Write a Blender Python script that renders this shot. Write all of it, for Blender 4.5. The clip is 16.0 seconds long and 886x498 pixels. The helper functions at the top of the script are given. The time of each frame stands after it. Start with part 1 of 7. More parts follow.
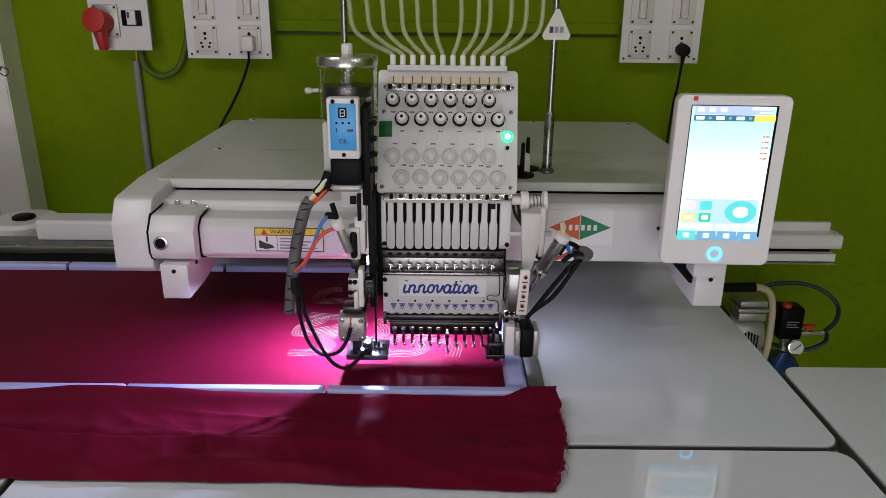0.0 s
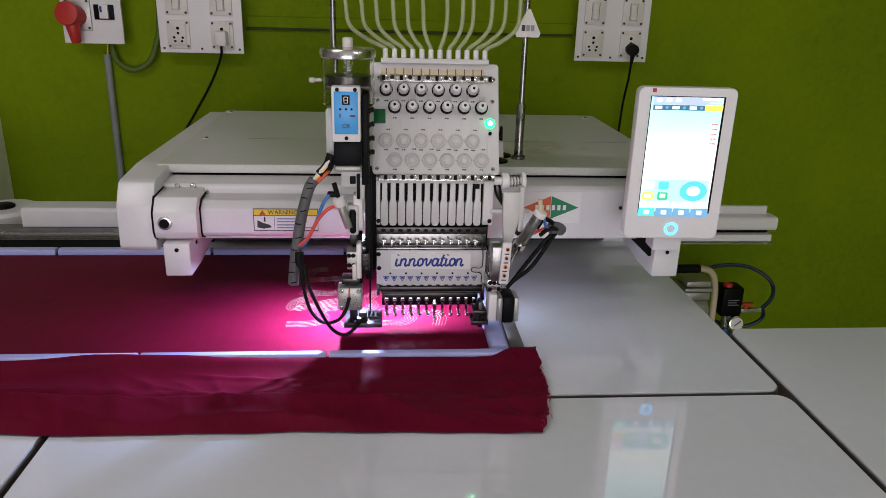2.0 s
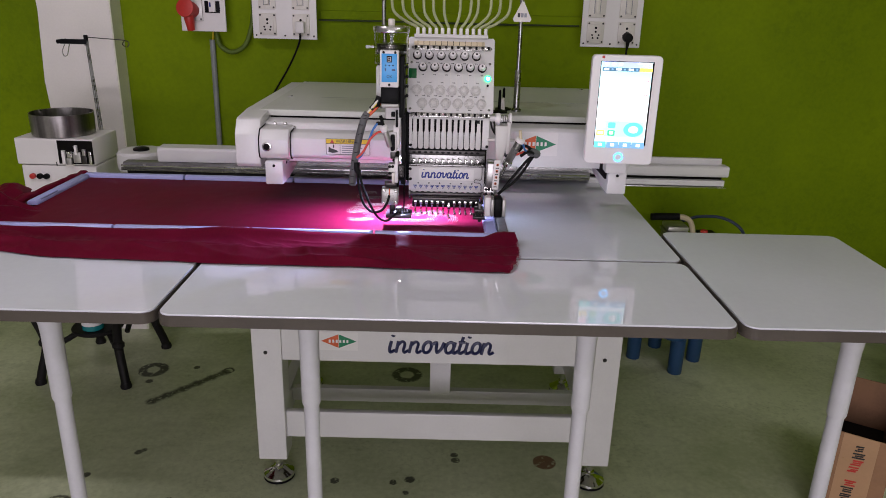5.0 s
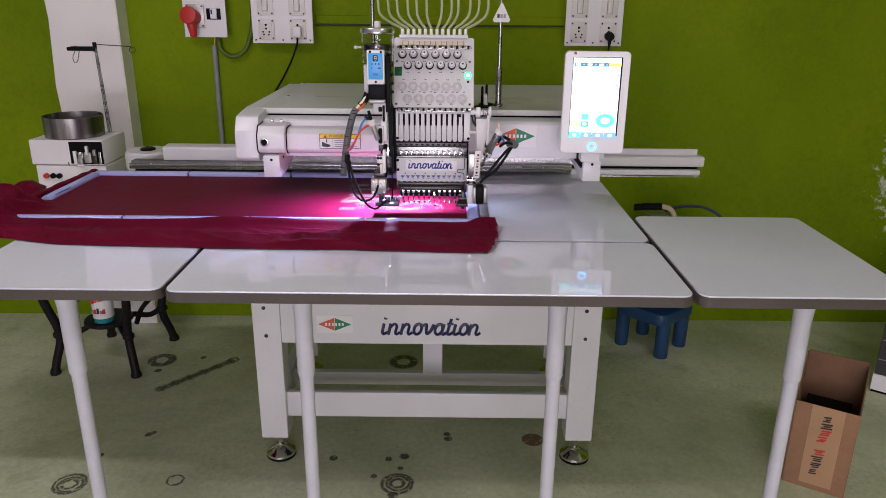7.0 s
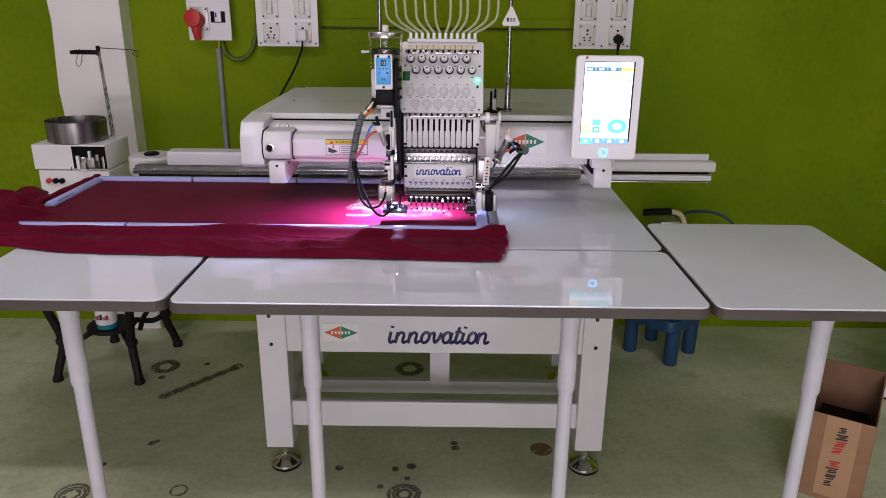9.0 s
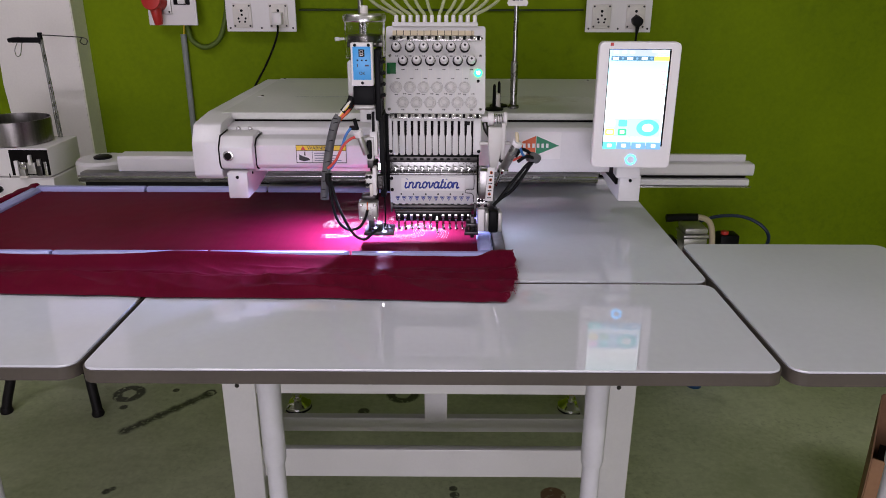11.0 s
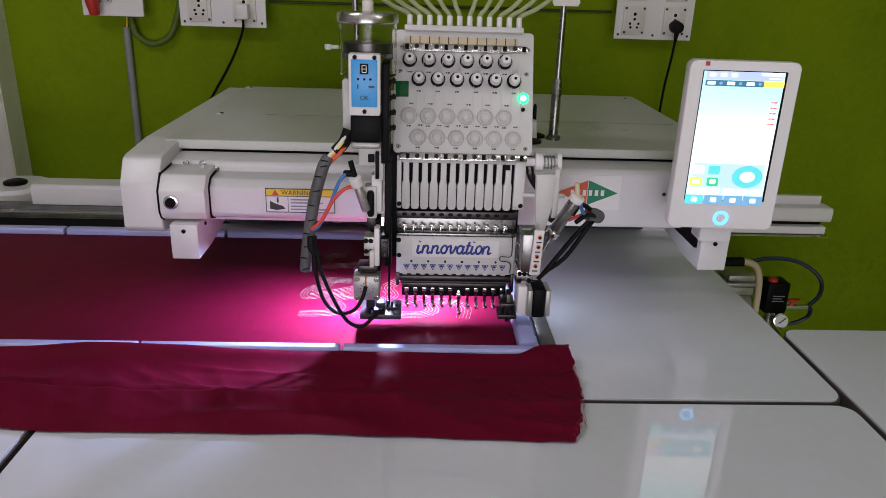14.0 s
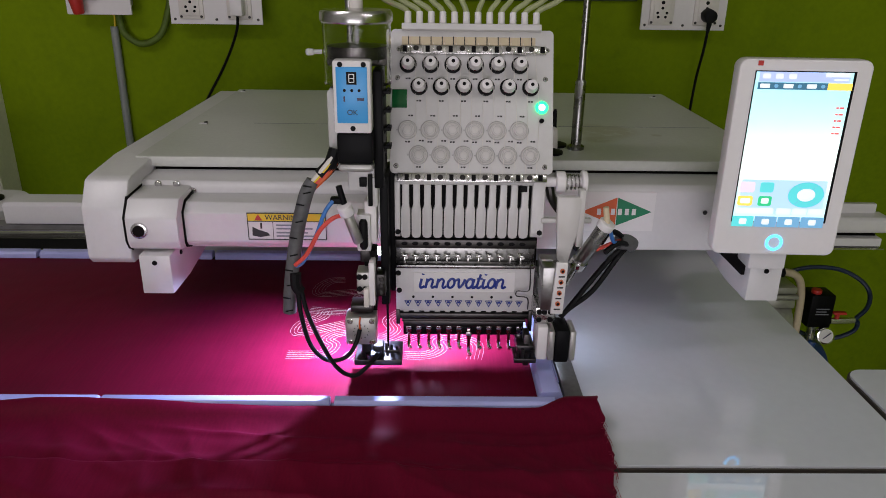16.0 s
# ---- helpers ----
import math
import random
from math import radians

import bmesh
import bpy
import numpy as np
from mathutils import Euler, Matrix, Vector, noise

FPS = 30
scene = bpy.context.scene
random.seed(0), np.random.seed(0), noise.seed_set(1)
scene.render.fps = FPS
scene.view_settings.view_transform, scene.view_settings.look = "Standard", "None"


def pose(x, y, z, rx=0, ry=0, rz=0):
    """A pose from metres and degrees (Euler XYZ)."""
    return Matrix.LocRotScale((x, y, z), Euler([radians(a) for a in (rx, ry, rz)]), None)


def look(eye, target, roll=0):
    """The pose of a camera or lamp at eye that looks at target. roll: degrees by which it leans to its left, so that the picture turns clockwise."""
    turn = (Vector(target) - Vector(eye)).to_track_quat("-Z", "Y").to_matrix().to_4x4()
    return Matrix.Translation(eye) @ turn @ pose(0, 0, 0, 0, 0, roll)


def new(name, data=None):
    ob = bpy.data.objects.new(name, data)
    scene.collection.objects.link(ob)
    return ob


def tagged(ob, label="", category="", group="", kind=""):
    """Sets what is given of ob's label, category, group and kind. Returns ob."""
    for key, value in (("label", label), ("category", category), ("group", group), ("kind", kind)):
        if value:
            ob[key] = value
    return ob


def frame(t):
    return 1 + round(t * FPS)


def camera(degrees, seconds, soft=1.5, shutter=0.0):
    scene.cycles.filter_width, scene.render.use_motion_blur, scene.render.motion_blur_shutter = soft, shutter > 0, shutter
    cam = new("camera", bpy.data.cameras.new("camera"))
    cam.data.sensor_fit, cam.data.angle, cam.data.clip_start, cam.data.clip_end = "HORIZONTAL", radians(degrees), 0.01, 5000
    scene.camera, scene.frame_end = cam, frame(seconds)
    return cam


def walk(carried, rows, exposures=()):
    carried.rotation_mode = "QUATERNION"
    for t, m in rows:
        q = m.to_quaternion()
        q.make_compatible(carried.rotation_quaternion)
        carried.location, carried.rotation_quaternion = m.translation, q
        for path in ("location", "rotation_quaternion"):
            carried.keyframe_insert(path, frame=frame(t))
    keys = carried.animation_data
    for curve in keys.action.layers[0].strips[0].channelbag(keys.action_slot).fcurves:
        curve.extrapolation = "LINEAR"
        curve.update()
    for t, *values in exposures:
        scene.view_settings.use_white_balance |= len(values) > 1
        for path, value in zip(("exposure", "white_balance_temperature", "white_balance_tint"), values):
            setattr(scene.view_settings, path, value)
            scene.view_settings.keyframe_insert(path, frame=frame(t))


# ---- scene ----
cam = camera(62.7, 16.0, soft=0.9)
PATH = [
    (0, (-0.011, 0.124, 1.62), (-0.006, 2.009, 0.952), 0.6),
    (0.5, (-0.044, 0.129, 1.615), (-0.027, 2.005, 0.923), 0.8),
    (1, (-0.093, 0.116, 1.621), (-0.058, 1.99, 0.924), 0.0),
    (1.5, (-0.142, 0.09, 1.621), (0.033, 1.966, 0.952), 1.6),
    (2, (-0.099, -0.01, 1.619), (0.062, 1.869, 0.954), 1.6),
    (2.5, (-0.017, -0.145, 1.597), (0.013, 1.734, 0.912), 1.5),
    (3, (0.002, -0.259, 1.604), (0.011, 1.622, 0.923), 1.0),
    (3.5, (-0.033, -0.374, 1.612), (-0.003, 1.506, 0.931), 1.9),
    (4, (-0.058, -0.495, 1.606), (-0.037, 1.391, 0.941), 2.2),
    (6.5, (0.038, -0.846, 1.611), (0.033, 1.041, 0.95), 0.2),
    (7, (0.038, -0.855, 1.604), (0.031, 1.036, 0.952), 0.5),
    (7.5, (0.035, -0.859, 1.609), (0.019, 1.032, 0.958), 0.3),
    (8, (0.034, -0.852, 1.611), (0.01, 1.04, 0.964), 0.2),
    (10.5, (-0.001, -0.562, 1.6), (0.004, 1.32, 0.922), 0.9),
    (11, (0.028, -0.419, 1.594), (0.016, 1.458, 0.902), 0.1),
    (11.5, (0.054, -0.334, 1.589), (-0.021, 1.544, 0.907), 0.5),
    (12, (0.038, -0.246, 1.587), (-0.022, 1.629, 0.895), 1.1),
    (12.5, (-0.018, -0.102, 1.589), (-0.035, 1.767, 0.878), 1.4),
    (13, (-0.068, -0.015, 1.59), (-0.034, 1.854, 0.88), 1.2),
    (13.5, (-0.098, 0.037, 1.579), (-0.02, 1.91, 0.881), 1.9),
    (14, (-0.084, 0.099, 1.58), (-0.002, 1.97, 0.878), 1.9),
    (14.5, (-0.051, 0.176, 1.58), (0.015, 2.048, 0.878), 1.6),
    (15, (-0.015, 0.238, 1.58), (-0.027, 2.108, 0.869), 1.1),
    (15.5, (-0.01, 0.279, 1.572), (-0.052, 2.137, 0.832), 1.3),
    (16, (-0.059, 0.29, 1.581), (-0.028, 2.153, 0.852), 0.8),
]
walk(cam, [(t, look(eye, target, roll)) for t, eye, target, roll in PATH],
     exposures=[(0, -0.26, 6750, 4), (2, -0.14, 6750, 6), (4, -0.09, 6700, 9), (6.5, 0.20, 6580, 15), (8, 0.20, 6580, 15), (10.5, 0.09, 6500, 14), (12.5, -0.1, 6550, 10), (14.5, -0.24, 6700, 7), (16, -0.34, 6750, 6)])

# ---- world and lamps ----
world = bpy.data.worlds.new("room_air")
scene.world = world
world.use_nodes = True
world.node_tree.nodes["Background"].inputs[0].default_value = (0.75, 0.85, 1.0, 1)
world.node_tree.nodes["Background"].inputs[1].default_value = 0.05


def area_lamp(name, loc, target, sx, sy, power, colour, spread=180):
    d = bpy.data.lights.new(name, "AREA")
    d.shape, d.size, d.size_y, d.energy, d.color = "RECTANGLE", sx, sy, power, colour
    d.spread = radians(spread)
    ob = new(name, d)
    ob.matrix_world = look(loc, target)
    return ob


# two ceiling tubes and shop-front daylight, added out of view to light the room
area_lamp("added_tube_light", (-1.4, 0.4, 2.78), (-1.4, 0.4, 0), 1.2, 0.08, 16, (0.97, 0.90, 1.0))
area_lamp("added_tube_light", (1.5, -0.5, 2.78), (1.5, -0.5, 0), 1.2, 0.08, 16, (0.97, 0.90, 1.0))
area_lamp("daylight", (-0.3, -3.52, 1.08), (-0.3, 0.0, 1.0), 3.2, 2.0, 92, (0.94, 0.88, 1.0))
# the small white lamps at both flanks of the sewing head
area_lamp("head_lamp_light", (-0.045, 1.388, 1.112), (-0.06, 1.38, 0.0), 0.10, 0.016, 5.8, (0.50, 0.60, 1.0), 125)
area_lamp("head_lamp_light", (-0.146, 1.376, 1.148), (-0.245, 1.335, 0.97), 0.02, 0.02, 6.4, (0.46, 0.54, 1.0), 108)
area_lamp("head_lamp_light", (0.118, 1.395, 1.108), (0.42, 1.47, 0.84), 0.03, 0.03, 0.15, (0.66, 0.76, 1.0), 150)


# ---- materials ----
def mat(name, colour, rough=0.5, metal=0.0, vary=0.12, scale=6.0, fine=120.0, bump=0.02, coat=0.0, spec=0.5, tint=None, rvary=0.08):
    m = bpy.data.materials.new(name)
    m.use_nodes = True
    nt = m.node_tree
    p = nt.nodes["Principled BSDF"]
    tc = nt.nodes.new("ShaderNodeTexCoord")
    n1 = nt.nodes.new("ShaderNodeTexNoise")
    n1.inputs["Scale"].default_value, n1.inputs["Detail"].default_value = scale, 5
    n2 = nt.nodes.new("ShaderNodeTexNoise")
    n2.inputs["Scale"].default_value, n2.inputs["Detail"].default_value = fine, 3
    for n in (n1, n2):
        nt.links.new(tc.outputs["Object"], n.inputs["Vector"])
    mix = nt.nodes.new("ShaderNodeMix")
    mix.data_type = "RGBA"
    c = Vector(colour)
    dark = c * (1 - vary) if tint is None else Vector(tint)
    mix.inputs["A"].default_value = (*dark, 1)
    mix.inputs["B"].default_value = (*(c * (1 + vary * 0.5)), 1)
    ramp = nt.nodes.new("ShaderNodeMapRange")
    ramp.inputs["From Min"].default_value, ramp.inputs["From Max"].default_value = 0.3, 0.65
    add = nt.nodes.new("ShaderNodeMath")
    add.operation = "MULTIPLY_ADD"
    add.inputs[1].default_value = 0.35
    nt.links.new(n2.outputs["Fac"], add.inputs[0])
    nt.links.new(n1.outputs["Fac"], add.inputs[2])
    sub = nt.nodes.new("ShaderNodeMath")
    sub.operation = "SUBTRACT"
    sub.inputs[1].default_value = 0.17
    nt.links.new(add.outputs[0], sub.inputs[0])
    nt.links.new(sub.outputs[0], ramp.inputs["Value"])
    nt.links.new(ramp.outputs["Result"], mix.inputs["Factor"])
    nt.links.new(mix.outputs["Result"], p.inputs["Base Color"])
    rr = nt.nodes.new("ShaderNodeMapRange")
    rr.inputs["To Min"].default_value, rr.inputs["To Max"].default_value = max(0.02, rough - rvary), min(1, rough + rvary)
    nt.links.new(n1.outputs["Fac"], rr.inputs["Value"])
    nt.links.new(rr.outputs["Result"], p.inputs["Roughness"])
    p.inputs["Metallic"].default_value = metal
    p.inputs["Specular IOR Level"].default_value = spec
    p.inputs["Coat Weight"].default_value = coat
    p.inputs["Coat Roughness"].default_value = 0.08
    if bump:
        b = nt.nodes.new("ShaderNodeBump")
        b.inputs["Strength"].default_value, b.inputs["Distance"].default_value = bump, 0.003
        nt.links.new(add.outputs[0], b.inputs["Height"])
        nt.links.new(b.outputs["Normal"], p.inputs["Normal"])
    return m


def glow(name, colour, strength):
    m = bpy.data.materials.new(name)
    m.use_nodes = True
    p = m.node_tree.nodes["Principled BSDF"]
    p.inputs["Base Color"].default_value = (*colour, 1)
    p.inputs["Emission Color"].default_value = (*colour, 1)
    p.inputs["Emission Strength"].default_value = strength
    p.inputs["Roughness"].default_value = 0.3
    return m


def clear(name, colour, rough, alpha):
    m = bpy.data.materials.new(name)
    m.use_nodes = True
    p = m.node_tree.nodes["Principled BSDF"]
    p.inputs["Base Color"].default_value = (*colour, 1)
    p.inputs["Roughness"].default_value = rough
    p.inputs["Alpha"].default_value = alpha
    p.inputs["IOR"].default_value = 1.49
    return m


WHITE = mat("white_enamel", (0.68, 0.665, 0.675), 0.32, vary=0.05, bump=0.015)
COVER = mat("cover_enamel", (0.60, 0.61, 0.57), 0.36, vary=0.10, scale=3, bump=0.02)
PLATE = mat("plate_enamel", (0.65, 0.635, 0.64), 0.35, vary=0.06, bump=0.01)
PANELW = mat("panel_plastic", (0.80, 0.77, 0.78), 0.38, vary=0.03, bump=0.01)
TOP = mat("table_laminate", (0.68, 0.69, 0.75), 0.025, vary=0.05, scale=2.5, fine=60, bump=0, rvary=0.015, spec=1.0)
EDGE = mat("edge_band", (0.075, 0.062, 0.052), 0.5, spec=0.3, vary=0.15, bump=0.03)
STEEL = mat("steel", (0.62, 0.61, 0.60), 0.25, 1.0, vary=0.15, scale=14)
DSTEEL = mat("dark_steel", (0.075, 0.070, 0.070), 0.35, 1.0, vary=0.3, scale=20)
POLE = mat("worn_pole_steel", (0.30, 0.295, 0.29), 0.28, 1.0, vary=0.25, scale=30)
CHROME = mat("chrome", (0.75, 0.74, 0.74), 0.12, 1.0, vary=0.1)
BLACK = mat("black_plastic", (0.005, 0.005, 0.006), 0.45, vary=0.3, bump=0.03, spec=0.10)
RUBBER = mat("black_rubber", (0.006, 0.006, 0.007), 0.55, vary=0.3, bump=0.04, spec=0.15)
DARK = mat("dark_inside", (0.006, 0.005, 0.005), 0.6, vary=0.4, spec=0.08)
GREY = mat("grey_sleeve", (0.10, 0.10, 0.105), 0.55, vary=0.25, scale=30, bump=0.08)
PVC = mat("grey_pipe", (0.24, 0.26, 0.25), 0.5, vary=0.15, scale=12)
IVORY = mat("ivory_plastic", (0.74, 0.70, 0.66), 0.4, vary=0.08, scale=20)
MILK = mat("milky_tube", (0.36, 0.39, 0.21), 0.4, vary=0.08, scale=20)
CREAM = mat("cream_grip", (0.62, 0.52, 0.36), 0.5, vary=0.1)
LILAC = mat("clamp_plastic", (0.42, 0.44, 0.80), 0.35, vary=0.06, scale=12, bump=0.02)
BLUE = mat("blue_face", (0.05, 0.36, 0.80), 0.35, vary=0.06)
BLUEINK = mat("blue_ink", (0.012, 0.035, 0.26), 0.4, vary=0.1)
NAVY = mat("navy_ink", (0.012, 0.015, 0.07), 0.4, vary=0.1)
INK = mat("black_ink", (0.02, 0.02, 0.022), 0.5, vary=0.2)
GREYINK = mat("grey_ink", (0.25, 0.26, 0.30), 0.5, vary=0.1)
RED = mat("red_plastic", (0.52, 0.03, 0.025), 0.4, vary=0.12, scale=15)
REDW = mat("red_wire", (0.62, 0.07, 0.05), 0.4, vary=0.1)
BLUEW = mat("blue_wire", (0.03, 0.16, 0.48), 0.4, vary=0.1)
YELLOW = mat("yellow_tape", (0.78, 0.56, 0.02), 0.45, vary=0.08)
ORANGE = mat("orange_print", (0.62, 0.11, 0.03), 0.45, vary=0.06)
GREENP = mat("green_print", (0.005, 0.20, 0.09), 0.45, vary=0.06)
PAPER = mat("white_sticker", (0.76, 0.74, 0.74), 0.45, vary=0.04)
GREENL = mat("green_lens", (0.006, 0.11, 0.03), 0.15, vary=0.3, scale=60)
BLUESTOOL = mat("blue_stool_plastic", (0.012, 0.05, 0.12), 0.45, vary=0.2)
HOSE = mat("blue_hose", (0.006, 0.016, 0.05), 0.35, vary=0.2)
ALU = mat("cast_aluminium", (0.46, 0.45, 0.43), 0.42, 0.7, vary=0.2, scale=25, bump=0.05)
CARD = mat("cardboard", (0.31, 0.165, 0.088), 0.8, vary=0.15, scale=8, fine=90, bump=0.12)
# inner faces of the box: cardboard darkened to carry the shade inside
CARDIN = mat("shaded_cardboard_inside", (0.19, 0.098, 0.052), 0.85, vary=0.2, scale=8, bump=0.12)
CARTON = mat("dark_carton", (0.035, 0.03, 0.035), 0.5, vary=0.2)
IRON = mat("black_iron", (0.010, 0.009, 0.009), 0.55, vary=0.4, scale=25, bump=0.08, spec=0.2)
TEAL = mat("teal_liquid", (0.01, 0.20, 0.22), 0.2, vary=0.1)
THREAD = mat("cream_thread", (0.32, 0.24, 0.21), 0.6, vary=0.15, fine=400)
PILLAR = mat("pillar_paint", (0.84, 0.80, 0.77), 0.6, vary=0.06, scale=3, bump=0.06)
PILLARSIDE = mat("pillar_side_paint", (0.80, 0.80, 0.66), 0.6, vary=0.12, scale=5, bump=0.06)
# grey for walls out of view, dulled to cut light bounced into the room
SHADE = mat("bounce_cut_grey", (0.34, 0.33, 0.33), 0.7, vary=0.08, scale=2)
CEIL = mat("ceiling_paint", (0.60, 0.59, 0.58), 0.7, vary=0.04, scale=2)
GLASS = clear("jar_acrylic", (0.93, 0.94, 0.90), 0.02, 1.0)
GLASS.node_tree.nodes["Principled BSDF"].inputs["Transmission Weight"].default_value = 1.0
GLASS.node_tree.nodes["Principled BSDF"].inputs["IOR"].default_value = 1.2
FROST = clear("clear_guard", (0.86, 0.86, 0.86), 0.25, 0.45)
MILKY = clear("milky_guard", (0.74, 0.72, 0.70), 0.3, 0.72)
LED_GREEN = glow("green_led", (0.02, 0.95, 0.30), 2.4)
LED_GREENC = glow("green_led_core", (0.45, 1.0, 0.68), 7)
LED_WHITE = glow("white_led", (0.95, 0.95, 1.0), 14)
RING = glow("power_ring", (0.05, 0.42, 0.95), 5.0)
SC_BAR = glow("screen_lilac", (0.42, 0.50, 0.88), 1.0)
SC_NAV = glow("screen_slate", (0.05, 0.16, 0.26), 0.8)
SC_YEL = glow("screen_yellow", (0.95, 0.68, 0.12), 1.0)
SC_TEAL = glow("screen_teal", (0.10, 0.62, 0.66), 1.0)
SC_FIELD = glow("screen_aqua", (0.44, 0.66, 0.90), 1.0)
SC_GRN = glow("screen_green", (0.03, 0.50, 0.22), 1.1)
SC_WHT = glow("screen_white", (0.82, 0.90, 0.96), 0.85)
SC_PNK = glow("screen_pink", (0.95, 0.62, 0.85), 1.1)
SC_RED = glow("screen_red", (0.75, 0.10, 0.12), 0.9)
SC_BLU = glow("screen_blue", (0.16, 0.38, 0.62), 0.9)
TUBEGLOW = glow("lamp_tube", (1.0, 0.96, 0.95), 3)


def screen_material():
    m = glow("screen_field", (1, 1, 1), 1.08)
    nt = m.node_tree
    p = nt.nodes["Principled BSDF"]
    tc = nt.nodes.new("ShaderNodeTexCoord")
    sep = nt.nodes.new("ShaderNodeSeparateXYZ")
    nz = nt.nodes.new("ShaderNodeTexNoise")
    nz.inputs["Scale"].default_value = 9
    ma = nt.nodes.new("ShaderNodeMath")
    ma.operation = "MULTIPLY_ADD"
    ma.inputs[1].default_value = 0.05
    r = nt.nodes.new("ShaderNodeValToRGB")
    e = r.color_ramp.elements
    e[0].position, e[0].color = 0.10, (0.30, 0.72, 0.95, 1)
    e[1].position, e[1].color = 0.305, (0.10, 0.68, 0.86, 1)
    for pos, col in ((0.14, (0.30, 0.75, 0.90, 1)), (0.175, (0.92, 1.0, 1, 1)), (0.225, (0.66, 0.98, 1, 1)), (0.262, (0.32, 0.90, 0.97, 1))):
        k = e.new(pos)
        k.color = col
    nt.links.new(tc.outputs["Object"], sep.inputs[0])
    nt.links.new(tc.outputs["Object"], nz.inputs["Vector"])
    nt.links.new(nz.outputs["Fac"], ma.inputs[0])
    nt.links.new(sep.outputs["Z"], ma.inputs[2])
    nt.links.new(ma.outputs[0], r.inputs["Fac"])
    nt.links.new(r.outputs["Color"], p.inputs["Emission Color"])
    return m


SCREEN = screen_material()


def fabric_material():
    m = mat("wine_red_cloth", (0.122, 0.0036, 0.0195), 0.50, vary=0.16, scale=5, fine=350, bump=0.06, spec=0.05)
    nt = m.node_tree
    p = nt.nodes["Principled BSDF"]
    p.inputs["Sheen Weight"].default_value = 0.02
    p.inputs["Sheen Roughness"].default_value = 0.35
    p.inputs["Sheen Tint"].default_value = (1.0, 0.35, 0.55, 1)
    tc = nt.nodes.new("ShaderNodeTexCoord")
    mp = nt.nodes.new("ShaderNodeMapping")
    mp.inputs["Scale"].default_value = (1, 0.06, 1)
    w = nt.nodes.new("ShaderNodeTexNoise")
    w.inputs["Scale"].default_value, w.inputs["Detail"].default_value = 260, 4
    nt.links.new(tc.outputs["Object"], mp.inputs["Vector"])
    nt.links.new(mp.outputs["Vector"], w.inputs["Vector"])
    old = p.inputs["Base Color"].links[0].from_socket
    mx = nt.nodes.new("ShaderNodeMix")
    mx.data_type, mx.blend_type = "RGBA", "MULTIPLY"
    mr = nt.nodes.new("ShaderNodeMapRange")
    mr.inputs["From Min"].default_value, mr.inputs["From Max"].default_value = 0.3, 0.7
    mr.inputs["To Min"].default_value, mr.inputs["To Max"].default_value = 0.90, 1.07
    nt.links.new(w.outputs["Fac"], mr.inputs["Value"])
    mx.inputs["Factor"].default_value = 1
    nt.links.new(old, mx.inputs["A"])
    nt.links.new(mr.outputs["Result"], mx.inputs["B"])
    nt.links.new(mx.outputs["Result"], p.inputs["Base Color"])
    return m


def streaks(m, stretch, scale, low, high):
    """Brushed look: noise drawn out along one direction, multiplied over the base colour."""
    nt = m.node_tree
    p = nt.nodes["Principled BSDF"]
    tc = nt.nodes.new("ShaderNodeTexCoord")
    mp = nt.nodes.new("ShaderNodeMapping")
    mp.inputs["Scale"].default_value = stretch
    w = nt.nodes.new("ShaderNodeTexNoise")
    w.inputs["Scale"].default_value, w.inputs["Detail"].default_value = scale, 5
    nt.links.new(tc.outputs["Object"], mp.inputs["Vector"])
    nt.links.new(mp.outputs["Vector"], w.inputs["Vector"])
    mr = nt.nodes.new("ShaderNodeMapRange")
    mr.inputs["From Min"].default_value, mr.inputs["From Max"].default_value = 0.32, 0.68
    mr.inputs["To Min"].default_value, mr.inputs["To Max"].default_value = low, high
    nt.links.new(w.outputs["Fac"], mr.inputs["Value"])
    mx = nt.nodes.new("ShaderNodeMix")
    mx.data_type, mx.blend_type = "RGBA", "MULTIPLY"
    mx.inputs["Factor"].default_value = 1
    nt.links.new(p.inputs["Base Color"].links[0].from_socket, mx.inputs["A"])
    nt.links.new(mr.outputs["Result"], mx.inputs["B"])
    nt.links.new(mx.outputs["Result"], p.inputs["Base Color"])
    return m


CLOTH = fabric_material()


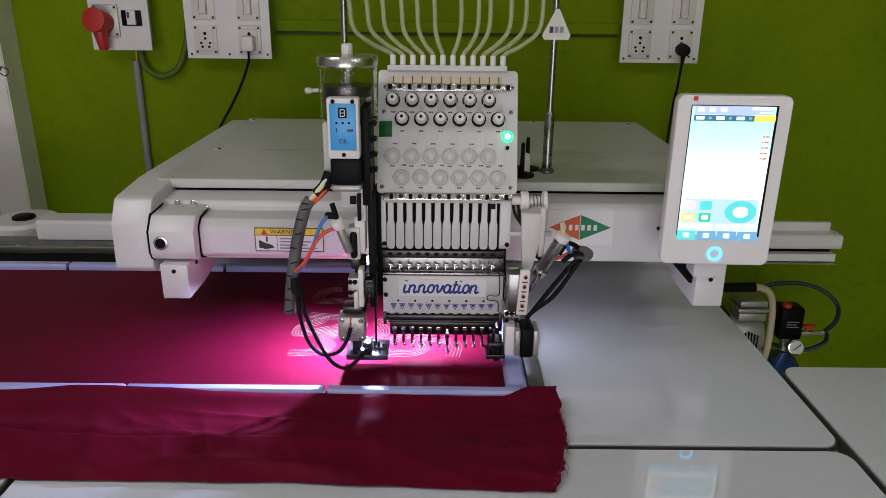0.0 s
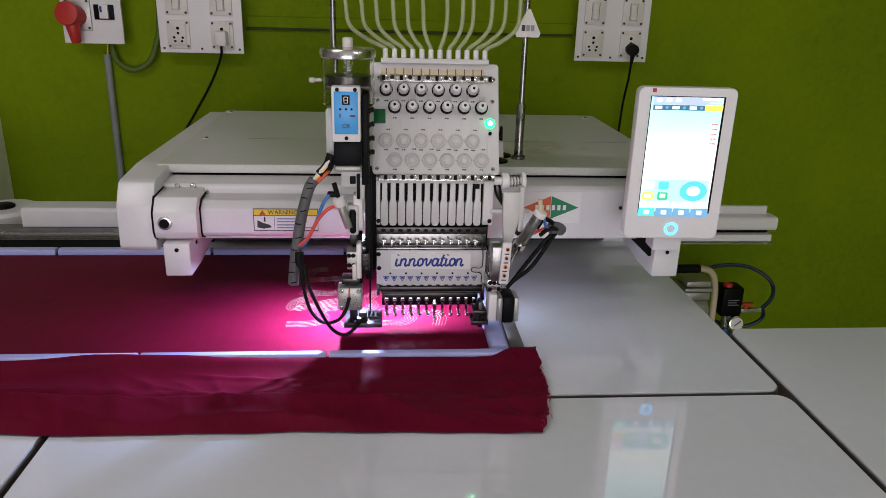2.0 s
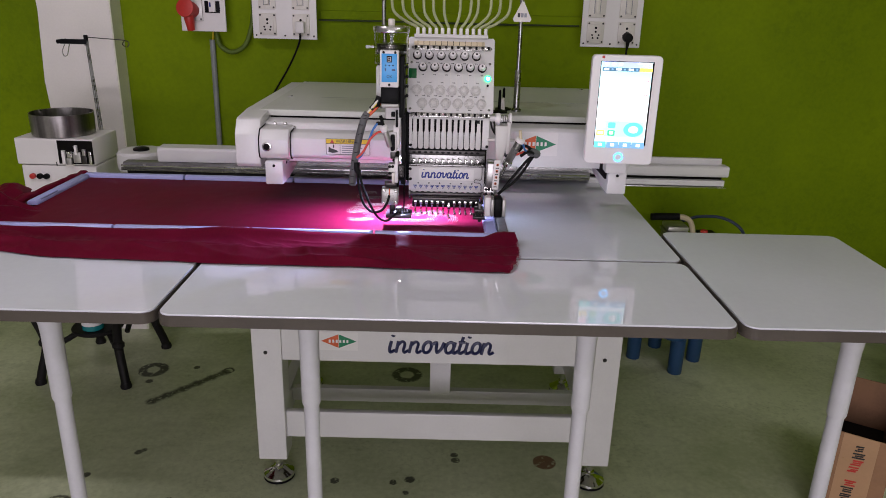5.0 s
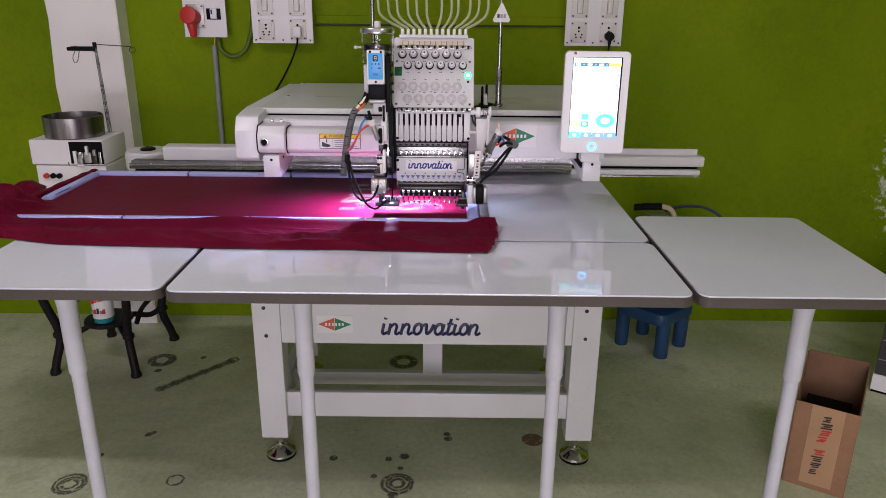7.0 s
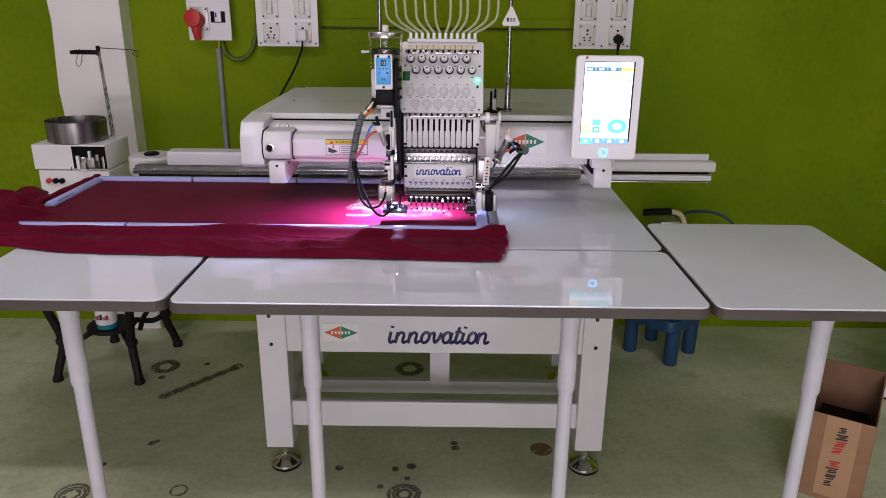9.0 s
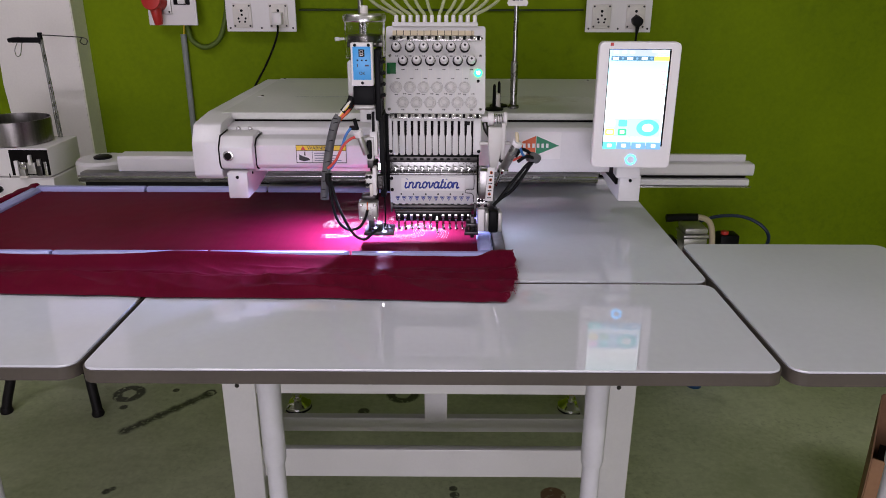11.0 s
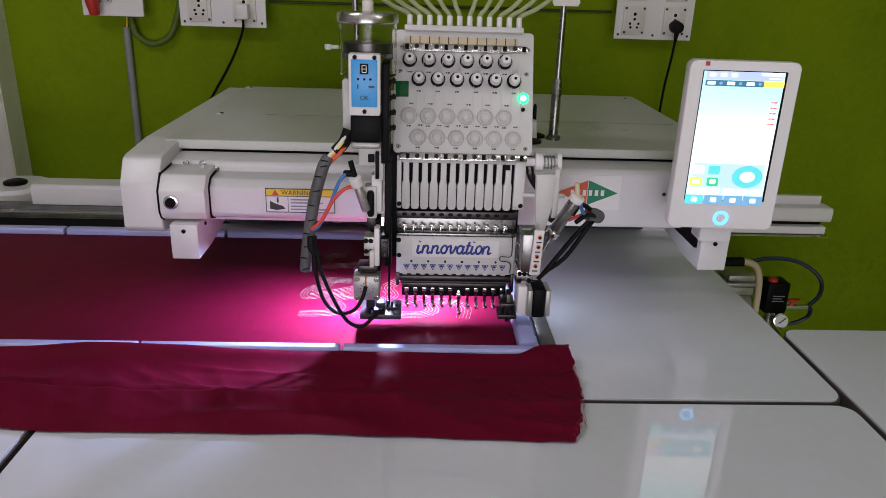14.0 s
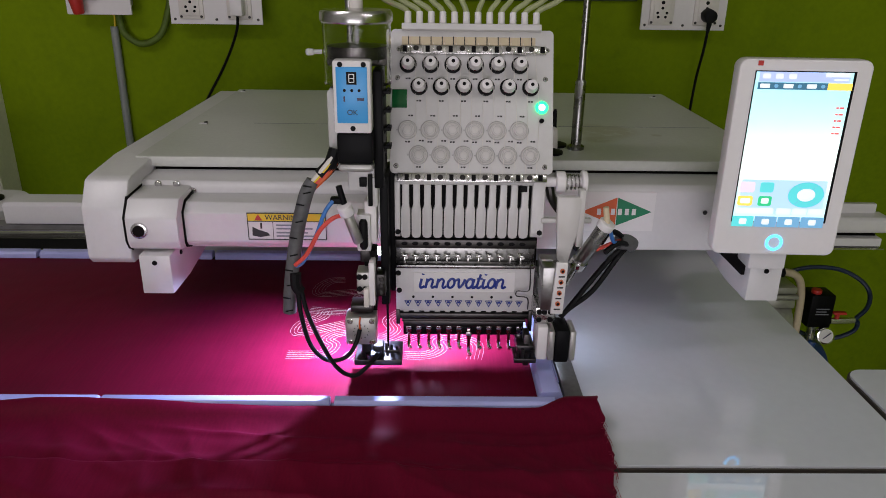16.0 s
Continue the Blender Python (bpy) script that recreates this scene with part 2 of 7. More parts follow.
def spots(m, marks, colour, strength=0.9, wobble=0.012, grain=40):
    """Stains on a surface: marks are (x, y, inner radius, outer radius, softness), seen from above."""
    nt = m.node_tree
    p = nt.nodes["Principled BSDF"]
    tc = nt.nodes.new("ShaderNodeTexCoord")
    nz = nt.nodes.new("ShaderNodeTexNoise")
    nz.inputs["Scale"].default_value, nz.inputs["Detail"].default_value = grain, 6
    nt.links.new(tc.outputs["Object"], nz.inputs["Vector"])
    total = None
    for x, y, r0, r1, soft in marks:
        d = nt.nodes.new("ShaderNodeVectorMath")
        d.operation = "DISTANCE"
        d.inputs[1].default_value = (x, y, 1.260 if m is COVER else 0)
        nt.links.new(tc.outputs["Object"], d.inputs[0])
        a = nt.nodes.new("ShaderNodeMath")
        a.operation = "MULTIPLY_ADD"
        a.inputs[1].default_value = wobble
        nt.links.new(nz.outputs["Fac"], a.inputs[0])
        nt.links.new(d.outputs["Value"], a.inputs[2])
        off = wobble * 0.5
        band = nt.nodes.new("ShaderNodeValToRGB")
        e = band.color_ramp.elements
        sc = nt.nodes.new("ShaderNodeMath")
        sc.operation = "DIVIDE"
        sc.inputs[1].default_value = (r1 + soft + off) * 1.2
        nt.links.new(a.outputs[0], sc.inputs[0])
        k = 1 / ((r1 + soft + off) * 1.2)
        e[0].position, e[0].color = max(0.0, (r0 + off - soft) * k), (0, 0, 0, 1) if r0 > 0 else (1, 1, 1, 1)
        e[1].position, e[1].color = (r1 + off + soft) * k, (0, 0, 0, 1)
        mid = e.new(max(0.001, (r0 + off) * k))
        mid.color = (1, 1, 1, 1)
        mid = e.new((r1 + off) * k)
        mid.color = (1, 1, 1, 1)
        nt.links.new(sc.outputs[0], band.inputs["Fac"])
        if total is None:
            total = band.outputs["Color"]
        else:
            mx = nt.nodes.new("ShaderNodeMath")
            mx.operation = "MAXIMUM"
            nt.links.new(total, mx.inputs[0])
            nt.links.new(band.outputs["Color"], mx.inputs[1])
            total = mx.outputs[0]
    brk = nt.nodes.new("ShaderNodeMapRange")
    brk.inputs["From Min"].default_value, brk.inputs["From Max"].default_value = 0.30, 0.45
    nt.links.new(nz.outputs["Fac"], brk.inputs["Value"])
    mul = nt.nodes.new("ShaderNodeMath")
    mul.operation = "MULTIPLY"
    nt.links.new(total, mul.inputs[0])
    nt.links.new(brk.outputs["Result"], mul.inputs[1])
    m2 = nt.nodes.new("ShaderNodeMath")
    m2.operation = "MULTIPLY"
    m2.inputs[1].default_value = strength
    nt.links.new(mul.outputs[0], m2.inputs[0])
    old = p.inputs["Base Color"].links[0].from_socket
    mx = nt.nodes.new("ShaderNodeMix")
    mx.data_type = "RGBA"
    nt.links.new(m2.outputs[0], mx.inputs["Factor"])
    nt.links.new(old, mx.inputs["A"])
    mx.inputs["B"].default_value = (*colour, 1)
    nt.links.new(mx.outputs["Result"], p.inputs["Base Color"])


FLOOR = mat("green_floor", (0.57, 0.60, 0.42), 0.42, spec=0.35, vary=0.22, scale=2.2, fine=45, bump=0.03, tint=(0.40, 0.44, 0.27))
spots(FLOOR, [(-0.123, 1.280, 0.020, 0.027, 0.005), (-0.120, 1.280, 0.036, 0.042, 0.005), (-0.123, 1.278, 0.050, 0.056, 0.006),
              (-1.258, 1.256, 0.022, 0.028, 0.005), (-1.255, 1.254, 0.037, 0.043, 0.005), (-1.258, 1.257, 0.050, 0.056, 0.005),
              (-0.901, 1.284, 0.026, 0.030, 0.003), (-1.277, 2.171, 0.032, 0.060, 0.008), (-0.152, 2.178, 0.036, 0.062, 0.010),
              (-0.946, 2.180, 0.018, 0.024, 0.004)], (0.035, 0.033, 0.025), wobble=0.020, grain=55)
spots(FLOOR, [(-1.185 + 0.0152 * i, 1.910 + 0.0169 * i, 0, 0.011 + 0.005 * (i * 7 % 3 == 0), 0.016) for i in range(16)]
      + [(0.051, 1.587, 0, 0.012, 0.004), (0.055, 1.555, 0, 0.014, 0.004), (-0.106, 1.438, 0, 0.016, 0.004), (-0.163, 1.421, 0, 0.012, 0.004), (-0.118, 1.366, 0, 0.009, 0.004),
         (-0.367, 1.423, 0, 0.014, 0.004), (-1.103, 1.562, 0, 0.011, 0.006), (-1.088, 1.575, 0, 0.009, 0.005), (-1.229, 1.425, 0, 0.012, 0.004), (-0.209, 1.318, 0, 0.010, 0.004),
         (-1.258, 2.07, 0, 0.014, 0.005), (-1.094, 2.20, 0, 0.012, 0.004), (-0.30, 2.05, 0, 0.02, 0.006), (-0.135, 1.215, 0, 0.015, 0.006)],
      (0.03, 0.028, 0.022), wobble=0.016, grain=70)
spots(FLOOR, [(0.380, 1.555, 0, 0.040, 0.004)], (0.16, 0.06, 0.025), wobble=0.006)

spots(COVER, [(0.27, 1.72, 0, 0.02, 0.02), (0.33, 1.78, 0, 0.006, 0.004), (0.40, 1.76, 0, 0.008, 0.006), (0.30, 1.80, 0, 0.05, 0.03)], (0.40, 0.37, 0.27), 0.6)
WALLGREEN = mat("green_wall", (0.180, 0.262, 0.003), 0.75, spec=0.12, vary=0.10, scale=1.6, fine=70, bump=0.08, tint=(0.135, 0.208, 0.002))


def peeling(m):
    """White bloom of damp at the far end of the wall."""
    nt = m.node_tree
    p = nt.nodes["Principled BSDF"]
    tc = nt.nodes.new("ShaderNodeTexCoord")
    d = nt.nodes.new("ShaderNodeVectorMath")
    d.operation = "DISTANCE"
    mp = nt.nodes.new("ShaderNodeMapping")
    mp.inputs["Scale"].default_value = (1.6, 0, 0.75)
    nt.links.new(tc.outputs["Object"], mp.inputs["Vector"])
    nt.links.new(mp.outputs["Vector"], d.inputs[0])
    d.inputs[1].default_value = (2.335 * 1.6, 0, 0.84 * 0.75)
    nz = nt.nodes.new("ShaderNodeTexNoise")
    nz.inputs["Scale"].default_value, nz.inputs["Detail"].default_value, nz.inputs["Roughness"].default_value = 22, 9, 0.72
    nt.links.new(tc.outputs["Object"], nz.inputs["Vector"])
    mr = nt.nodes.new("ShaderNodeMapRange")
    mr.inputs["From Min"].default_value, mr.inputs["From Max"].default_value = 0.12, 0.50
    mr.inputs["To Min"].default_value, mr.inputs["To Max"].default_value = 0.16, -0.22
    nt.links.new(d.outputs["Value"], mr.inputs["Value"])
    a = nt.nodes.new("ShaderNodeMath")
    nt.links.new(nz.outputs["Fac"], a.inputs[0])
    nt.links.new(mr.outputs["Result"], a.inputs[1])
    st = nt.nodes.new("ShaderNodeMapRange")
    st.inputs["From Min"].default_value, st.inputs["From Max"].default_value = 0.55, 0.62
    nt.links.new(a.outputs[0], st.inputs["Value"])
    old = p.inputs["Base Color"].links[0].from_socket
    mx = nt.nodes.new("ShaderNodeMix")
    mx.data_type = "RGBA"
    nt.links.new(st.outputs["Result"], mx.inputs["Factor"])
    nt.links.new(old, mx.inputs["A"])
    mx.inputs["B"].default_value = (0.55, 0.58, 0.45, 1)
    nt.links.new(mx.outputs["Result"], p.inputs["Base Color"])


peeling(WALLGREEN)


def speckle(m, scale, low, high, colour, strength):
    """Fine dirt: small dark flecks scattered where a coarse noise lets them."""
    nt = m.node_tree
    p = nt.nodes["Principled BSDF"]
    tc = nt.nodes.new("ShaderNodeTexCoord")
    fac = None
    for s, a, b in ((scale, low, high), (scale * 0.04, 0.40, 0.62)):
        n = nt.nodes.new("ShaderNodeTexNoise")
        n.inputs["Scale"].default_value, n.inputs["Detail"].default_value, n.inputs["Roughness"].default_value = s, 6, 0.65
        r = nt.nodes.new("ShaderNodeMapRange")
        r.inputs["From Min"].default_value, r.inputs["From Max"].default_value = a, b
        nt.links.new(tc.outputs["Object"], n.inputs["Vector"])
        nt.links.new(n.outputs["Fac"], r.inputs["Value"])
        if fac is None:
            fac = r.outputs["Result"]
        else:
            mu = nt.nodes.new("ShaderNodeMath")
            mu.operation = "MULTIPLY"
            nt.links.new(fac, mu.inputs[0])
            nt.links.new(r.outputs["Result"], mu.inputs[1])
            fac = mu.outputs[0]
    st = nt.nodes.new("ShaderNodeMath")
    st.operation = "MULTIPLY"
    st.inputs[1].default_value = strength
    nt.links.new(fac, st.inputs[0])
    mx = nt.nodes.new("ShaderNodeMix")
    mx.data_type = "RGBA"
    old = p.inputs["Base Color"].links[0].from_socket
    nt.links.new(st.outputs[0], mx.inputs["Factor"])
    nt.links.new(old, mx.inputs["A"])
    mx.inputs["B"].default_value = (*colour, 1)
    nt.links.new(mx.outputs["Result"], p.inputs["Base Color"])


speckle(FLOOR, 60, 0.52, 0.68, (0.17, 0.19, 0.10), 0.40)
speckle(FLOOR, 9, 0.50, 0.70, (0.20, 0.235, 0.11), 0.60)
speckle(FLOOR, 130, 0.60, 0.70, (0.06, 0.06, 0.04), 0.30)
speckle(WALLGREEN, 26, 0.48, 0.66, (0.105, 0.165, 0.003), 0.5)
speckle(WALLGREEN, 150, 0.58, 0.72, (0.20, 0.27, 0.02), 0.35)
speckle(COVER, 90, 0.58, 0.72, (0.42, 0.41, 0.34), 0.4)
speckle(CARD, 40, 0.5, 0.66, (0.27, 0.13, 0.06), 0.5)
SLOT = mat("clamp_shadow", (0.20, 0.21, 0.42), 0.5, vary=0.1)
RAILGREY = mat("rail_grey", (0.20, 0.195, 0.20), 0.4, 0.6, vary=0.25, scale=20)
LEGPAINT = mat("leg_paint", (0.56, 0.55, 0.60), 0.35, vary=0.06, scale=12)


# ---- mesh helpers ----
def bx(bm, x0, x1, y0, y1, z0, z1, bev=0.0015, seg=2):
    m = Matrix.Translation(((x0 + x1) / 2, (y0 + y1) / 2, (z0 + z1) / 2)) @ Matrix.Diagonal((x1 - x0, y1 - y0, z1 - z0, 1))
    vs = bmesh.ops.create_cube(bm, size=1, matrix=m)["verts"]
    if bev:
        es = list({e for v in vs for e in v.link_edges})
        vs = bmesh.ops.bevel(bm, geom=es, offset=min(bev, 0.45 * min(x1 - x0, y1 - y0, z1 - z0)), segments=seg, profile=0.5, affect="EDGES")["verts"]
    return vs


def cy(bm, p0, p1, r0, r1=None, seg=20, bev=0.0):
    p0, p1 = Vector(p0), Vector(p1)
    d = p1 - p0
    m = Matrix.Translation((p0 + p1) / 2) @ d.to_track_quat("Z", "Y").to_matrix().to_4x4()
    vs = bmesh.ops.create_cone(bm, cap_ends=True, segments=seg, radius1=r0, radius2=r0 if r1 is None else r1, depth=d.length, matrix=m)["verts"]
    if bev:
        es = list({e for v in vs for e in v.link_edges if any(len(f.verts) > 4 for f in e.link_faces)})
        bmesh.ops.bevel(bm, geom=es, offset=bev, segments=2, profile=0.5, affect="EDGES")
    return vs


def smooth_line(pts, n=6):
    pts = [Vector(p) for p in pts]
    q = [2 * pts[0] - pts[1]] + pts + [2 * pts[-1] - pts[-2]]
    out = []
    for i in range(1, len(q) - 2):
        for k in range(n):
            t = k / n
            a, b, c, d = q[i - 1], q[i], q[i + 1], q[i + 2]
            out.append(0.5 * (2 * b + (c - a) * t + (2 * a - 5 * b + 4 * c - d) * t * t + (3 * b - a - 3 * c + d) * t ** 3))
    return out + [pts[-1]]


def tube(bm, pts, r, seg=8, n=6, flat=1.0):
    line = smooth_line(pts, n) if n > 1 else [Vector(p) for p in pts]
    rings, up = [], Vector((0.13, 0.21, 0.97))
    for i, p in enumerate(line):
        d = (line[min(i + 1, len(line) - 1)] - line[max(i - 1, 0)]).normalized()
        u = (up - up.dot(d) * d).normalized()
        v = d.cross(u)
        up = u
        rings.append([bm.verts.new(p + u * r * flat * math.cos(2 * math.pi * k / seg) + v * r * math.sin(2 * math.pi * k / seg)) for k in range(seg)])
    for a, b in zip(rings, rings[1:]):
        for k in range(seg):
            bm.faces.new((a[k], a[(k + 1) % seg], b[(k + 1) % seg], b[k]))
    bm.faces.new(rings[0][::-1])
    bm.faces.new(rings[-1])


def lathe(bm, prof, c, seg=28):
    """prof: (radius, height) from bottom to top round the upright axis at c."""
    rings = []
    for r, z in prof:
        rings.append([bm.verts.new((c[0] + r * math.cos(2 * math.pi * k / seg), c[1] + r * math.sin(2 * math.pi * k / seg), c[2] + z)) for k in range(seg)])
    for a, b in zip(rings, rings[1:]):
        for k in range(seg):
            bm.faces.new((a[k], a[(k + 1) % seg], b[(k + 1) % seg], b[k]))
    bm.faces.new(rings[0][::-1])
    bm.faces.new(rings[-1])


def prism(bm, prof, axis, a0, a1, bev=0.0):
    """A polygon drawn out along an axis: 'x' takes (y, z), 'y' takes (x, z), 'z' takes (x, y)."""
    def at(u, v, a):
        return {"x": (a, u, v), "y": (u, a, v), "z": (u, v, a)}[axis]
    lo = [bm.verts.new(at(u, v, a0)) for u, v in prof]
    hi = [bm.verts.new(at(u, v, a1)) for u, v in prof]
    fs = [bm.faces.new(lo), bm.faces.new(hi[::-1])]
    for k in range(len(prof)):
        j = (k + 1) % len(prof)
        fs.append(bm.faces.new((lo[k], hi[k], hi[j], lo[j])))
    bmesh.ops.recalc_face_normals(bm, faces=fs)
    if bev:
        es = list({e for f in fs for e in f.edges})
        bmesh.ops.bevel(bm, geom=es, offset=bev, segments=2, profile=0.5, affect="EDGES")


def rounded(x0, x1, y0, y1, r, n=5):
    out = []
    for cx, cy_, a in ((x1 - r, y1 - r, 0), (x0 + r, y1 - r, 90), (x0 + r, y0 + r, 180), (x1 - r, y0 + r, 270)):
        for k in range(n + 1):
            t = radians(a + 90 * k / n)
            out.append((cx + r * math.cos(t), cy_ + r * math.sin(t)))
    return out


def mesh_of(name, bm, material):
    bmesh.ops.recalc_face_normals(bm, faces=bm.faces)
    for f in bm.faces:
        f.smooth = not (f.calc_area() > 0.02 and max(map(abs, f.normal)) > 0.999)
    for e in bm.edges:
        e.smooth = len(e.link_faces) == 2 and e.calc_face_angle(0) < 0.62
    me = bpy.data.meshes.new(name)
    bm.to_mesh(me)
    bm.free()
    me.materials.append(material)
    return me


BASES = {}


def thing(name, base, label, category, group="", kind="", turn=0.0, local=False):
    ob = new(name)
    ob.empty_display_size = 0.05
    ob.matrix_world = pose(*base, 0, 0, turn)
    BASES[ob.name] = Matrix.Identity(4) if local else pose(*base, 0, 0, turn).inverted()
    return tagged(ob, label, category, group, kind)


def hang(ob, parent):
    ob.parent = parent
    ob.matrix_parent_inverse = BASES.get(parent.name, Matrix.Identity(4))
    return ob


def part(name, bm, material, parent, label=""):
    ob = hang(new(name, mesh_of(name, bm, material)), parent)
    return tagged(ob, label) if label else ob


def piece(name, me, parent, m, label=""):
    ob = hang(new(name, me), parent)
    ob.matrix_basis = m
    return tagged(ob, label) if label else ob


def single(name, bm, material, label, category, group="", kind=""):
    return tagged(new(name, mesh_of(name, bm, material)), label, category, group, kind)


def B():
    return bmesh.new()


def letters(text, size, material, parent, m, name="lettering", shear=0.0):
    cu = bpy.data.curves.new(name, "FONT")
    cu.body, cu.size, cu.extrude, cu.align_x, cu.align_y, cu.shear = text, size, 0.0003, "CENTER", "CENTER", shear
    tmp = bpy.data.objects.new(name, cu)
    scene.collection.objects.link(tmp)
    me = bpy.data.meshes.new_from_object(tmp)
    bpy.data.objects.remove(tmp)
    me.materials.clear()
    me.materials.append(material)
    ob = hang(new(name, me), parent)
    ob.matrix_basis = m
    return ob


def facing(x, y, z, lean=0.0, turn=0.0):
    """Pose of a flat drawing that stands upright and looks towards the front."""
    return pose(x, y, z, 90 - lean, 0, turn)


# ---- the room ----
ZT = 0.965          # height of the worktops
YW = 2.68           # face of the back wall

bm = B(); bx(bm, -3.3, 2.9, -3.6, 2.85, -0.1, 0.0, 0)
single("floor", bm, FLOOR, "painted green concrete floor with oil rings", "floor", kind="structure")
bm = B(); bx(bm, -3.3, 2.9, YW, YW + 0.17, 0.0, 2.9, 0)
single("wall_north", bm, WALLGREEN, "bright green painted wall with damp bloom", "wall", kind="structure")
# south and west walls stand out of view, their grey set to limit bounce
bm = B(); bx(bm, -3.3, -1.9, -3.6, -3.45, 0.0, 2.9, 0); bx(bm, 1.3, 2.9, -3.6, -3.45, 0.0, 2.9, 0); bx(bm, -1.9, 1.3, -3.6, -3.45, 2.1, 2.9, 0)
single("wall_south", bm, SHADE, "grey wall with assumed shop front, out of view, dulled against bounce", "wall", kind="structure")
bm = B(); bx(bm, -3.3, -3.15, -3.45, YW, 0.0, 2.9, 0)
single("wall_west", bm, SHADE, "grey wall out of view, dulled to cut bounced light", "wall", kind="structure")
bm = B(); bx(bm, 2.72, 2.9, -3.45, YW, 0.0, 2.9, 0)
single("wall_east", bm, WALLGREEN, "bright green painted wall", "wall", kind="structure")
bm = B(); bx(bm, -3.3, 2.9, -3.6, 2.85, 2.9, 3.0, 0)
single("ceiling", bm, CEIL, "plain white ceiling", "ceiling", kind="structure")

# white pillar with an uneven painted left edge
bm = B()
prof = [(-1.775, 0), (-1.46, 0), (-1.455, 2.9), (-1.775, 2.9), (-1.79, 1.9), (-1.765, 1.5), (-1.78, 1.2), (-1.76, 0.9), (-1.775, 0.4)]
prism(bm, prof, "y", 2.575, YW + 0.02)
single("pillar", bm, PILLAR, "white painted wall pillar with uneven edge", "pillar", kind="structure")
bm = B(); bx(bm, -1.4598, -1.452, 2.577, YW + 0.02, 0, 2.9, 0)
single("pillar_trim", bm, PILLARSIDE, "greenish side face of the pillar", "trim", kind="structure")

bm = B(); bx(bm, -0.57, 0.58, YW - 0.014, YW + 0.01, 1.488, 1.525, 0.003)
single("wall_casing", bm, WALLGREEN, "green painted cable casing on the wall", "trim", kind="structure")


# battens out of view, assumed as bodies for the added ceiling lamps
def ceiling_tube(x, y):
    t = thing("added_ceiling_light", (x, y, 2.84), "white fluorescent batten added on the ceiling, out of view", "lamp", "ceiling tubes")
    bm = B(); bx(bm, x - 0.62, x + 0.62, y - 0.03, y + 0.03, 2.84, 2.9, 0.004)
    part("batten", bm, WHITE, t)
    bm = B(); cy(bm, (x - 0.6, y, 2.815), (x + 0.6, y, 2.815), 0.013, seg=14)
    part("tube", bm, TUBEGLOW, t, "glowing tube of the added batten")
    for s in (-1, 1):
        bm = B(); bx(bm, x + s * 0.606 - 0.008, x + s * 0.606 + 0.008, y - 0.015, y + 0.015, 2.795, 2.842, 0.002)
        part("holder", bm, WHITE, t)


ceiling_tube(-1.4, 0.4)
ceiling_tube(1.5, -0.5)


# ---- switch boards and breaker on the wall ----
def screw_mesh(r=0.004, material=None):
    bm = B(); lathe(bm, [(r, 0), (r, r * 0.35), (r * 0.7, r * 0.6)], (0, 0, 0), 12)
    return mesh_of("screw", bm, material or DSTEEL)


SCREW = screw_mesh()
BIGSCREW = screw_mesh(0.006, STEEL)
BLACKSCREW = screw_mesh(0.0042, BLACK)
TOFRONT = pose(0, 0, 0, 90, 0, 0)


def socket_plate(board, x, z, y):
    bm = B(); bx(bm, x - 0.037, x + 0.037, y - 0.006, y + 0.004, z - 0.046, z + 0.046, 0.003)
    pl = part("socket_plate", bm, IVORY, board, "ivory five-pin socket plate")
    bm = B(); bx(bm, x - 0.026, x + 0.026, y - 0.009, y - 0.005, z - 0.034, z + 0.034, 0.003)
    part("socket_face", bm, IVORY, pl)
    for dx, dz, r in ((0, 0.020, 0.0055), (-0.0, 0.004, 0.0045), (-0.014, -0.010, 0.0042), (0.014, -0.010, 0.0042), (-0.011, -0.022, 0.0042), (0.011, -0.022, 0.0042)):
        bm = B(); cy(bm, (x + dx, y - 0.0095, z + dz), (x + dx, y - 0.006, z + dz), r, seg=10)
        part("pin_hole", bm, BLACK, pl)
    for sx in (-1, 1):
        for sz in (-1, 1):
            piece("screw", SCREW, pl, Matrix.Translation((x + sx * 0.030, y - 0.006, z + sz * 0.038)) @ TOFRONT)


def switch_plate(board, x, z, y):
    bm = B(); bx(bm, x - 0.037, x + 0.037, y - 0.006, y + 0.004, z - 0.046, z + 0.046, 0.003)
    pl = part("switch_plate", bm, IVORY, board, "ivory rocker switch plate")
    bm = B(); prism(bm, [(y - 0.006, z - 0.028), (y - 0.016, z - 0.026), (y - 0.010, z + 0.026), (y - 0.006, z + 0.028)], "x", x - 0.010, x + 0.010, 0.001)
    part("rocker", bm, IVORY, pl)
    for dx in (-0.0125, 0.0125):
        bm = B(); bx(bm, x + dx - 0.0012, x + dx + 0.0012, y - 0.0068, y - 0.004, z - 0.03, z + 0.03, 0)
        part("shadow_gap", bm, GREYINK, pl)
    for sx in (-1, 1):
        for sz in (-1, 1):
            piece("screw", SCREW, pl, Matrix.Translation((x + sx * 0.030, y - 0.006, z + sz * 0.038)) @ TOFRONT)


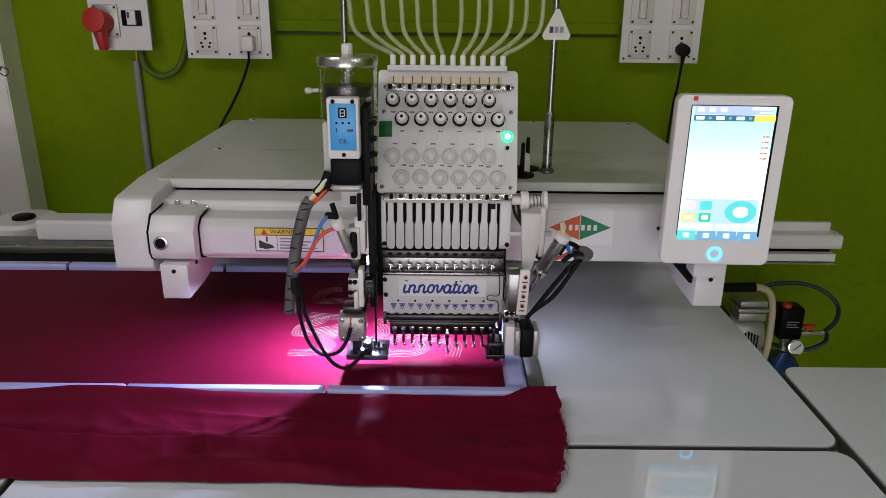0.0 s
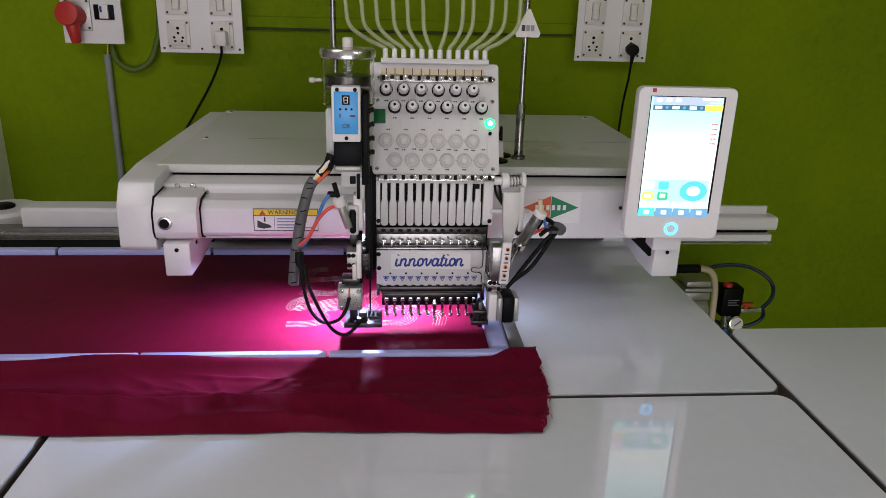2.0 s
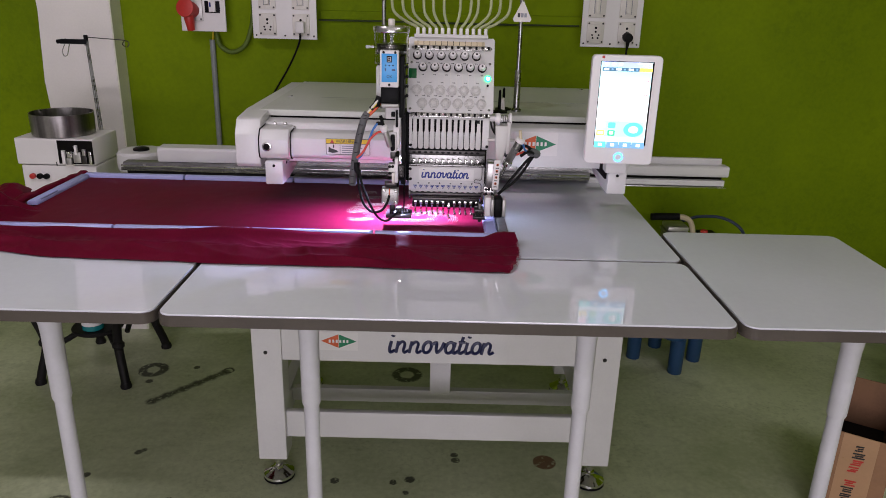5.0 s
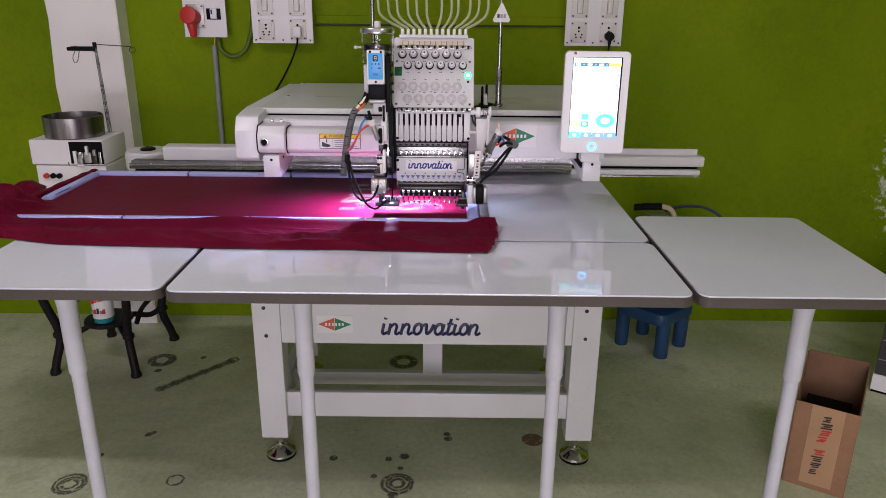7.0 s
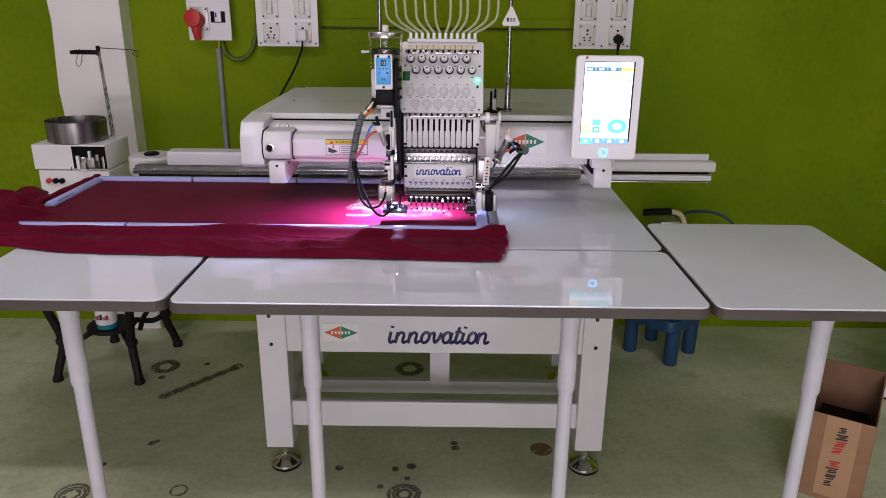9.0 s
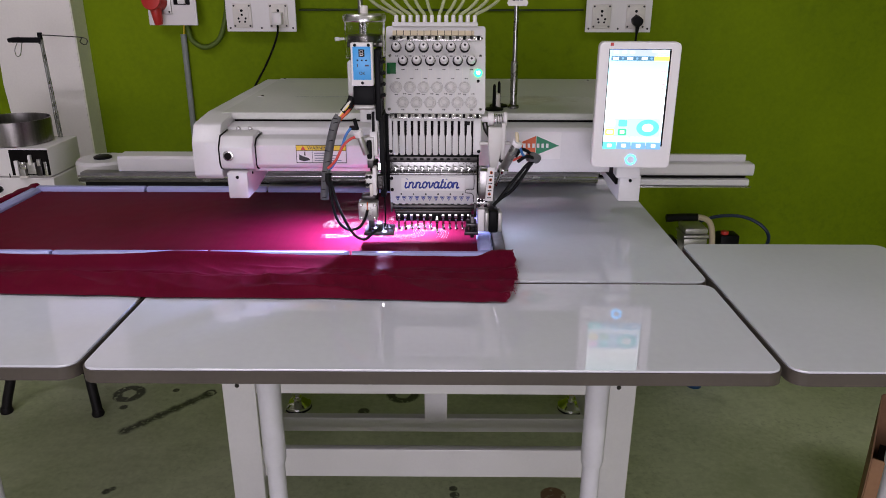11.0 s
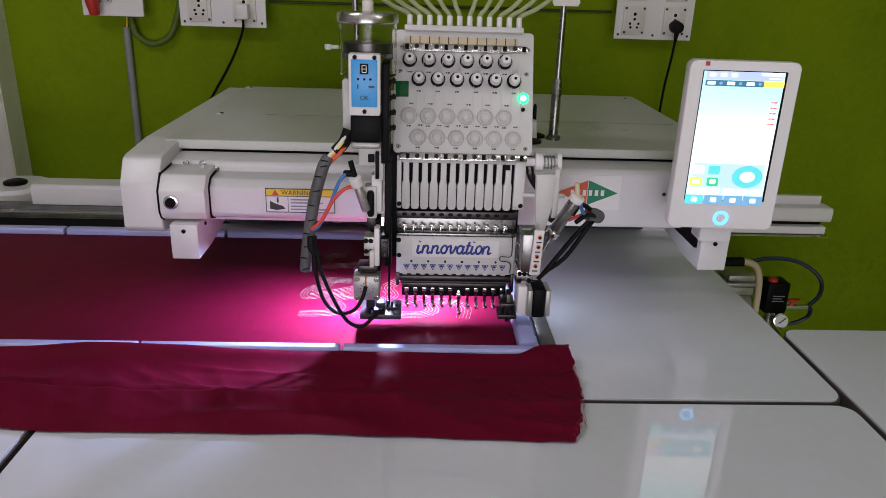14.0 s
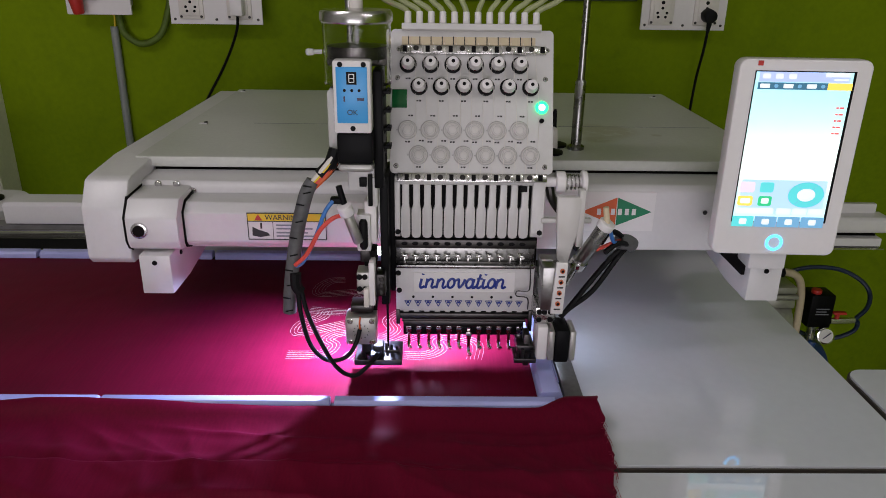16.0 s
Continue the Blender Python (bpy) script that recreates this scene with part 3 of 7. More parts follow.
def switch_board(x0, x1, label):
    z0, z1, y = 1.403, 1.655, 2.60
    b = thing("switch_board", ((x0 + x1) / 2, YW, z0), label, "switch board", "switch boards on the wall")
    bm = B(); bx(bm, x0 + 0.030, x1 - 0.030, y + 0.006, YW + 0.005, z0 + 0.030, z1 - 0.030, 0.003)
    part("back_box", bm, IVORY, b)
    bm = B(); bx(bm, x0, x1, y, y + 0.006, z0, z1, 0.0015)
    part("front_sheet", bm, PANELW, b)
    w = x1 - x0
    for fx in (0.235, 0.755):
        socket_plate(b, x0 + w * fx, z0 + 0.060, y)
        switch_plate(b, x0 + w * fx, z0 + 0.168, y)
    for fx in (0.05, 0.5, 0.95):
        piece("screw", SCREW, b, Matrix.Translation((x0 + w * fx, y, z0 + 0.014)) @ TOFRONT)
        piece("screw", SCREW, b, Matrix.Translation((x0 + w * fx, y, z1 - 0.012)) @ TOFRONT)
    return b


switch_board(-0.853, -0.576, "white switch board with sockets and white plug")
switch_board(0.572, 0.831, "white switch board with sockets and black plug")

# plugs and their leads
pl = thing("power_plug", (-0.643, 2.59, 1.455), "white plug with black lead in a wall socket", "plug")
bm = B(); bx(bm, -0.662, -0.624, 2.552, 2.594, 1.43, 1.478, 0.006)
part("plug_body", bm, PANELW, pl)
bm = B(); tube(bm, [(-0.643, 2.565, 1.434), (-0.650, 2.58, 1.395), (-0.682, 2.61, 1.33), (-0.725, 2.64, 1.26), (-0.775, 2.66, 1.185), (-0.825, 2.665, 1.10), (-0.85, 2.665, 1.0), (-0.85, 2.62, 0.80)], 0.0042)
part("lead", bm, RUBBER, pl, "black rubber lead")
pl = thing("power_plug", (0.771, 2.59, 1.455), "black round plug with black lead in a wall socket", "plug")
bm = B(); cy(bm, (0.771, 2.594, 1.448), (0.771, 2.555, 1.445), 0.021, 0.019, bev=0.003)
part("plug_body", bm, RUBBER, pl)
bm = B(); cy(bm, (0.771, 2.565, 1.435), (0.770, 2.568, 1.40), 0.009, 0.005, 12)
part("strain_relief", bm, RUBBER, pl)
bm = B(); tube(bm, [(0.770, 2.568, 1.405), (0.769, 2.58, 1.34), (0.772, 2.62, 1.25), (0.772, 2.64, 1.12), (0.76, 2.64, 1.0), (0.75, 2.62, 0.80)], 0.0042)
part("lead", bm, RUBBER, pl, "black rubber lead")

br = thing("breaker_box", (-1.066, YW, 1.425), "white breaker box with red industrial socket", "breaker box")
bm = B(); bx(bm, -1.163, -0.969, 2.602, 2.612, 1.426, 1.66, 0.003)
part("front_sheet", bm, PANELW, br)
bm = B(); bx(bm, -1.140, -0.992, 2.612, YW + 0.005, 1.45, 1.64, 0.003)
part("box", bm, PANELW, br)
bm = B(); bx(bm, -1.056, -0.992, 2.598, 2.605, 1.504, 1.552, 0.001)
w = part("breaker_window", bm, BLACK, br)
bm = B(); bx(bm, -1.036, -1.008, 2.588, 2.60, 1.508, 1.552, 0.001)
part("breaker", bm, PANELW, w)
bm = B(); bx(bm, -1.0325, -1.026, 2.584, 2.592, 1.528, 1.547, 0.001)
part("breaker_toggle", bm, BLUEINK, w)
bm = B(); bx(bm, -1.147, -1.066, 2.594, 2.606, 1.468, 1.570, 0.002)
f = part("socket_flange", bm, ALU, br, "grey metal flange")
for sx in (-1.139, -1.074):
    for sz in (1.477, 1.561):
        piece("screw", SCREW, f, Matrix.Translation((sx, 2.594, sz)) @ TOFRONT)
bm = B()
cy(bm, (-1.112, 2.60, 1.512), (-1.120, 2.548, 1.522), 0.034, 0.036, 24, 0.003)
cy(bm, (-1.120, 2.550, 1.522), (-1.122, 2.536, 1.525), 0.039, 0.039, 24, 0.004)
part("red_socket", bm, RED, br, "red plastic industrial socket with lid")
bm = B(); cy(bm, (-1.116, 2.562, 1.50), (-1.112, 2.570, 1.430), 0.024, 0.015, 18, 0.003)
part("plug_tail", bm, RED, br)

bm = B(); tube(bm, [(-1.054, 2.665, 1.388), (-1.055, 2.665, 1.2), (-1.057, 2.665, 0.9), (-1.057, 2.665, 0.5)], 0.012, 12)
single("conduit_pipe", bm, PVC, "grey plastic conduit pipe on the wall", "conduit")
bm = B(); tube(bm, [(-1.030, 2.655, 1.43), (-1.027, 2.65, 1.404), (-1.014, 2.648, 1.364), (-0.966, 2.648, 1.338), (-0.908, 2.65, 1.366), (-0.877, 2.655, 1.437), (-0.865, 2.66, 1.50), (-0.860, 2.664, 1.62)], 0.0105, 12)
single("flexible_conduit", bm, mat("painted_conduit", (0.085, 0.135, 0.012), 0.6, vary=0.15, scale=60, bump=0.2), "green painted flexible conduit loop on the wall", "conduit")
# thin dark tube laid along the casing's lower edge as its shade
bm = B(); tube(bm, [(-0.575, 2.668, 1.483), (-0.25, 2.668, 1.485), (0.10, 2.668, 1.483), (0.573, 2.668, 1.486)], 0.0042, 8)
single("casing_shade_line", bm, mat("casing_shade_green", (0.030, 0.050, 0.006), 0.6, vary=0.2, scale=40), "dark line laid on as shade under the green casing", "cable")
bm = B(); tube(bm, [(-1.045, 2.655, 1.46), (-1.046, 2.660, 1.425), (-1.052, 2.664, 1.38)], 0.003, 8)
single("earth_wire", bm, YELLOW, "thin yellow earth wire above the conduit", "wire")


# ---- tables ----
def worktop(parent, x0, x1, y0, y1, r=0.03):
    bm = B(); prism(bm, rounded(x0, x1, y0, y1, r), "z", ZT - 0.028, ZT - 0.004)
    part("edge_band", bm, EDGE, parent, "dark grey rubber edge band")
    bm = B(); prism(bm, rounded(x0 + 0.003, x1 - 0.003, y0 + 0.003, y1 - 0.003, r - 0.003), "z", ZT - 0.006, ZT, 0.0012)
    part("laminate_top", bm, TOP, parent, "glossy white laminate")


def table_leg(parent, x, y):
    bm = B()
    lathe(bm, [(0.034, 0.928), (0.034, 0.937)], (x, y, 0), 28)
    lathe(bm, [(0.0205, 0.690), (0.0222, 0.697), (0.0228, 0.86), (0.0245, 0.885), (0.031, 0.920), (0.033, 0.929)], (x, y, 0), 28)
    part("leg_sleeve", bm, LEGPAINT, parent)
    bm = B(); lathe(bm, [(0.0182, 0.012), (0.0182, 0.72)], (x, y, 0), 24)
    part("leg_tube", bm, LEGPAINT, parent)
    bm = B(); lathe(bm, [(0.024, 0), (0.025, 0.004), (0.025, 0.02), (0.0235, 0.024)], (x, y, 0), 20)
    part("rubber_foot", bm, RUBBER, parent)


mid = thing("extension_table", (0, 0.87, 0), "white laminate extension table in front of the machine", "table", "extension tables")
worktop(mid, -0.612, 0.614, 0.682, 1.070)
table_leg(mid, -0.315, 0.80)
table_leg(mid, 0.318, 0.80)
rt = thing("extension_table", (0.89, 1.0, 0), "white laminate side table with one round leg", "table", "extension tables")
worktop(rt, 0.622, 1.135, 0.682, 1.335)
table_leg(rt, 0.925, 0.80)
lt = thing("extension_table", (-0.89, 1.0, 0), "white laminate side table under the cloth", "table", "extension tables")
worktop(lt, -1.150, -0.620, 0.690, 1.335)
table_leg(lt, -0.900, 0.80)
mt = thing("machine_table", (0, 1.6, ZT - 0.028), "glossy white worktop of the embroidery machine", "worktop")
worktop(mt, -0.612, 0.614, 1.078, 2.20)


# ---- the embroidery machine ----
em = thing("embroidery_machine", (0, 1.7, 0), "white single-head embroidery machine on a steel stand", "embroidery machine")
X0, X1, YF, YB = -0.612, 0.566, 1.38, 2.10
for y0, y1 in ((YF, YF + 0.09), (YB - 0.09, YB)):
    for x0, x1 in ((X0, X0 + 0.095), (X1 - 0.095, X1)):
        bm = B(); bx(bm, x0, x1, y0, y1, 0.112, ZT - 0.028, 0.004)
        lg = part("stand_leg", bm, WHITE, em, "white painted square steel leg")
        cx, c_y = (x0 + x1) / 2 + 0.002, (y0 + y1) / 2 + 0.02
        bm = B(); lathe(bm, [(0.050, 0.008), (0.0535, 0.012), (0.052, 0.020), (0.040, 0.027), (0.020, 0.040)], (cx, c_y, 0), 32)
        part("levelling_foot", bm, CHROME, lg, "chromed round levelling foot")
        bm = B(); lathe(bm, [(0.050, 0), (0.0535, 0.003), (0.0535, 0.009), (0.049, 0.0105)], (cx, c_y, 0), 32)
        part("rubber_pad", bm, RUBBER, lg)
        bm = B(); cy(bm, (cx, c_y, 0.03), (cx, c_y, 0.113), 0.011, seg=14); cy(bm, (cx, c_y, 0.036), (cx, c_y, 0.050), 0.018, seg=6)
        part("foot_bolt", bm, CHROME, lg)
        if y0 == YF:
            for dx, z in ((0.042, 0.618), (0.044, 0.515)):
                piece("bolt", SCREW, lg, Matrix.Translation((x0 + dx, y0, z)) @ TOFRONT @ Matrix.Diagonal((1.6, 1.6, 1.6, 1)))
bm = B(); bx(bm, X0 + 0.095, X1 - 0.095, YF + 0.004, YF + 0.05, 0.487, 0.80, 0.003)
apron = part("apron", bm, WHITE, em, "white front apron with printed lettering")
bm = B(); bx(bm, X0 + 0.093, X1 - 0.093, YF + 0.02, YF + 0.045, 0.190, 0.288, 0.004)
part("lower_bar", bm, WHITE, em)
bm = B(); bx(bm, X0 + 0.06, X1 - 0.06, 1.66, 1.69, 0.172, 0.226, 0.004)
part("cross_bar", bm, WHITE, em)
bm = B(); bx(bm, -0.045, 0.030, 1.645, 1.685, 0.222, ZT - 0.028, 0.003)
part("centre_post", bm, WHITE, em)
for x0 in (X0 + 0.02, X1 - 0.06):
    bm = B(); bx(bm, x0, x0 + 0.04, YF + 0.08, YB - 0.08, 0.140, 0.235, 0.003)
    part("side_bar", bm, WHITE, em)
    bm = B(); bx(bm, x0, x0 + 0.04, YF + 0.08, YB - 0.08, 0.55, 0.68, 0.003)
    part("side_rail", bm, WHITE, em)
bm = B(); bx(bm, X0 + 0.09, X1 - 0.09, YB - 0.06, YB - 0.01, 0.60, ZT - 0.03, 0.003)
part("back_apron", bm, WHITE, em)


def script_mark(parent, x0, z0, width, height, y, material, name="logo_mark", lean=0.0):
    """A flowing row of slanted strokes and loops, the machine's blue mark, drawn as plain shapes."""
    bm = B()
    u, s, r = width / 11.4, 0.22 * height, height * 0.082

    def stroke(pts, rr=r):
        tube(bm, [(x0 + px * u + s * pz, y, z0 + pz * height) for px, pz in pts], rr, 6, 4, 0.9)

    def loop(px):
        stroke([(px + 0.42 * math.cos(k * 0.5236), 0.33 + 0.29 * math.sin(k * 0.5236)) for k in range(13)])

    for px in (0.2, 8.2):
        stroke([(px, 0.62), (px, 0.18), (px + 0.2, 0.03), (px + 0.6, 0.14)])
        stroke([(px + 0.05, 0.88), (px + 0.06, 0.94)], r * 1.2)
    for px in (0.95, 2.35, 9.95):
        stroke([(px, 0.62), (px, 0.02)])
        stroke([(px, 0.38), (px + 0.35, 0.60), (px + 0.72, 0.50), (px + 0.72, 0.14), (px + 0.92, 0.03), (px + 1.25, 0.14)])
    loop(4.10)
    loop(9.25)
    stroke([(4.55, 0.50), (4.95, 0.60), (5.05, 0.30), (5.25, 0.05), (5.6, 0.25), (5.75, 0.60)])
    loop(6.45)
    stroke([(6.90, 0.62), (6.90, 0.14), (7.1, 0.04), (7.4, 0.16)])
    stroke([(7.60, 0.92), (7.50, 0.20), (7.7, 0.03), (8.1, 0.16)])
    stroke([(7.25, 0.62), (7.95, 0.64)])
    return part(name, bm, material, parent, "dark blue flowing printed mark")


def diamond_sticker(parent, x0, x1, z0, z1, y):
    bm = B(); bx(bm, x0, x1, y - 0.0012, y + 0.002, z0, z1, 0)
    st = part("sticker", bm, PAPER, parent, "white sticker with orange and green diamond")
    cx, cz, hw, hh = (x0 + x1) / 2, (z0 + z1) / 2, (x1 - x0) * 0.46, (z1 - z0) * 0.36
    bm = B(); prism(bm, [(cx - hw, cz), (cx - 0.001, cz - hh), (cx - 0.001, cz + hh)], "y", y - 0.002, y)
    part("orange_half", bm, ORANGE, st)
    bm = B(); prism(bm, [(cx + 0.0005, cz - hh), (cx + hw, cz), (cx + 0.0005, cz + hh)], "y", y - 0.002, y)
    part("green_half", bm, GREENP, st)
    for k in range(6):
        bm = B()
        px = cx + (k - 2.55) * hw * 0.2
        bx(bm, px - hw * 0.055, px + hw * 0.055, y - 0.0028, y, cz - hh * 0.22, cz + hh * 0.22, 0)
        part("mark_bar", bm, PAPER, st)
    return st


script_mark(apron, -0.182, 0.523, 0.345, 0.066, YF + 0.003, NAVY)
diamond_sticker(apron, -0.395, -0.273, 0.527, 0.592, YF + 0.004)

# gantry beam
bm = B()
prism(bm, [(1.490, 1.112), (1.490, 1.222), (1.498, 1.231), (1.560, 1.2352), (2.27, 1.2352), (2.27, 1.112)], "x", -0.558, 0.552, 0.003)
beam = part("beam", bm, WHITE, em, "white sheet-metal gantry beam")
bm = B(); bx(bm, -0.584, 0.566, 1.548, 2.285, 1.2405, 1.260, 0.004)
cover = part("top_cover", bm, COVER, em, "pale grey top cover")
bm = B(); bx(bm, -0.552, 0.560, 1.556, 1.60, 1.2345, 1.2410, 0)
part("cover_gap", bm, DARK, em)
bm = B(); bx(bm, -0.44, 0.54, 1.838, 1.8395, 1.2595, 1.2605, 0)
part("cover_seam", bm, GREYINK, cover)
for x, y in ((-0.565, 2.245), (-0.545, 1.83), (0.52, 2.22), (-0.02, 2.26), (0.25, 2.25)):
    bm = B(); bx(bm, x - 0.008, x + 0.008, y - 0.006, y + 0.006, 1.260, 1.2625, 0.001)
    c = part("cover_clip", bm, WHITE, cover)
    piece("screw", SCREW, cover, Matrix.Translation((x + 0.005, y, 1.2625)))
bm = B()
prism(bm, [(1.424, 1.108), (1.412, 1.120), (1.416, 1.205), (1.443, 1.246), (1.458, 1.250), (1.57, 1.259), (2.26, 1.259), (2.26, 1.108)], "x", -0.628, -0.5555, 0.004)
part("end_cap", bm, WHITE, em, "white bevelled end cap")
bm = B()
prism(bm, [(1.408, 1.1410), (1.402, 1.1540), (1.402, 1.1940), (1.425, 1.2210), (1.495, 1.2240), (1.495, 1.1350), (1.42, 1.1350)], "x", -0.5545, -0.470, 0.003)
mb = part("drive_cover", bm, WHITE, em)
bm = B(); prism(bm, [(1.412, 1.1390), (1.404, 1.1540), (1.404, 1.1940), (1.427, 1.2230), (1.495, 1.2260), (1.495, 1.1330), (1.42, 1.1330)], "x", -0.5580, -0.5543)
part("joint_gap", bm, DARK, mb)
bm = B(); prism(bm, [(1.433, 1.1340), (1.427, 1.1430), (1.427, 1.1970), (1.446, 1.2125), (1.493, 1.2155), (1.493, 1.1300), (1.45, 1.1280)], "x", -0.4705, -0.4675)
part("joint_gap", bm, DARK, mb)
bm = B(); cy(bm, (-0.532, 1.404, 1.174), (-0.532, 1.398, 1.174), 0.0135, seg=24, bev=0.001)
g = part("grommet", bm, STEEL, mb, "steel ring round a dark hole")
bm = B(); cy(bm, (-0.532, 1.3995, 1.174), (-0.532, 1.3965, 1.174), 0.0095, seg=20)
part("hole", bm, DARK, g)
bm = B()
prism(bm, [(1.436, 1.1370), (1.430, 1.1450), (1.430, 1.1950), (1.448, 1.2090), (1.493, 1.2120), (1.493, 1.1330), (1.45, 1.1310)], "x", -0.469, 0.05, 0.002)
tubeb = part("shaft_cover", bm, WHITE, em)
for x, z in ((-0.525, 1.233), (-0.494, 1.233), (-0.468, 1.221)):
    piece("bolt", BIGSCREW, beam, Matrix.Translation((x, 1.489, z - 0.006)) @ TOFRONT)
piece("bolt", SCREW, beam, Matrix.Translation((0.417, 1.489, 1.184)) @ TOFRONT)
# warning sticker on the shaft cover
bm = B(); bx(bm, -0.3640, -0.2340, 1.4286, 1.4306, 1.1505, 1.1965, 0)
ws = part("warning_sticker", bm, PAPER, em, "white and yellow warning sticker")
bm = B(); bx(bm, -0.3630, -0.2350, 1.4278, 1.4296, 1.1825, 1.1955, 0)
part("yellow_strip", bm, YELLOW, ws)
letters("WARNING", 0.0125, INK, ws, facing(-0.3040, 1.4272, 1.1890))
for x0, x1, z0, z1 in ((-0.3640, -0.2340, 1.1500, 1.1513), (-0.3640, -0.2340, 1.1817, 1.1830), (-0.3640, -0.2340, 1.1957, 1.1969), (-0.3640, -0.3628, 1.1500, 1.1969), (-0.2352, -0.2340, 1.1500, 1.1969)):
    bm = B(); bx(bm, x0, x1, 1.4274, 1.4292, z0, z1, 0)
    part("border_line", bm, INK, ws)
bm = B(); prism(bm, [(-0.3520, 1.1840), (-0.3390, 1.1840), (-0.3455, 1.1945)], "y", 1.4272, 1.429)
part("red_triangle", bm, RED, ws)
bm = B(); prism(bm, [(-0.3570, 1.1575), (-0.3440, 1.1545), (-0.3280, 1.1575), (-0.3320, 1.1625), (-0.3470, 1.1675), (-0.3560, 1.1725)], "y", 1.4275, 1.429); bx(bm, -0.3430, -0.3400, 1.4275, 1.429, 1.1695, 1.1795, 0)
part("hazard_pictogram", bm, INK, ws)
bm = B(); bx(bm, -0.3225, -0.3218, 1.4277, 1.429, 1.1515, 1.1815, 0)
part("divider", bm, INK, ws)
for z, ln in ((1.1755, 0.040), (1.1695, 0.060), (1.1625, 0.052), (1.1565, 0.07)):
    bm = B(); bx(bm, -0.3170, -0.3170 + ln, 1.4277, 1.429, z - 0.0012, z + 0.0012, 0)
    part("text_bar", bm, GREYINK, ws)
diamond_sticker(beam, 0.196, 0.328, 1.149, 1.220, 1.489)

# brackets that hold the beam over the table
for x0, x1, yf, z0, z1 in ((-0.540, -0.488, 1.400, 1.062, 1.131), (0.468, 0.523, 1.392, 1.060, 1.128)):
    bm = B()
    prism(bm, [(yf, z0), (yf, z1), (1.76, z1), (1.76, z1 - 0.035), (yf + 0.09, z0)], "x", x0, x1, 0.003)
    bk = part("bracket", bm, WHITE, em, "white bevelled bracket arm")
    piece("bolt", BLACKSCREW, bk, Matrix.Translation(((x0 + x1) / 2, yf, z1 - 0.013)) @ TOFRONT)
    piece("bolt", BLACKSCREW, bk, Matrix.Translation((x1, yf + 0.05, z1 - 0.013)) @ pose(0, 0, 0, 0, 90, 0))
bm = B(); bx(bm, 0.462, 0.470, 1.41, 1.60, 1.100, 1.135, 0.001)
part("cable_slot", bm, DARK, em)

# carriage rail behind the cloth frame
bm = B(); prism(bm, [(1.9, 1.0055), (1.9, 1.0491), (1.907, 1.0566), (1.965, 1.0587), (1.965, 1.0055)], "x", -1.0515, -0.5882, 0.002)
part("rail_cover", bm, WHITE, em, "white rail cover")
bm = B(); prism(bm, [(1.915, 0.9948), (1.911, 1.0033), (1.911, 1.0268), (1.917, 1.0332), (1.965, 1.0332), (1.965, 0.9948)], "x", 0.53, 1.0327, 0.002)
part("rail_cover", bm, WHITE, em, "white rail cover")
bm = B(); bx(bm, 0.53, 1.0146, 1.95, 1.965, 1.0332, 1.0566, 0.001)
part("rail_flange", bm, WHITE, em)
bm = B(); bx(bm, -0.5989, 0.5513, 1.915, 1.975, 0.998, 1.0513, 0.002)
rb = part("rail_body", bm, STEEL, em, "bare aluminium guide rail")
bm = B(); bx(bm, -1.174, 0.5194, 1.888, 1.930, 0.985, 1.0045, 0.001)
part("rail_channel", bm, RAILGREY, em)
bm = B(); bx(bm, -1.165, -0.56, 1.896, 1.930, 0.944, 0.9718, 0.001)
part("rail_base", bm, RUBBER, em, "black rail base")
bm = B(); bx(bm, 0.5194, 1.0146, 1.93, 1.965, 0.9826, 0.9954, 0.001)
part("rail_gap", bm, DARK, em)
bm = B(); bx(bm, 0.5194, 1.0199, 1.909, 1.965, 0.9623, 0.9826, 0.0015)
part("rail_channel", bm, WHITE, em)
bm = B(); bx(bm, -1.185, 0.5194, 1.892, 1.930, 0.972, 0.9848, 0.002); bx(bm, 0.5194, 1.0263, 1.903, 1.965, 0.9559, 0.9602, 0.0008); bx(bm, -1.180, 0.515, 1.883, 1.8878, 0.990, 0.997, 0.001)
part("lower_rail", bm, STEEL, em, "bare aluminium lower rail")
for k in range(4):
    bm = B(); bx(bm, -1.184, 0.517, 1.8905, 1.8935, 0.9738 + 0.0028 * k, 0.9750 + 0.0028 * k, 0)
    part("rail_groove", bm, DSTEEL, em)
for k in range(52):
    bm = B(); h = 0.012 if k % 5 == 0 else 0.007
    bx(bm, -0.32 + 0.0155 * k, -0.319 + 0.0155 * k, 1.9136, 1.916, 1.010, 1.010 + h, 0)
    part("scale_tick", bm, INK, rb)
for k in range(6):
    bm = B(); bx(bm, -0.711 + 0.006 * k, -0.710 + 0.006 * k, 1.8988, 1.901, 1.010, 1.017 + 0.004 * (k % 2), 0)
    part("scale_tick", bm, INK, rb)
bm = B(); lathe(bm, [(0.088, 0.94), (0.090, 0.945), (0.090, 1.000), (0.082, 1.010), (0.03, 1.012)], (-1.180, 2.075, 0), 36)
pc = part("pulley_cover", bm, WHITE, em, "white round pulley cover")
bm = B(); lathe(bm, [(0.030, 1.011), (0.030, 1.018), (0.022, 1.022)], (-1.176, 2.065, 0), 24)
part("black_cap", bm, BLACK, pc)

bm = B(); bx(bm, -0.60, 0.600, 2.02, 2.06, ZT - 0.002, 1.114, 0.002)
part("rear_cover", bm, WHITE, em, "white rear cover under the beam")

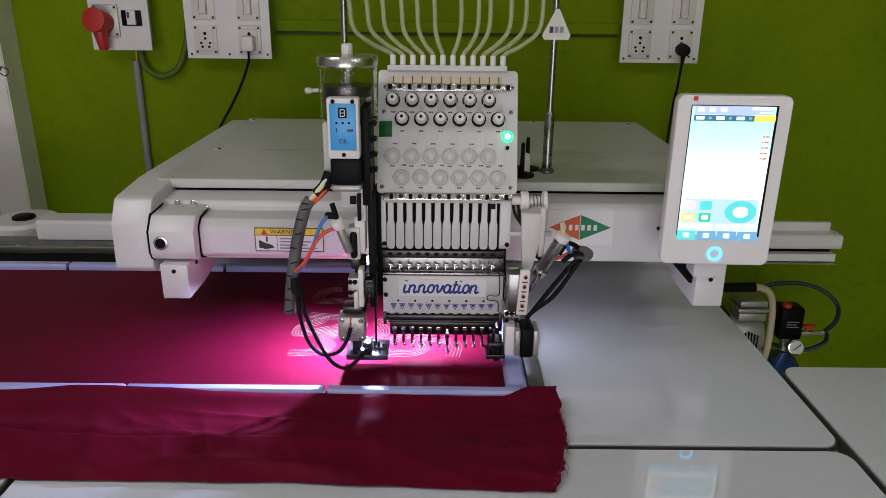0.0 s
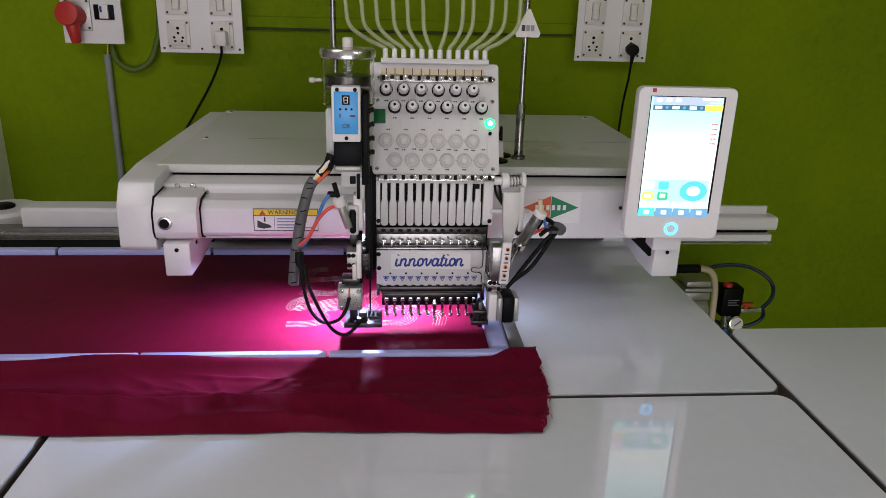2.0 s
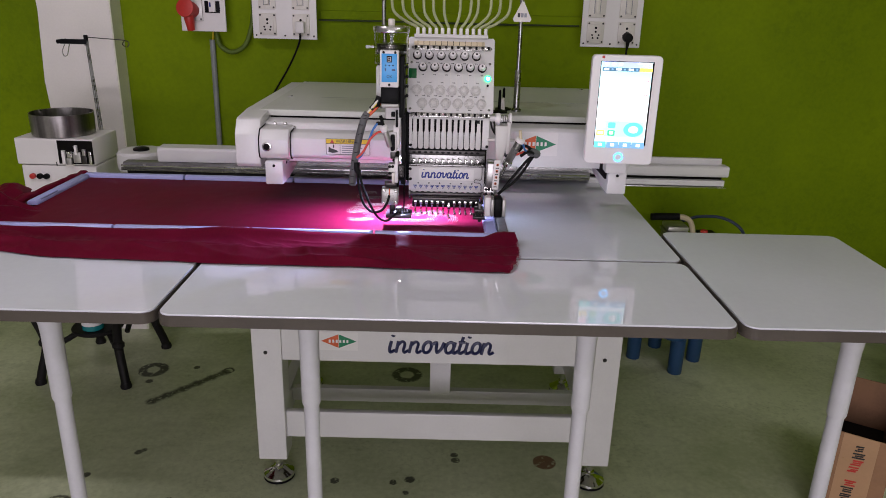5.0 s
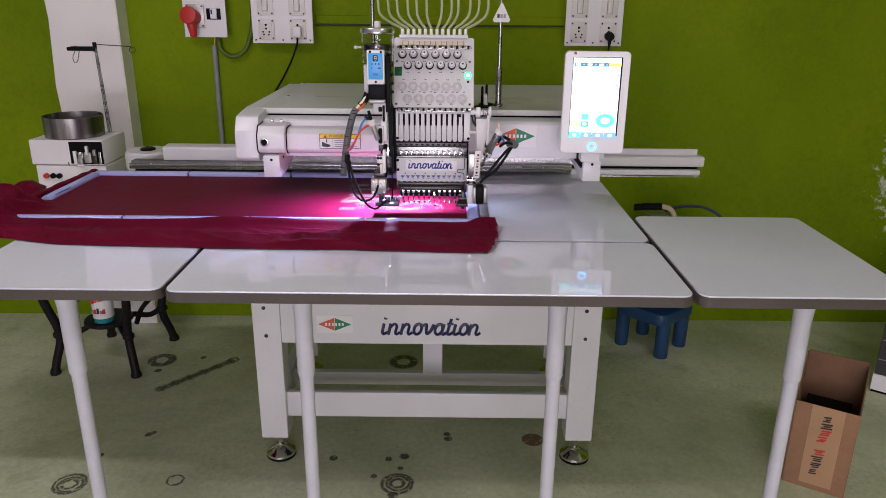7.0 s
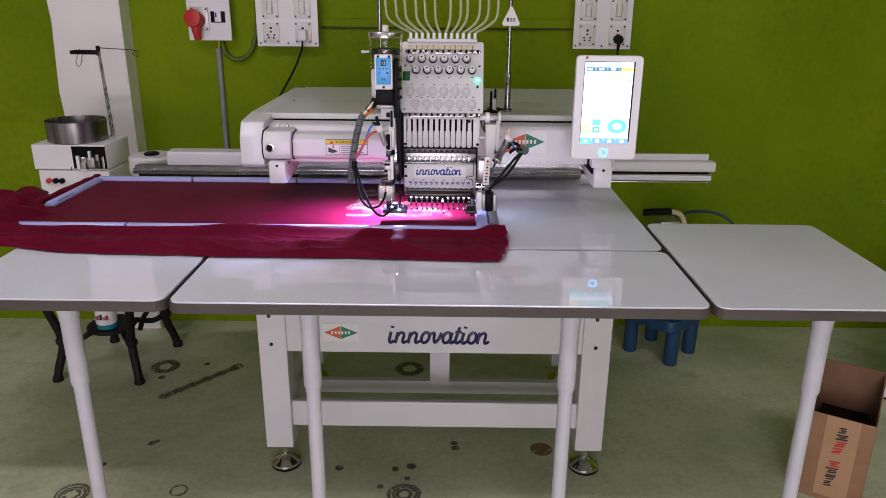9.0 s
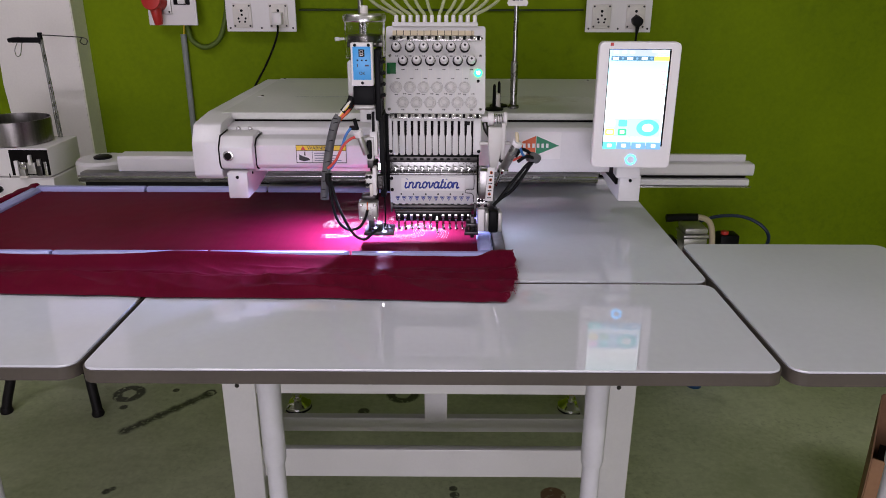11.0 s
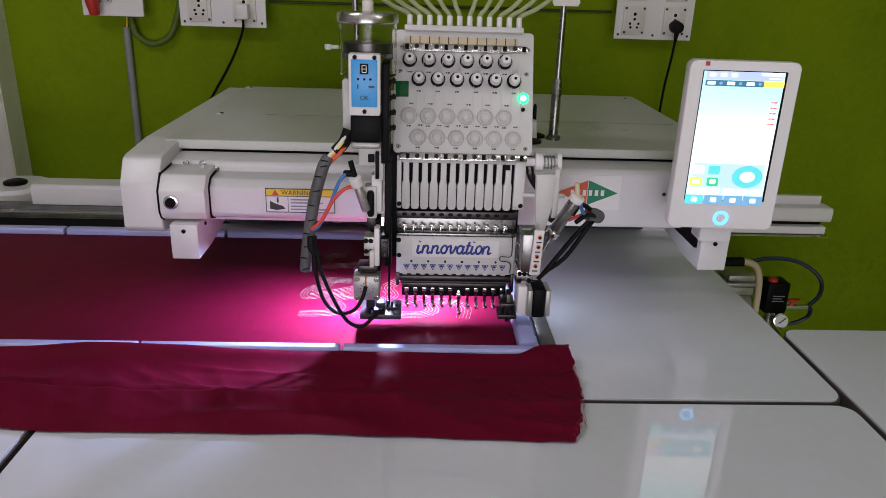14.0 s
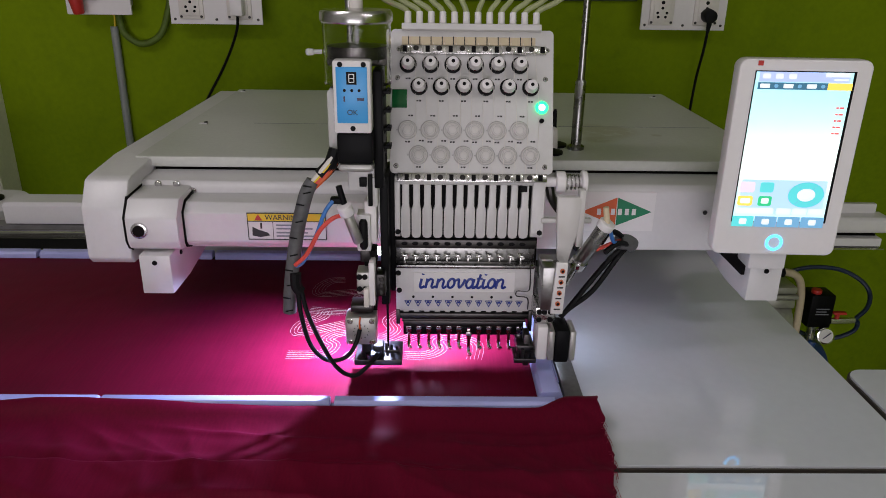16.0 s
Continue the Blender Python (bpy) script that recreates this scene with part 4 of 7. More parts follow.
# thread poles
for x, tall in ((-0.208, 1.95), (0.211, 1.95)):
    bm = B(); lathe(bm, [(0.016, 1.260), (0.016, 1.266), (0.010, 1.270), (0.010, 1.385), (0.008, 1.388)], (x, 1.635, 0), 18)
    pp = part("pole_socket", bm, POLE, em, "steel pole socket")
    bm = B(); cy(bm, (x, 1.635, 1.25), (x, 1.635, tall), 0.0065, seg=14)
    part("pole", bm, POLE, pp, "worn steel pole")
bm = B(); prism(bm, [(0.188, 1.532), (0.236, 1.532), (0.240, 1.540), (0.2155, 1.590), (0.209, 1.590), (0.184, 1.540)], "y", 1.616, 1.621)
tri = part("hanging_tag", bm, IVORY, em, "triangular ivory tag on the pole")
for k in range(3):
    bm = B(); bx(bm, 0.198 + 0.010 * k, 0.2055 + 0.010 * k, 1.6148, 1.617, 1.545, 1.557, 0)
    part("print_bar", bm, GREYINK if k else INK, tri)
for x, y in ((0.155, 1.60), (0.172, 1.66)):
    bm = B(); lathe(bm, [(0.026, 1.260), (0.026, 1.264), (0.005, 1.270), (0.004, 1.325), (0.002, 1.33)], (x, y, 0), 20)
    part("spool_peg", bm, BLACK, em, "black spool peg")
bm = B(); lathe(bm, [(0.011, 1.264), (0.009, 1.30), (0.004, 1.303)], (0.164, 1.625, 0), 16)
part("small_spool", bm, IVORY, em)

# ---- sewing head ----
hd = thing("sewing_head", (0, 1.45, 1.04), "white twelve-needle sewing head with tension knobs", "sewing head")
bm = B(); bx(bm, -0.098, 0.095, 1.425, 1.56, 1.19, 1.455, 0.006)
part("head_body", bm, WHITE, hd)
bm = B(); bx(bm, -0.112, 0.105, 1.345, 1.366, 1.07, 1.20, 0.003); bx(bm, -0.112, 0.105, 1.345, 1.43, 1.19, 1.30, 0.003)
part("inner_block", bm, DARK, hd)
PL = Vector((0, 1.318, 1.297)); PU = Vector((0, 0.080, 0.202)).normalized(); PN = Vector((0, -PU.z, PU.y)); PLEN = 0.2105
LEAN = math.degrees(math.atan2(PU.y, PU.z))


def on_plate(x, s, out=0.0):
    p = PL + PU * (s * PLEN) + PN * out
    return Matrix.Translation((x, p.y, p.z)) @ pose(0, 0, 0, 90 - LEAN, 0, 0)


def plate_mesh(x0, x1, z0, z1, out, thick, r, material, name):
    bm = B()
    prism(bm, rounded(x0, x1, z0, z1, r), "z", out - thick, out, 0.0006)
    bm.transform(on_plate(0, 0))
    return part(name, bm, material, hd)


tp = plate_mesh(-0.121, 0.117, 0.0, PLEN, 0, 0.007, 0.007, PLATE, "tension_plate")
bm = B(); bx(bm, -0.085, 0.085, 0, 0.05, -0.10, -0.01, 0.004); bm.transform(on_plate(0, 0.55))
part("plate_mount", bm, DARK, hd)
bm = B(); bx(bm, -0.105, 0.09, 0.187, 0.199, 0.0, 0.003, 0.0008); bm.transform(on_plate(0, 0))
part("felt_strip", bm, CREAM, tp)
bm = B(); bx(bm, -0.107, 0.106, 0.174, 0.186, 0.0, 0.005, 0.001); bm.transform(on_plate(0, 0))
part("guide_rail", bm, STEEL, tp, "steel thread guide rail")
bm = B(); bx(bm, -0.110, 0.108, -0.012, 0.0, -0.004, 0.004, 0.001); bm.transform(on_plate(0, 0))
lowrail = part("guide_rail", bm, STEEL, tp, "steel thread guide rail")
bm = B(); bx(bm, -0.009, 0.009, -0.005, 0.005, 0, 0.003, 0.0008)
CLIP = mesh_of("clip", bm, STEEL)
for k in range(6):
    piece("clip", CLIP, tp, on_plate(-0.084 + 0.0335 * k, 0.857, 0.005))
    piece("screw", SCREW, tp, on_plate(-0.084 + 0.0335 * k, 0.857, 0.008))
    piece("clip", CLIP, tp, on_plate(-0.080 + 0.0325 * k, -0.030, 0.004))
    piece("screw", SCREW, tp, on_plate(-0.080 + 0.0325 * k, -0.030, 0.007))
bm = B(); bx(bm, -0.003, 0.003, -0.0045, 0.0045, 0, 0.0012, 0)
GAP = mesh_of("dark_gap", bm, BLACK)
for k in range(7):
    piece("dark_gap", GAP, tp, on_plate(-0.1007 + 0.0335 * k, 0.857, 0.005))
    piece("dark_gap", GAP, tp, on_plate(-0.0963 + 0.0325 * k, -0.030, 0.004))
bm = B(); bx(bm, -0.0007, 0.0007, -0.006, 0.006, 0, 0.0008, 0)
TICK = mesh_of("tick", bm, INK)
for k in range(12):
    piece("tick", TICK, tp, on_plate(-0.095 + 0.0163 * k, 0.917, 0.003))
bm = B(); lathe(bm, [(0.0118, 0), (0.0125, 0.002), (0.0125, 0.005), (0.0085, 0.0062)], (0, 0, 0), 24)
KBASE = mesh_of("knob_base", bm, BLACK)
bm = B(); lathe(bm, [(0.0092, 0.0045), (0.0098, 0.006), (0.0098, 0.008), (0.008, 0.010)], (0, 0, 0), 24)
KDISC = mesh_of("knob_disc", bm, CHROME)
bm = B()
pr = [(0.0094, 0.009), (0.0098, 0.012), (0.0082, 0.021), (0.0074, 0.024), (0.003, 0.0245)]
lathe(bm, pr, (0, 0, 0), 12)
KCAP = mesh_of("knob_cap", bm, PANELW)
bm = B(); cy(bm, (0, 0, 0.0242), (0, 0, 0.0252), 0.0026, seg=12)
KDOT = mesh_of("knob_dot", bm, BLACK)
bm = B(); lathe(bm, [(0.0135, 0), (0.0135, 0.003), (0.0125, 0.0045), (0.0115, 0.0045), (0.011, 0.0035), (0.0085, 0.0035), (0.008, 0.006), (0.0045, 0.0075), (0.003, 0.0078)], (0, 0, 0), 26)
DISC = mesh_of("thread_wheel", bm, clear("clear_wheel", (0.80, 0.77, 0.76), 0.25, 0.80))
bm = B(); lathe(bm, [(0.0140, 0.0), (0.0140, 0.0022), (0.0133, 0.0022), (0.0133, 0.0)], (0, 0, 0), 26); lathe(bm, [(0.0108, 0.0030), (0.0108, 0.0042), (0.0101, 0.0042), (0.0101, 0.0030)], (0, 0, 0), 22); lathe(bm, [(0.0062, 0.0055), (0.0062, 0.0076), (0.0056, 0.0076), (0.0056, 0.0055)], (0, 0, 0), 18)
bx(bm, -0.0165, -0.0145, -0.001, 0.001, 0, 0.002, 0)
DISCRING = mesh_of("wheel_ring", bm, mat("wheel_ring_plastic", (0.46, 0.45, 0.45), 0.4, vary=0.1))
bm = B(); bx(bm, -0.0035, -0.0005, -0.001, 0.001, 0, 0.0006, 0); bx(bm, 0.0005, 0.0035, -0.0012, 0.0012, 0, 0.0006, 0)
NUM = mesh_of("number_bar", bm, INK)
for x0, s, sd in ((-0.0955, 0.752, 0.300), (-0.0795, 0.598, 0.126)):
    for k in range(6):
        x = x0 + 0.0326 * k
        kb = piece("tension_knob", KBASE, tp, on_plate(x, s), "white tension knob on black base")
        for me in (KDISC, KCAP, KDOT):
            o = new(me.name, me)
            o.parent = kb
        dk = piece("thread_wheel", DISC, tp, on_plate(x, sd))
        o = new("wheel_ring", DISCRING)
        o.parent = dk
        piece("number_bar", NUM, tp, on_plate(x + 0.004, sd + 0.10))
        piece("number_bar", NUM, tp, on_plate(x, sd - 0.082))
        piece("number_bar", NUM, tp, on_plate(x, s - 0.095))
for x, s in ((-0.111, 0.66), (-0.112, 0.05), (0.105, 0.66), (0.105, 0.05), (-0.109, 0.86), (0.107, 0.86)):
    piece("screw", BIGSCREW, tp, on_plate(x, s) @ Matrix.Diagonal((0.62, 0.62, 0.62, 1)))
    piece("screw_slot", SCREW, tp, on_plate(x, s, 0.0022) @ Matrix.Diagonal((0.4, 0.4, 0.3, 1)))
bm = B(); bx(bm, -0.011, 0.011, -0.0135, 0.0135, 0, 0.003, 0.001); bm.transform(on_plate(-0.1075, 0.515))
part("green_display", bm, GREENL, tp, "dark green needle number display")
bm = B(); cy(bm, (0, 0, 0), (0, 0, 0.004), 0.0095, seg=24, bev=0.001); bm.transform(on_plate(0.100, 0.462))
lb = part("lamp_button", bm, LED_GREEN, tp, "lit green start button")
bm = B(); cy(bm, (0, 0, 0.004), (0, 0, 0.0048), 0.0048, seg=20); bm.transform(on_plate(0.100, 0.462))
part("lamp_core", bm, LED_GREENC, lb)
bm = B(); cy(bm, (0, 0, 0), (0, 0, 0.004), 0.0033, seg=16); bm.transform(on_plate(0.100, 0.370))
part("black_button", bm, BLACK, tp)

# thread tubes that come down to the head
bm = B(); bx(bm, -0.105, 0.098, -0.003, 0.006, -0.006, 0.010, 0.001); bm.transform(on_plate(0, 1.0))
tl = part("tube_ledge", bm, PLATE, hd)
top = on_plate(0, 1.0).translation
UPX = (-0.172, -0.142, -0.115, -0.083, -0.056, -0.026, 0.020, 0.050, 0.070, 0.106, 0.132, 0.160)
for k, ux in enumerate(UPX):
    x = -0.0965 + 0.0171 * k
    bm = B(); cy(bm, (x, top.y + 0.004, top.z + 0.001), (x, top.y + 0.010, top.z + 0.024), 0.0052, 0.0048, 12, 0.0008)
    nz = part("nozzle", bm, PANELW, tl)
    bm = B()
    d = ux - x
    z0 = top.z + 0.022
    tube(bm, [(x, top.y + 0.008, z0 - 0.012), (x + d * 0.04, top.y + 0.011, z0 + 0.004), (x + d * 0.45, top.y + 0.018, z0 + 0.018), (x + d * 0.88, top.y + 0.026, z0 + 0.042),
              (ux - d * 0.02, top.y + 0.032, z0 + 0.080), (ux - 0.004, top.y + 0.04, z0 + 0.14), (ux - 0.012, top.y + 0.07, z0 + 0.26), (ux * 0.9, top.y + 0.12, z0 + 0.42)], 0.0040, 10)
    part("thread_tube", bm, MILK, tl, "milky plastic thread tube")

# take-up lever cover: twelve fingers with dark slots
bm = B(); prism(bm, [(1.322, 1.197), (1.318, 1.205), (1.318, 1.284), (1.335, 1.290), (1.36, 1.290), (1.36, 1.197)], "x", -0.1145, -0.1065, 0.001)
prism(bm, [(1.322, 1.197), (1.318, 1.205), (1.318, 1.284), (1.335, 1.290), (1.36, 1.290), (1.36, 1.197)], "x", 0.0895, 0.108, 0.001)
bx(bm, -0.1145, 0.108, 1.320, 1.362, 1.279, 1.291, 0.0015)
nc = part("needle_cover", bm, PLATE, hd, "white take-up lever cover")
bm = B(); bx(bm, -0.1065, 0.0895, 1.330, 1.362, 1.193, 1.281, 0)
part("slot_backing", bm, BLACK, nc)
bm = B()
prof = [(-0.0071, 0.006), (-0.0055, 0.0015), (-0.002, 0.0), (0.002, 0.0), (0.0055, 0.0015), (0.0071, 0.006), (0.0071, 0.045), (0.0055, 0.050), (0.0052, 0.084), (-0.0045, 0.084), (-0.0048, 0.050), (-0.0071, 0.045)]
prism(bm, prof, "y", -0.006, 0.004, 0.0006)
FINGER = mesh_of("finger", bm, PLATE)
bm = B(); prism(bm, [(-0.0015, 0.0), (0.0018, 0.004), (0.0022, 0.022), (0.001, 0.036), (-0.0012, 0.036), (-0.0008, 0.020)], "y", -0.004, 0.0, 0.0004)
LEVER = mesh_of("take_up_lever", bm, DARK)
for k in range(12):
    x = -0.0985 + 0.0161 * k
    piece("finger", FINGER, nc, Matrix.Translation((x, 1.325, 1.196)))
    piece("take_up_lever", LEVER, nc, Matrix.Translation((x + 0.0075, 1.331, 1.240)))
for x in (-0.110, 0.103):
    piece("screw", BLACKSCREW, nc, Matrix.Translation((x, 1.319, 1.206)) @ TOFRONT)
bm = B(); bx(bm, 0.0715, 0.081, 1.3172, 1.319, 1.270, 1.279, 0)
part("notch", bm, BLACK, nc)

# thread guide strip and lower panel
bm = B(); bx(bm, -0.1145, 0.100, 1.322, 1.36, 1.178, 1.192, 0.001)
gs = part("guide_strip", bm, DSTEEL, hd, "dark steel thread guide strip")
bm = B(); bx(bm, -0.1145, 0.100, 1.335, 1.36, 1.138, 1.180, 0.001)
part("guide_back", bm, POLE, gs)
bm = B(); lathe(bm, [(0.0048, 0), (0.0048, 0.001), (0.003, 0.0012)], (0, 0, 0), 14)
HOLE = mesh_of("guide_hole", bm, BLACK)
bm = B()
bx(bm, -0.0045, 0.0045, -0.006, 0.004, 0.0, 0.004, 0.0006); bx(bm, -0.0012, 0.0012, -0.004, 0.002, -0.016, 0.0, 0.0004)
cy(bm, (0.003, -0.006, 0.001), (0.003, -0.010, 0.001), 0.0022, seg=10); cy(bm, (-0.003, -0.006, 0.004), (-0.003, -0.009, 0.006), 0.0018, seg=8)
HOOK = mesh_of("thread_hook", bm, STEEL)
for k in range(12):
    x = -0.1005 + 0.0163 * k
    piece("guide_hole", HOLE, gs, Matrix.Translation((x, 1.322, 1.186)) @ TOFRONT @ Matrix.Diagonal((1, 0.6, 1, 1)))
    piece("thread_hook", HOOK, gs, Matrix.Translation((x, 1.333, 1.161)))
bm = B(); tube(bm, [(-0.109, 1.326, 1.150), (0.0, 1.3255, 1.150), (0.094, 1.326, 1.150)], 0.0012, 6, 1)
part("guide_wire", bm, CHROME, gs)
bm = B(); bx(bm, -0.114, 0.100, 1.320, 1.36, 1.073, 1.147, 0.002)
lp = part("lower_panel", bm, PLATE, hd, "white lower panel with blue mark")
bm = B(); bx(bm, -0.086, 0.070, 1.3188, 1.321, 1.107, 1.139, 0)
part("white_sticker", bm, PAPER, lp)
script_mark(lp, -0.080, 1.113, 0.138, 0.026, 1.3188, BLUEINK)
bm = B(); bx(bm, -0.1135, 0.0995, 1.317, 1.334, 1.1465, 1.1525, 0.0015)
part("guide_bar", bm, POLE, lp, "grey steel guide bar")
piece("screw", BLACKSCREW, lp, Matrix.Translation((-0.110, 1.320, 1.138)) @ TOFRONT)
piece("screw", BLACKSCREW, lp, Matrix.Translation((-0.109, 1.320, 1.109)) @ TOFRONT)
for k in range(6):
    piece("panel_dot", HOLE, lp, Matrix.Translation((-0.087 + 0.0305 * k, 1.3195, 1.098)) @ TOFRONT @ Matrix.Diagonal((0.42, 0.42, 1, 1)))
bm = B()
a = [(-0.0052, 0.0045), (0.0052, 0.0045), (0, -0.0055)]
for i in range(3):
    p, q = Vector((*a[i], 0)), Vector((*a[(i + 1) % 3], 0))
    cy(bm, (p.x, 0, p.y), (q.x, 0, q.y), 0.0006, seg=4)
bx(bm, -0.0022, 0.0022, -0.0005, 0.0005, 0.000, 0.0032, 0)
TRI = mesh_of("triangle_mark", bm, BLUEINK)
for k in range(12):
    piece("triangle_mark", TRI, lp, Matrix.Translation((-0.0955 + 0.0158 * k, 1.3196, 1.087)))
bm = B()
for k in range(12):
    cy(bm, (-0.0985 + 0.0163 * k, 1.324, 1.072), (-0.0985 + 0.0163 * k, 1.337, 1.070), 0.0045, seg=10)
part("needle_clamp_row", bm, PLATE, hd)
bm = B(); bx(bm, -0.112, 0.096, 1.318, 1.336, 1.060, 1.070, 0.002); bx(bm, -0.103, 0.088, 1.322, 1.332, 1.044, 1.055, 0.002); cy(bm, (-0.105, 1.322, 1.057), (0.09, 1.322, 1.057), 0.003, seg=8)
part("presser_bar", bm, DSTEEL, hd, "dark steel presser bar")
bm = B(); bx(bm, -0.104, 0.090, 1.337, 1.346, 1.022, 1.040, 0.002)
part("foot_rail", bm, BLACK, hd)
bm = B(); bx(bm, -0.114, -0.108, 1.316, 1.36, 1.052, 1.076, 0.001)
part("side_cheek", bm, DSTEEL, hd)
bm = B(); bx(bm, 0.094, 0.100, 1.316, 1.36, 1.040, 1.076, 0.001)
part("side_cheek", bm, DSTEEL, hd)
bm = B()
bx(bm, -0.0026, 0.0026, -0.003, 0.003, 0.010, 0.046, 0.0006); bx(bm, -0.0042, 0.0042, -0.004, 0.003, 0.028, 0.040, 0.0008)
tube(bm, [(0, 0, 0.014), (0, -0.002, 0.006), (0.001, -0.006, 0.001), (0.003, -0.008, 0.004)], 0.0030, 8, 4)
FOOT = mesh_of("presser_foot", bm, CHROME)
bm = B(); cy(bm, (0, 0.006, 0.0), (0, 0.006, 0.05), 0.0011, seg=8)
NEEDLE = mesh_of("needle", bm, CHROME)
for k in range(12):
    x = -0.0945 + 0.0160 * k
    dz = -0.012 if k == 6 else 0.0
    piece("presser_foot", FOOT, hd, Matrix.Translation((x, 1.330, 1.004 + dz)))
    piece("needle", NEEDLE, hd, Matrix.Translation((x, 1.330, 1.010 + dz * 2)))
bm = B(); bx(bm, -0.128, 0.124, 1.376, 1.404, 1.116, 1.128, 0.002); bx(bm, -0.10, 0.10, 1.38, 1.40, 1.128, 1.20, 0.002)
ll = part("head_lamp", bm, DARK, hd, "slim lamp bar under the head")
for x in (-0.122, 0.118):
    bm = B(); bx(bm, x - 0.004, x + 0.004, 1.372, 1.376, 1.114, 1.126, 0.001)
    part("lamp_lens", bm, LED_WHITE, ll)
bm = B(); bx(bm, -0.147, -0.139, 1.362, 1.366, 1.150, 1.164, 0.001)
part("lamp_lens", bm, LED_WHITE, ll)

# threads that run down the plate
for x0, s in ((-0.0955, 0.752), (-0.0795, 0.598)):
    for k in range(6):
        x = x0 + 0.0326 * k
        bm = B()
        pts = [on_plate(x + 0.004, 0.90, 0.006), on_plate(x + 0.009, s + 0.05, 0.006), on_plate(x + 0.0105, s - 0.03, 0.006), on_plate(x + 0.012, 0.32, 0.004), on_plate(x + 0.010, 0.12, 0.004), on_plate(x + 0.008, -0.03, 0.006)]
        tube(bm, [p.translation for p in pts], 0.00032, 4, 4)
        part("thread", bm, IVORY, tp)

# right flank of the head: bracket, guard, button strip
bm = B(); cy(bm, (0.109, 1.330, 1.283), (0.166, 1.330, 1.283), 0.008, seg=18, bev=0.001); cy(bm, (0.124, 1.33, 1.283), (0.138, 1.33, 1.283), 0.016, seg=20, bev=0.002); cy(bm, (0.162, 1.33, 1.283), (0.170, 1.33, 1.283), 0.017, seg=20, bev=0.002)
sp = part("spring_holder", bm, PANELW, hd, "white spring holder")
bm = B(); tube(bm, [(0.138 + 0.0011 * k, 1.330 + 0.0115 * math.cos(k * 1.2), 1.283 + 0.0115 * math.sin(k * 1.2)) for k in range(22)], 0.0012, 6, 2)
part("spring", bm, STEEL, sp)
bm = B(); prism(bm, [(0.106, 1.172), (0.122, 1.172), (0.130, 1.155), (0.134, 1.10), (0.124, 1.072), (0.114, 1.075), (0.106, 1.11), (0.103, 1.16)], "y", 1.295, 1.299, 0.001)
part("clear_guard", bm, FROST, hd, "clear plastic finger guard")
bm = B(); prism(bm, [(0.124, 1.268), (0.162, 1.268), (0.160, 1.225), (0.146, 1.165), (0.130, 1.165), (0.126, 1.22)], "y", 1.30, 1.312, 0.002); bx(bm, 0.156, 0.166, 1.30, 1.318, 1.19, 1.278, 0.002); bx(bm, 0.104, 0.180, 1.315, 1.325, 1.222, 1.230, 0.002)
part("ivory_bracket", bm, MILKY, hd, "milky plastic bracket")
bm = B(); prism(bm, [(0.1225, 1.180), (0.1395, 1.180), (0.1365, 1.098), (0.1185, 1.098)], "y", 1.262, 1.268, 0.001)
bs = part("button_strip", bm, PAPER, hd, "white strip with orange buttons")
bm = B(); lathe(bm, [(0.0036, 0), (0.0036, 0.003), (0.002, 0.0032)], (0, 0, 0), 14)
OBTN = mesh_of("orange_button", bm, mat("orange_plastic", (0.55, 0.12, 0.03), 0.4))
for k in range(4):
    z = 1.168 - 0.0175 * k
    piece("orange_button", OBTN, bs, Matrix.Translation((0.1315 - 0.0012 * k, 1.262, z)) @ TOFRONT)
    piece("button_eye", HOLE, bs, Matrix.Translation((0.1315 - 0.0012 * k, 1.2592, z)) @ TOFRONT @ Matrix.Diagonal((0.45, 0.45, 0.5, 1)))
    bm = B(); bx(bm, 0.1265 - 0.0012 * k, 0.1355 - 0.0012 * k, 1.2612, 1.263, z - 0.0105, z - 0.0085, 0)
    part("print_bar", bm, INK, bs)
bm = B(); bx(bm, 0.104, 0.132, 1.268, 1.325, 1.10, 1.17, 0.002)
part("strip_holder", bm, POLE, hd)
bm = B(); tube(bm, [(0.118, 1.345, 1.272), (0.122, 1.345, 1.255), (0.134, 1.35, 1.235), (0.146, 1.352, 1.222)], 0.007, 10)
part("dark_arm", bm, DSTEEL, hd)
bm = B(); tube(bm, [(0.138, 1.34, 1.205), (0.150, 1.335, 1.19), (0.166, 1.332, 1.176)], 0.006, 10)
part("dark_arm", bm, DSTEEL, hd)
bm = B(); tube(bm, [(0.092, 1.315, 1.16), (0.093, 1.312, 1.125), (0.090, 1.312, 1.112), (0.074, 1.312, 1.112), (0.073, 1.312, 1.104), (0.090, 1.312, 1.100), (0.092, 1.314, 1.08)], 0.001, 6)
part("bent_wire", bm, DSTEEL, hd)

# sequin unit at the right of the head
sq = thing("sequin_unit", (0.13, 1.30, 1.0), "small sequin unit with stepper motor and air cylinder", "attachment")
bm = B(); bx(bm, 0.098, 0.128, 1.275, 1.33, 1.075, 1.102, 0.002)
mtb = part("mount_block", bm, STEEL, sq)
for x, z in ((0.104, 1.095), (0.112, 1.095), (0.121, 1.095), (0.104, 1.082), (0.121, 1.082)):
    piece("screw", BLACKSCREW, mtb, Matrix.Translation((x, 1.275, z)) @ TOFRONT)
bm = B(); bx(bm, 0.102, 0.118, 1.265, 1.31, 1.018, 1.074, 0.002)
part("flange", bm, PANELW, sq)
for x in (0.118, 0.150):
    bm = B(); bx(bm, x, x + 0.010, 1.258, 1.302, 1.020, 1.070, 0.003)
    part("motor_cap", bm, ALU, sq, "aluminium motor end cap")
bm = B(); bx(bm, 0.128, 0.150, 1.256, 1.304, 1.018, 1.073, 0.004)
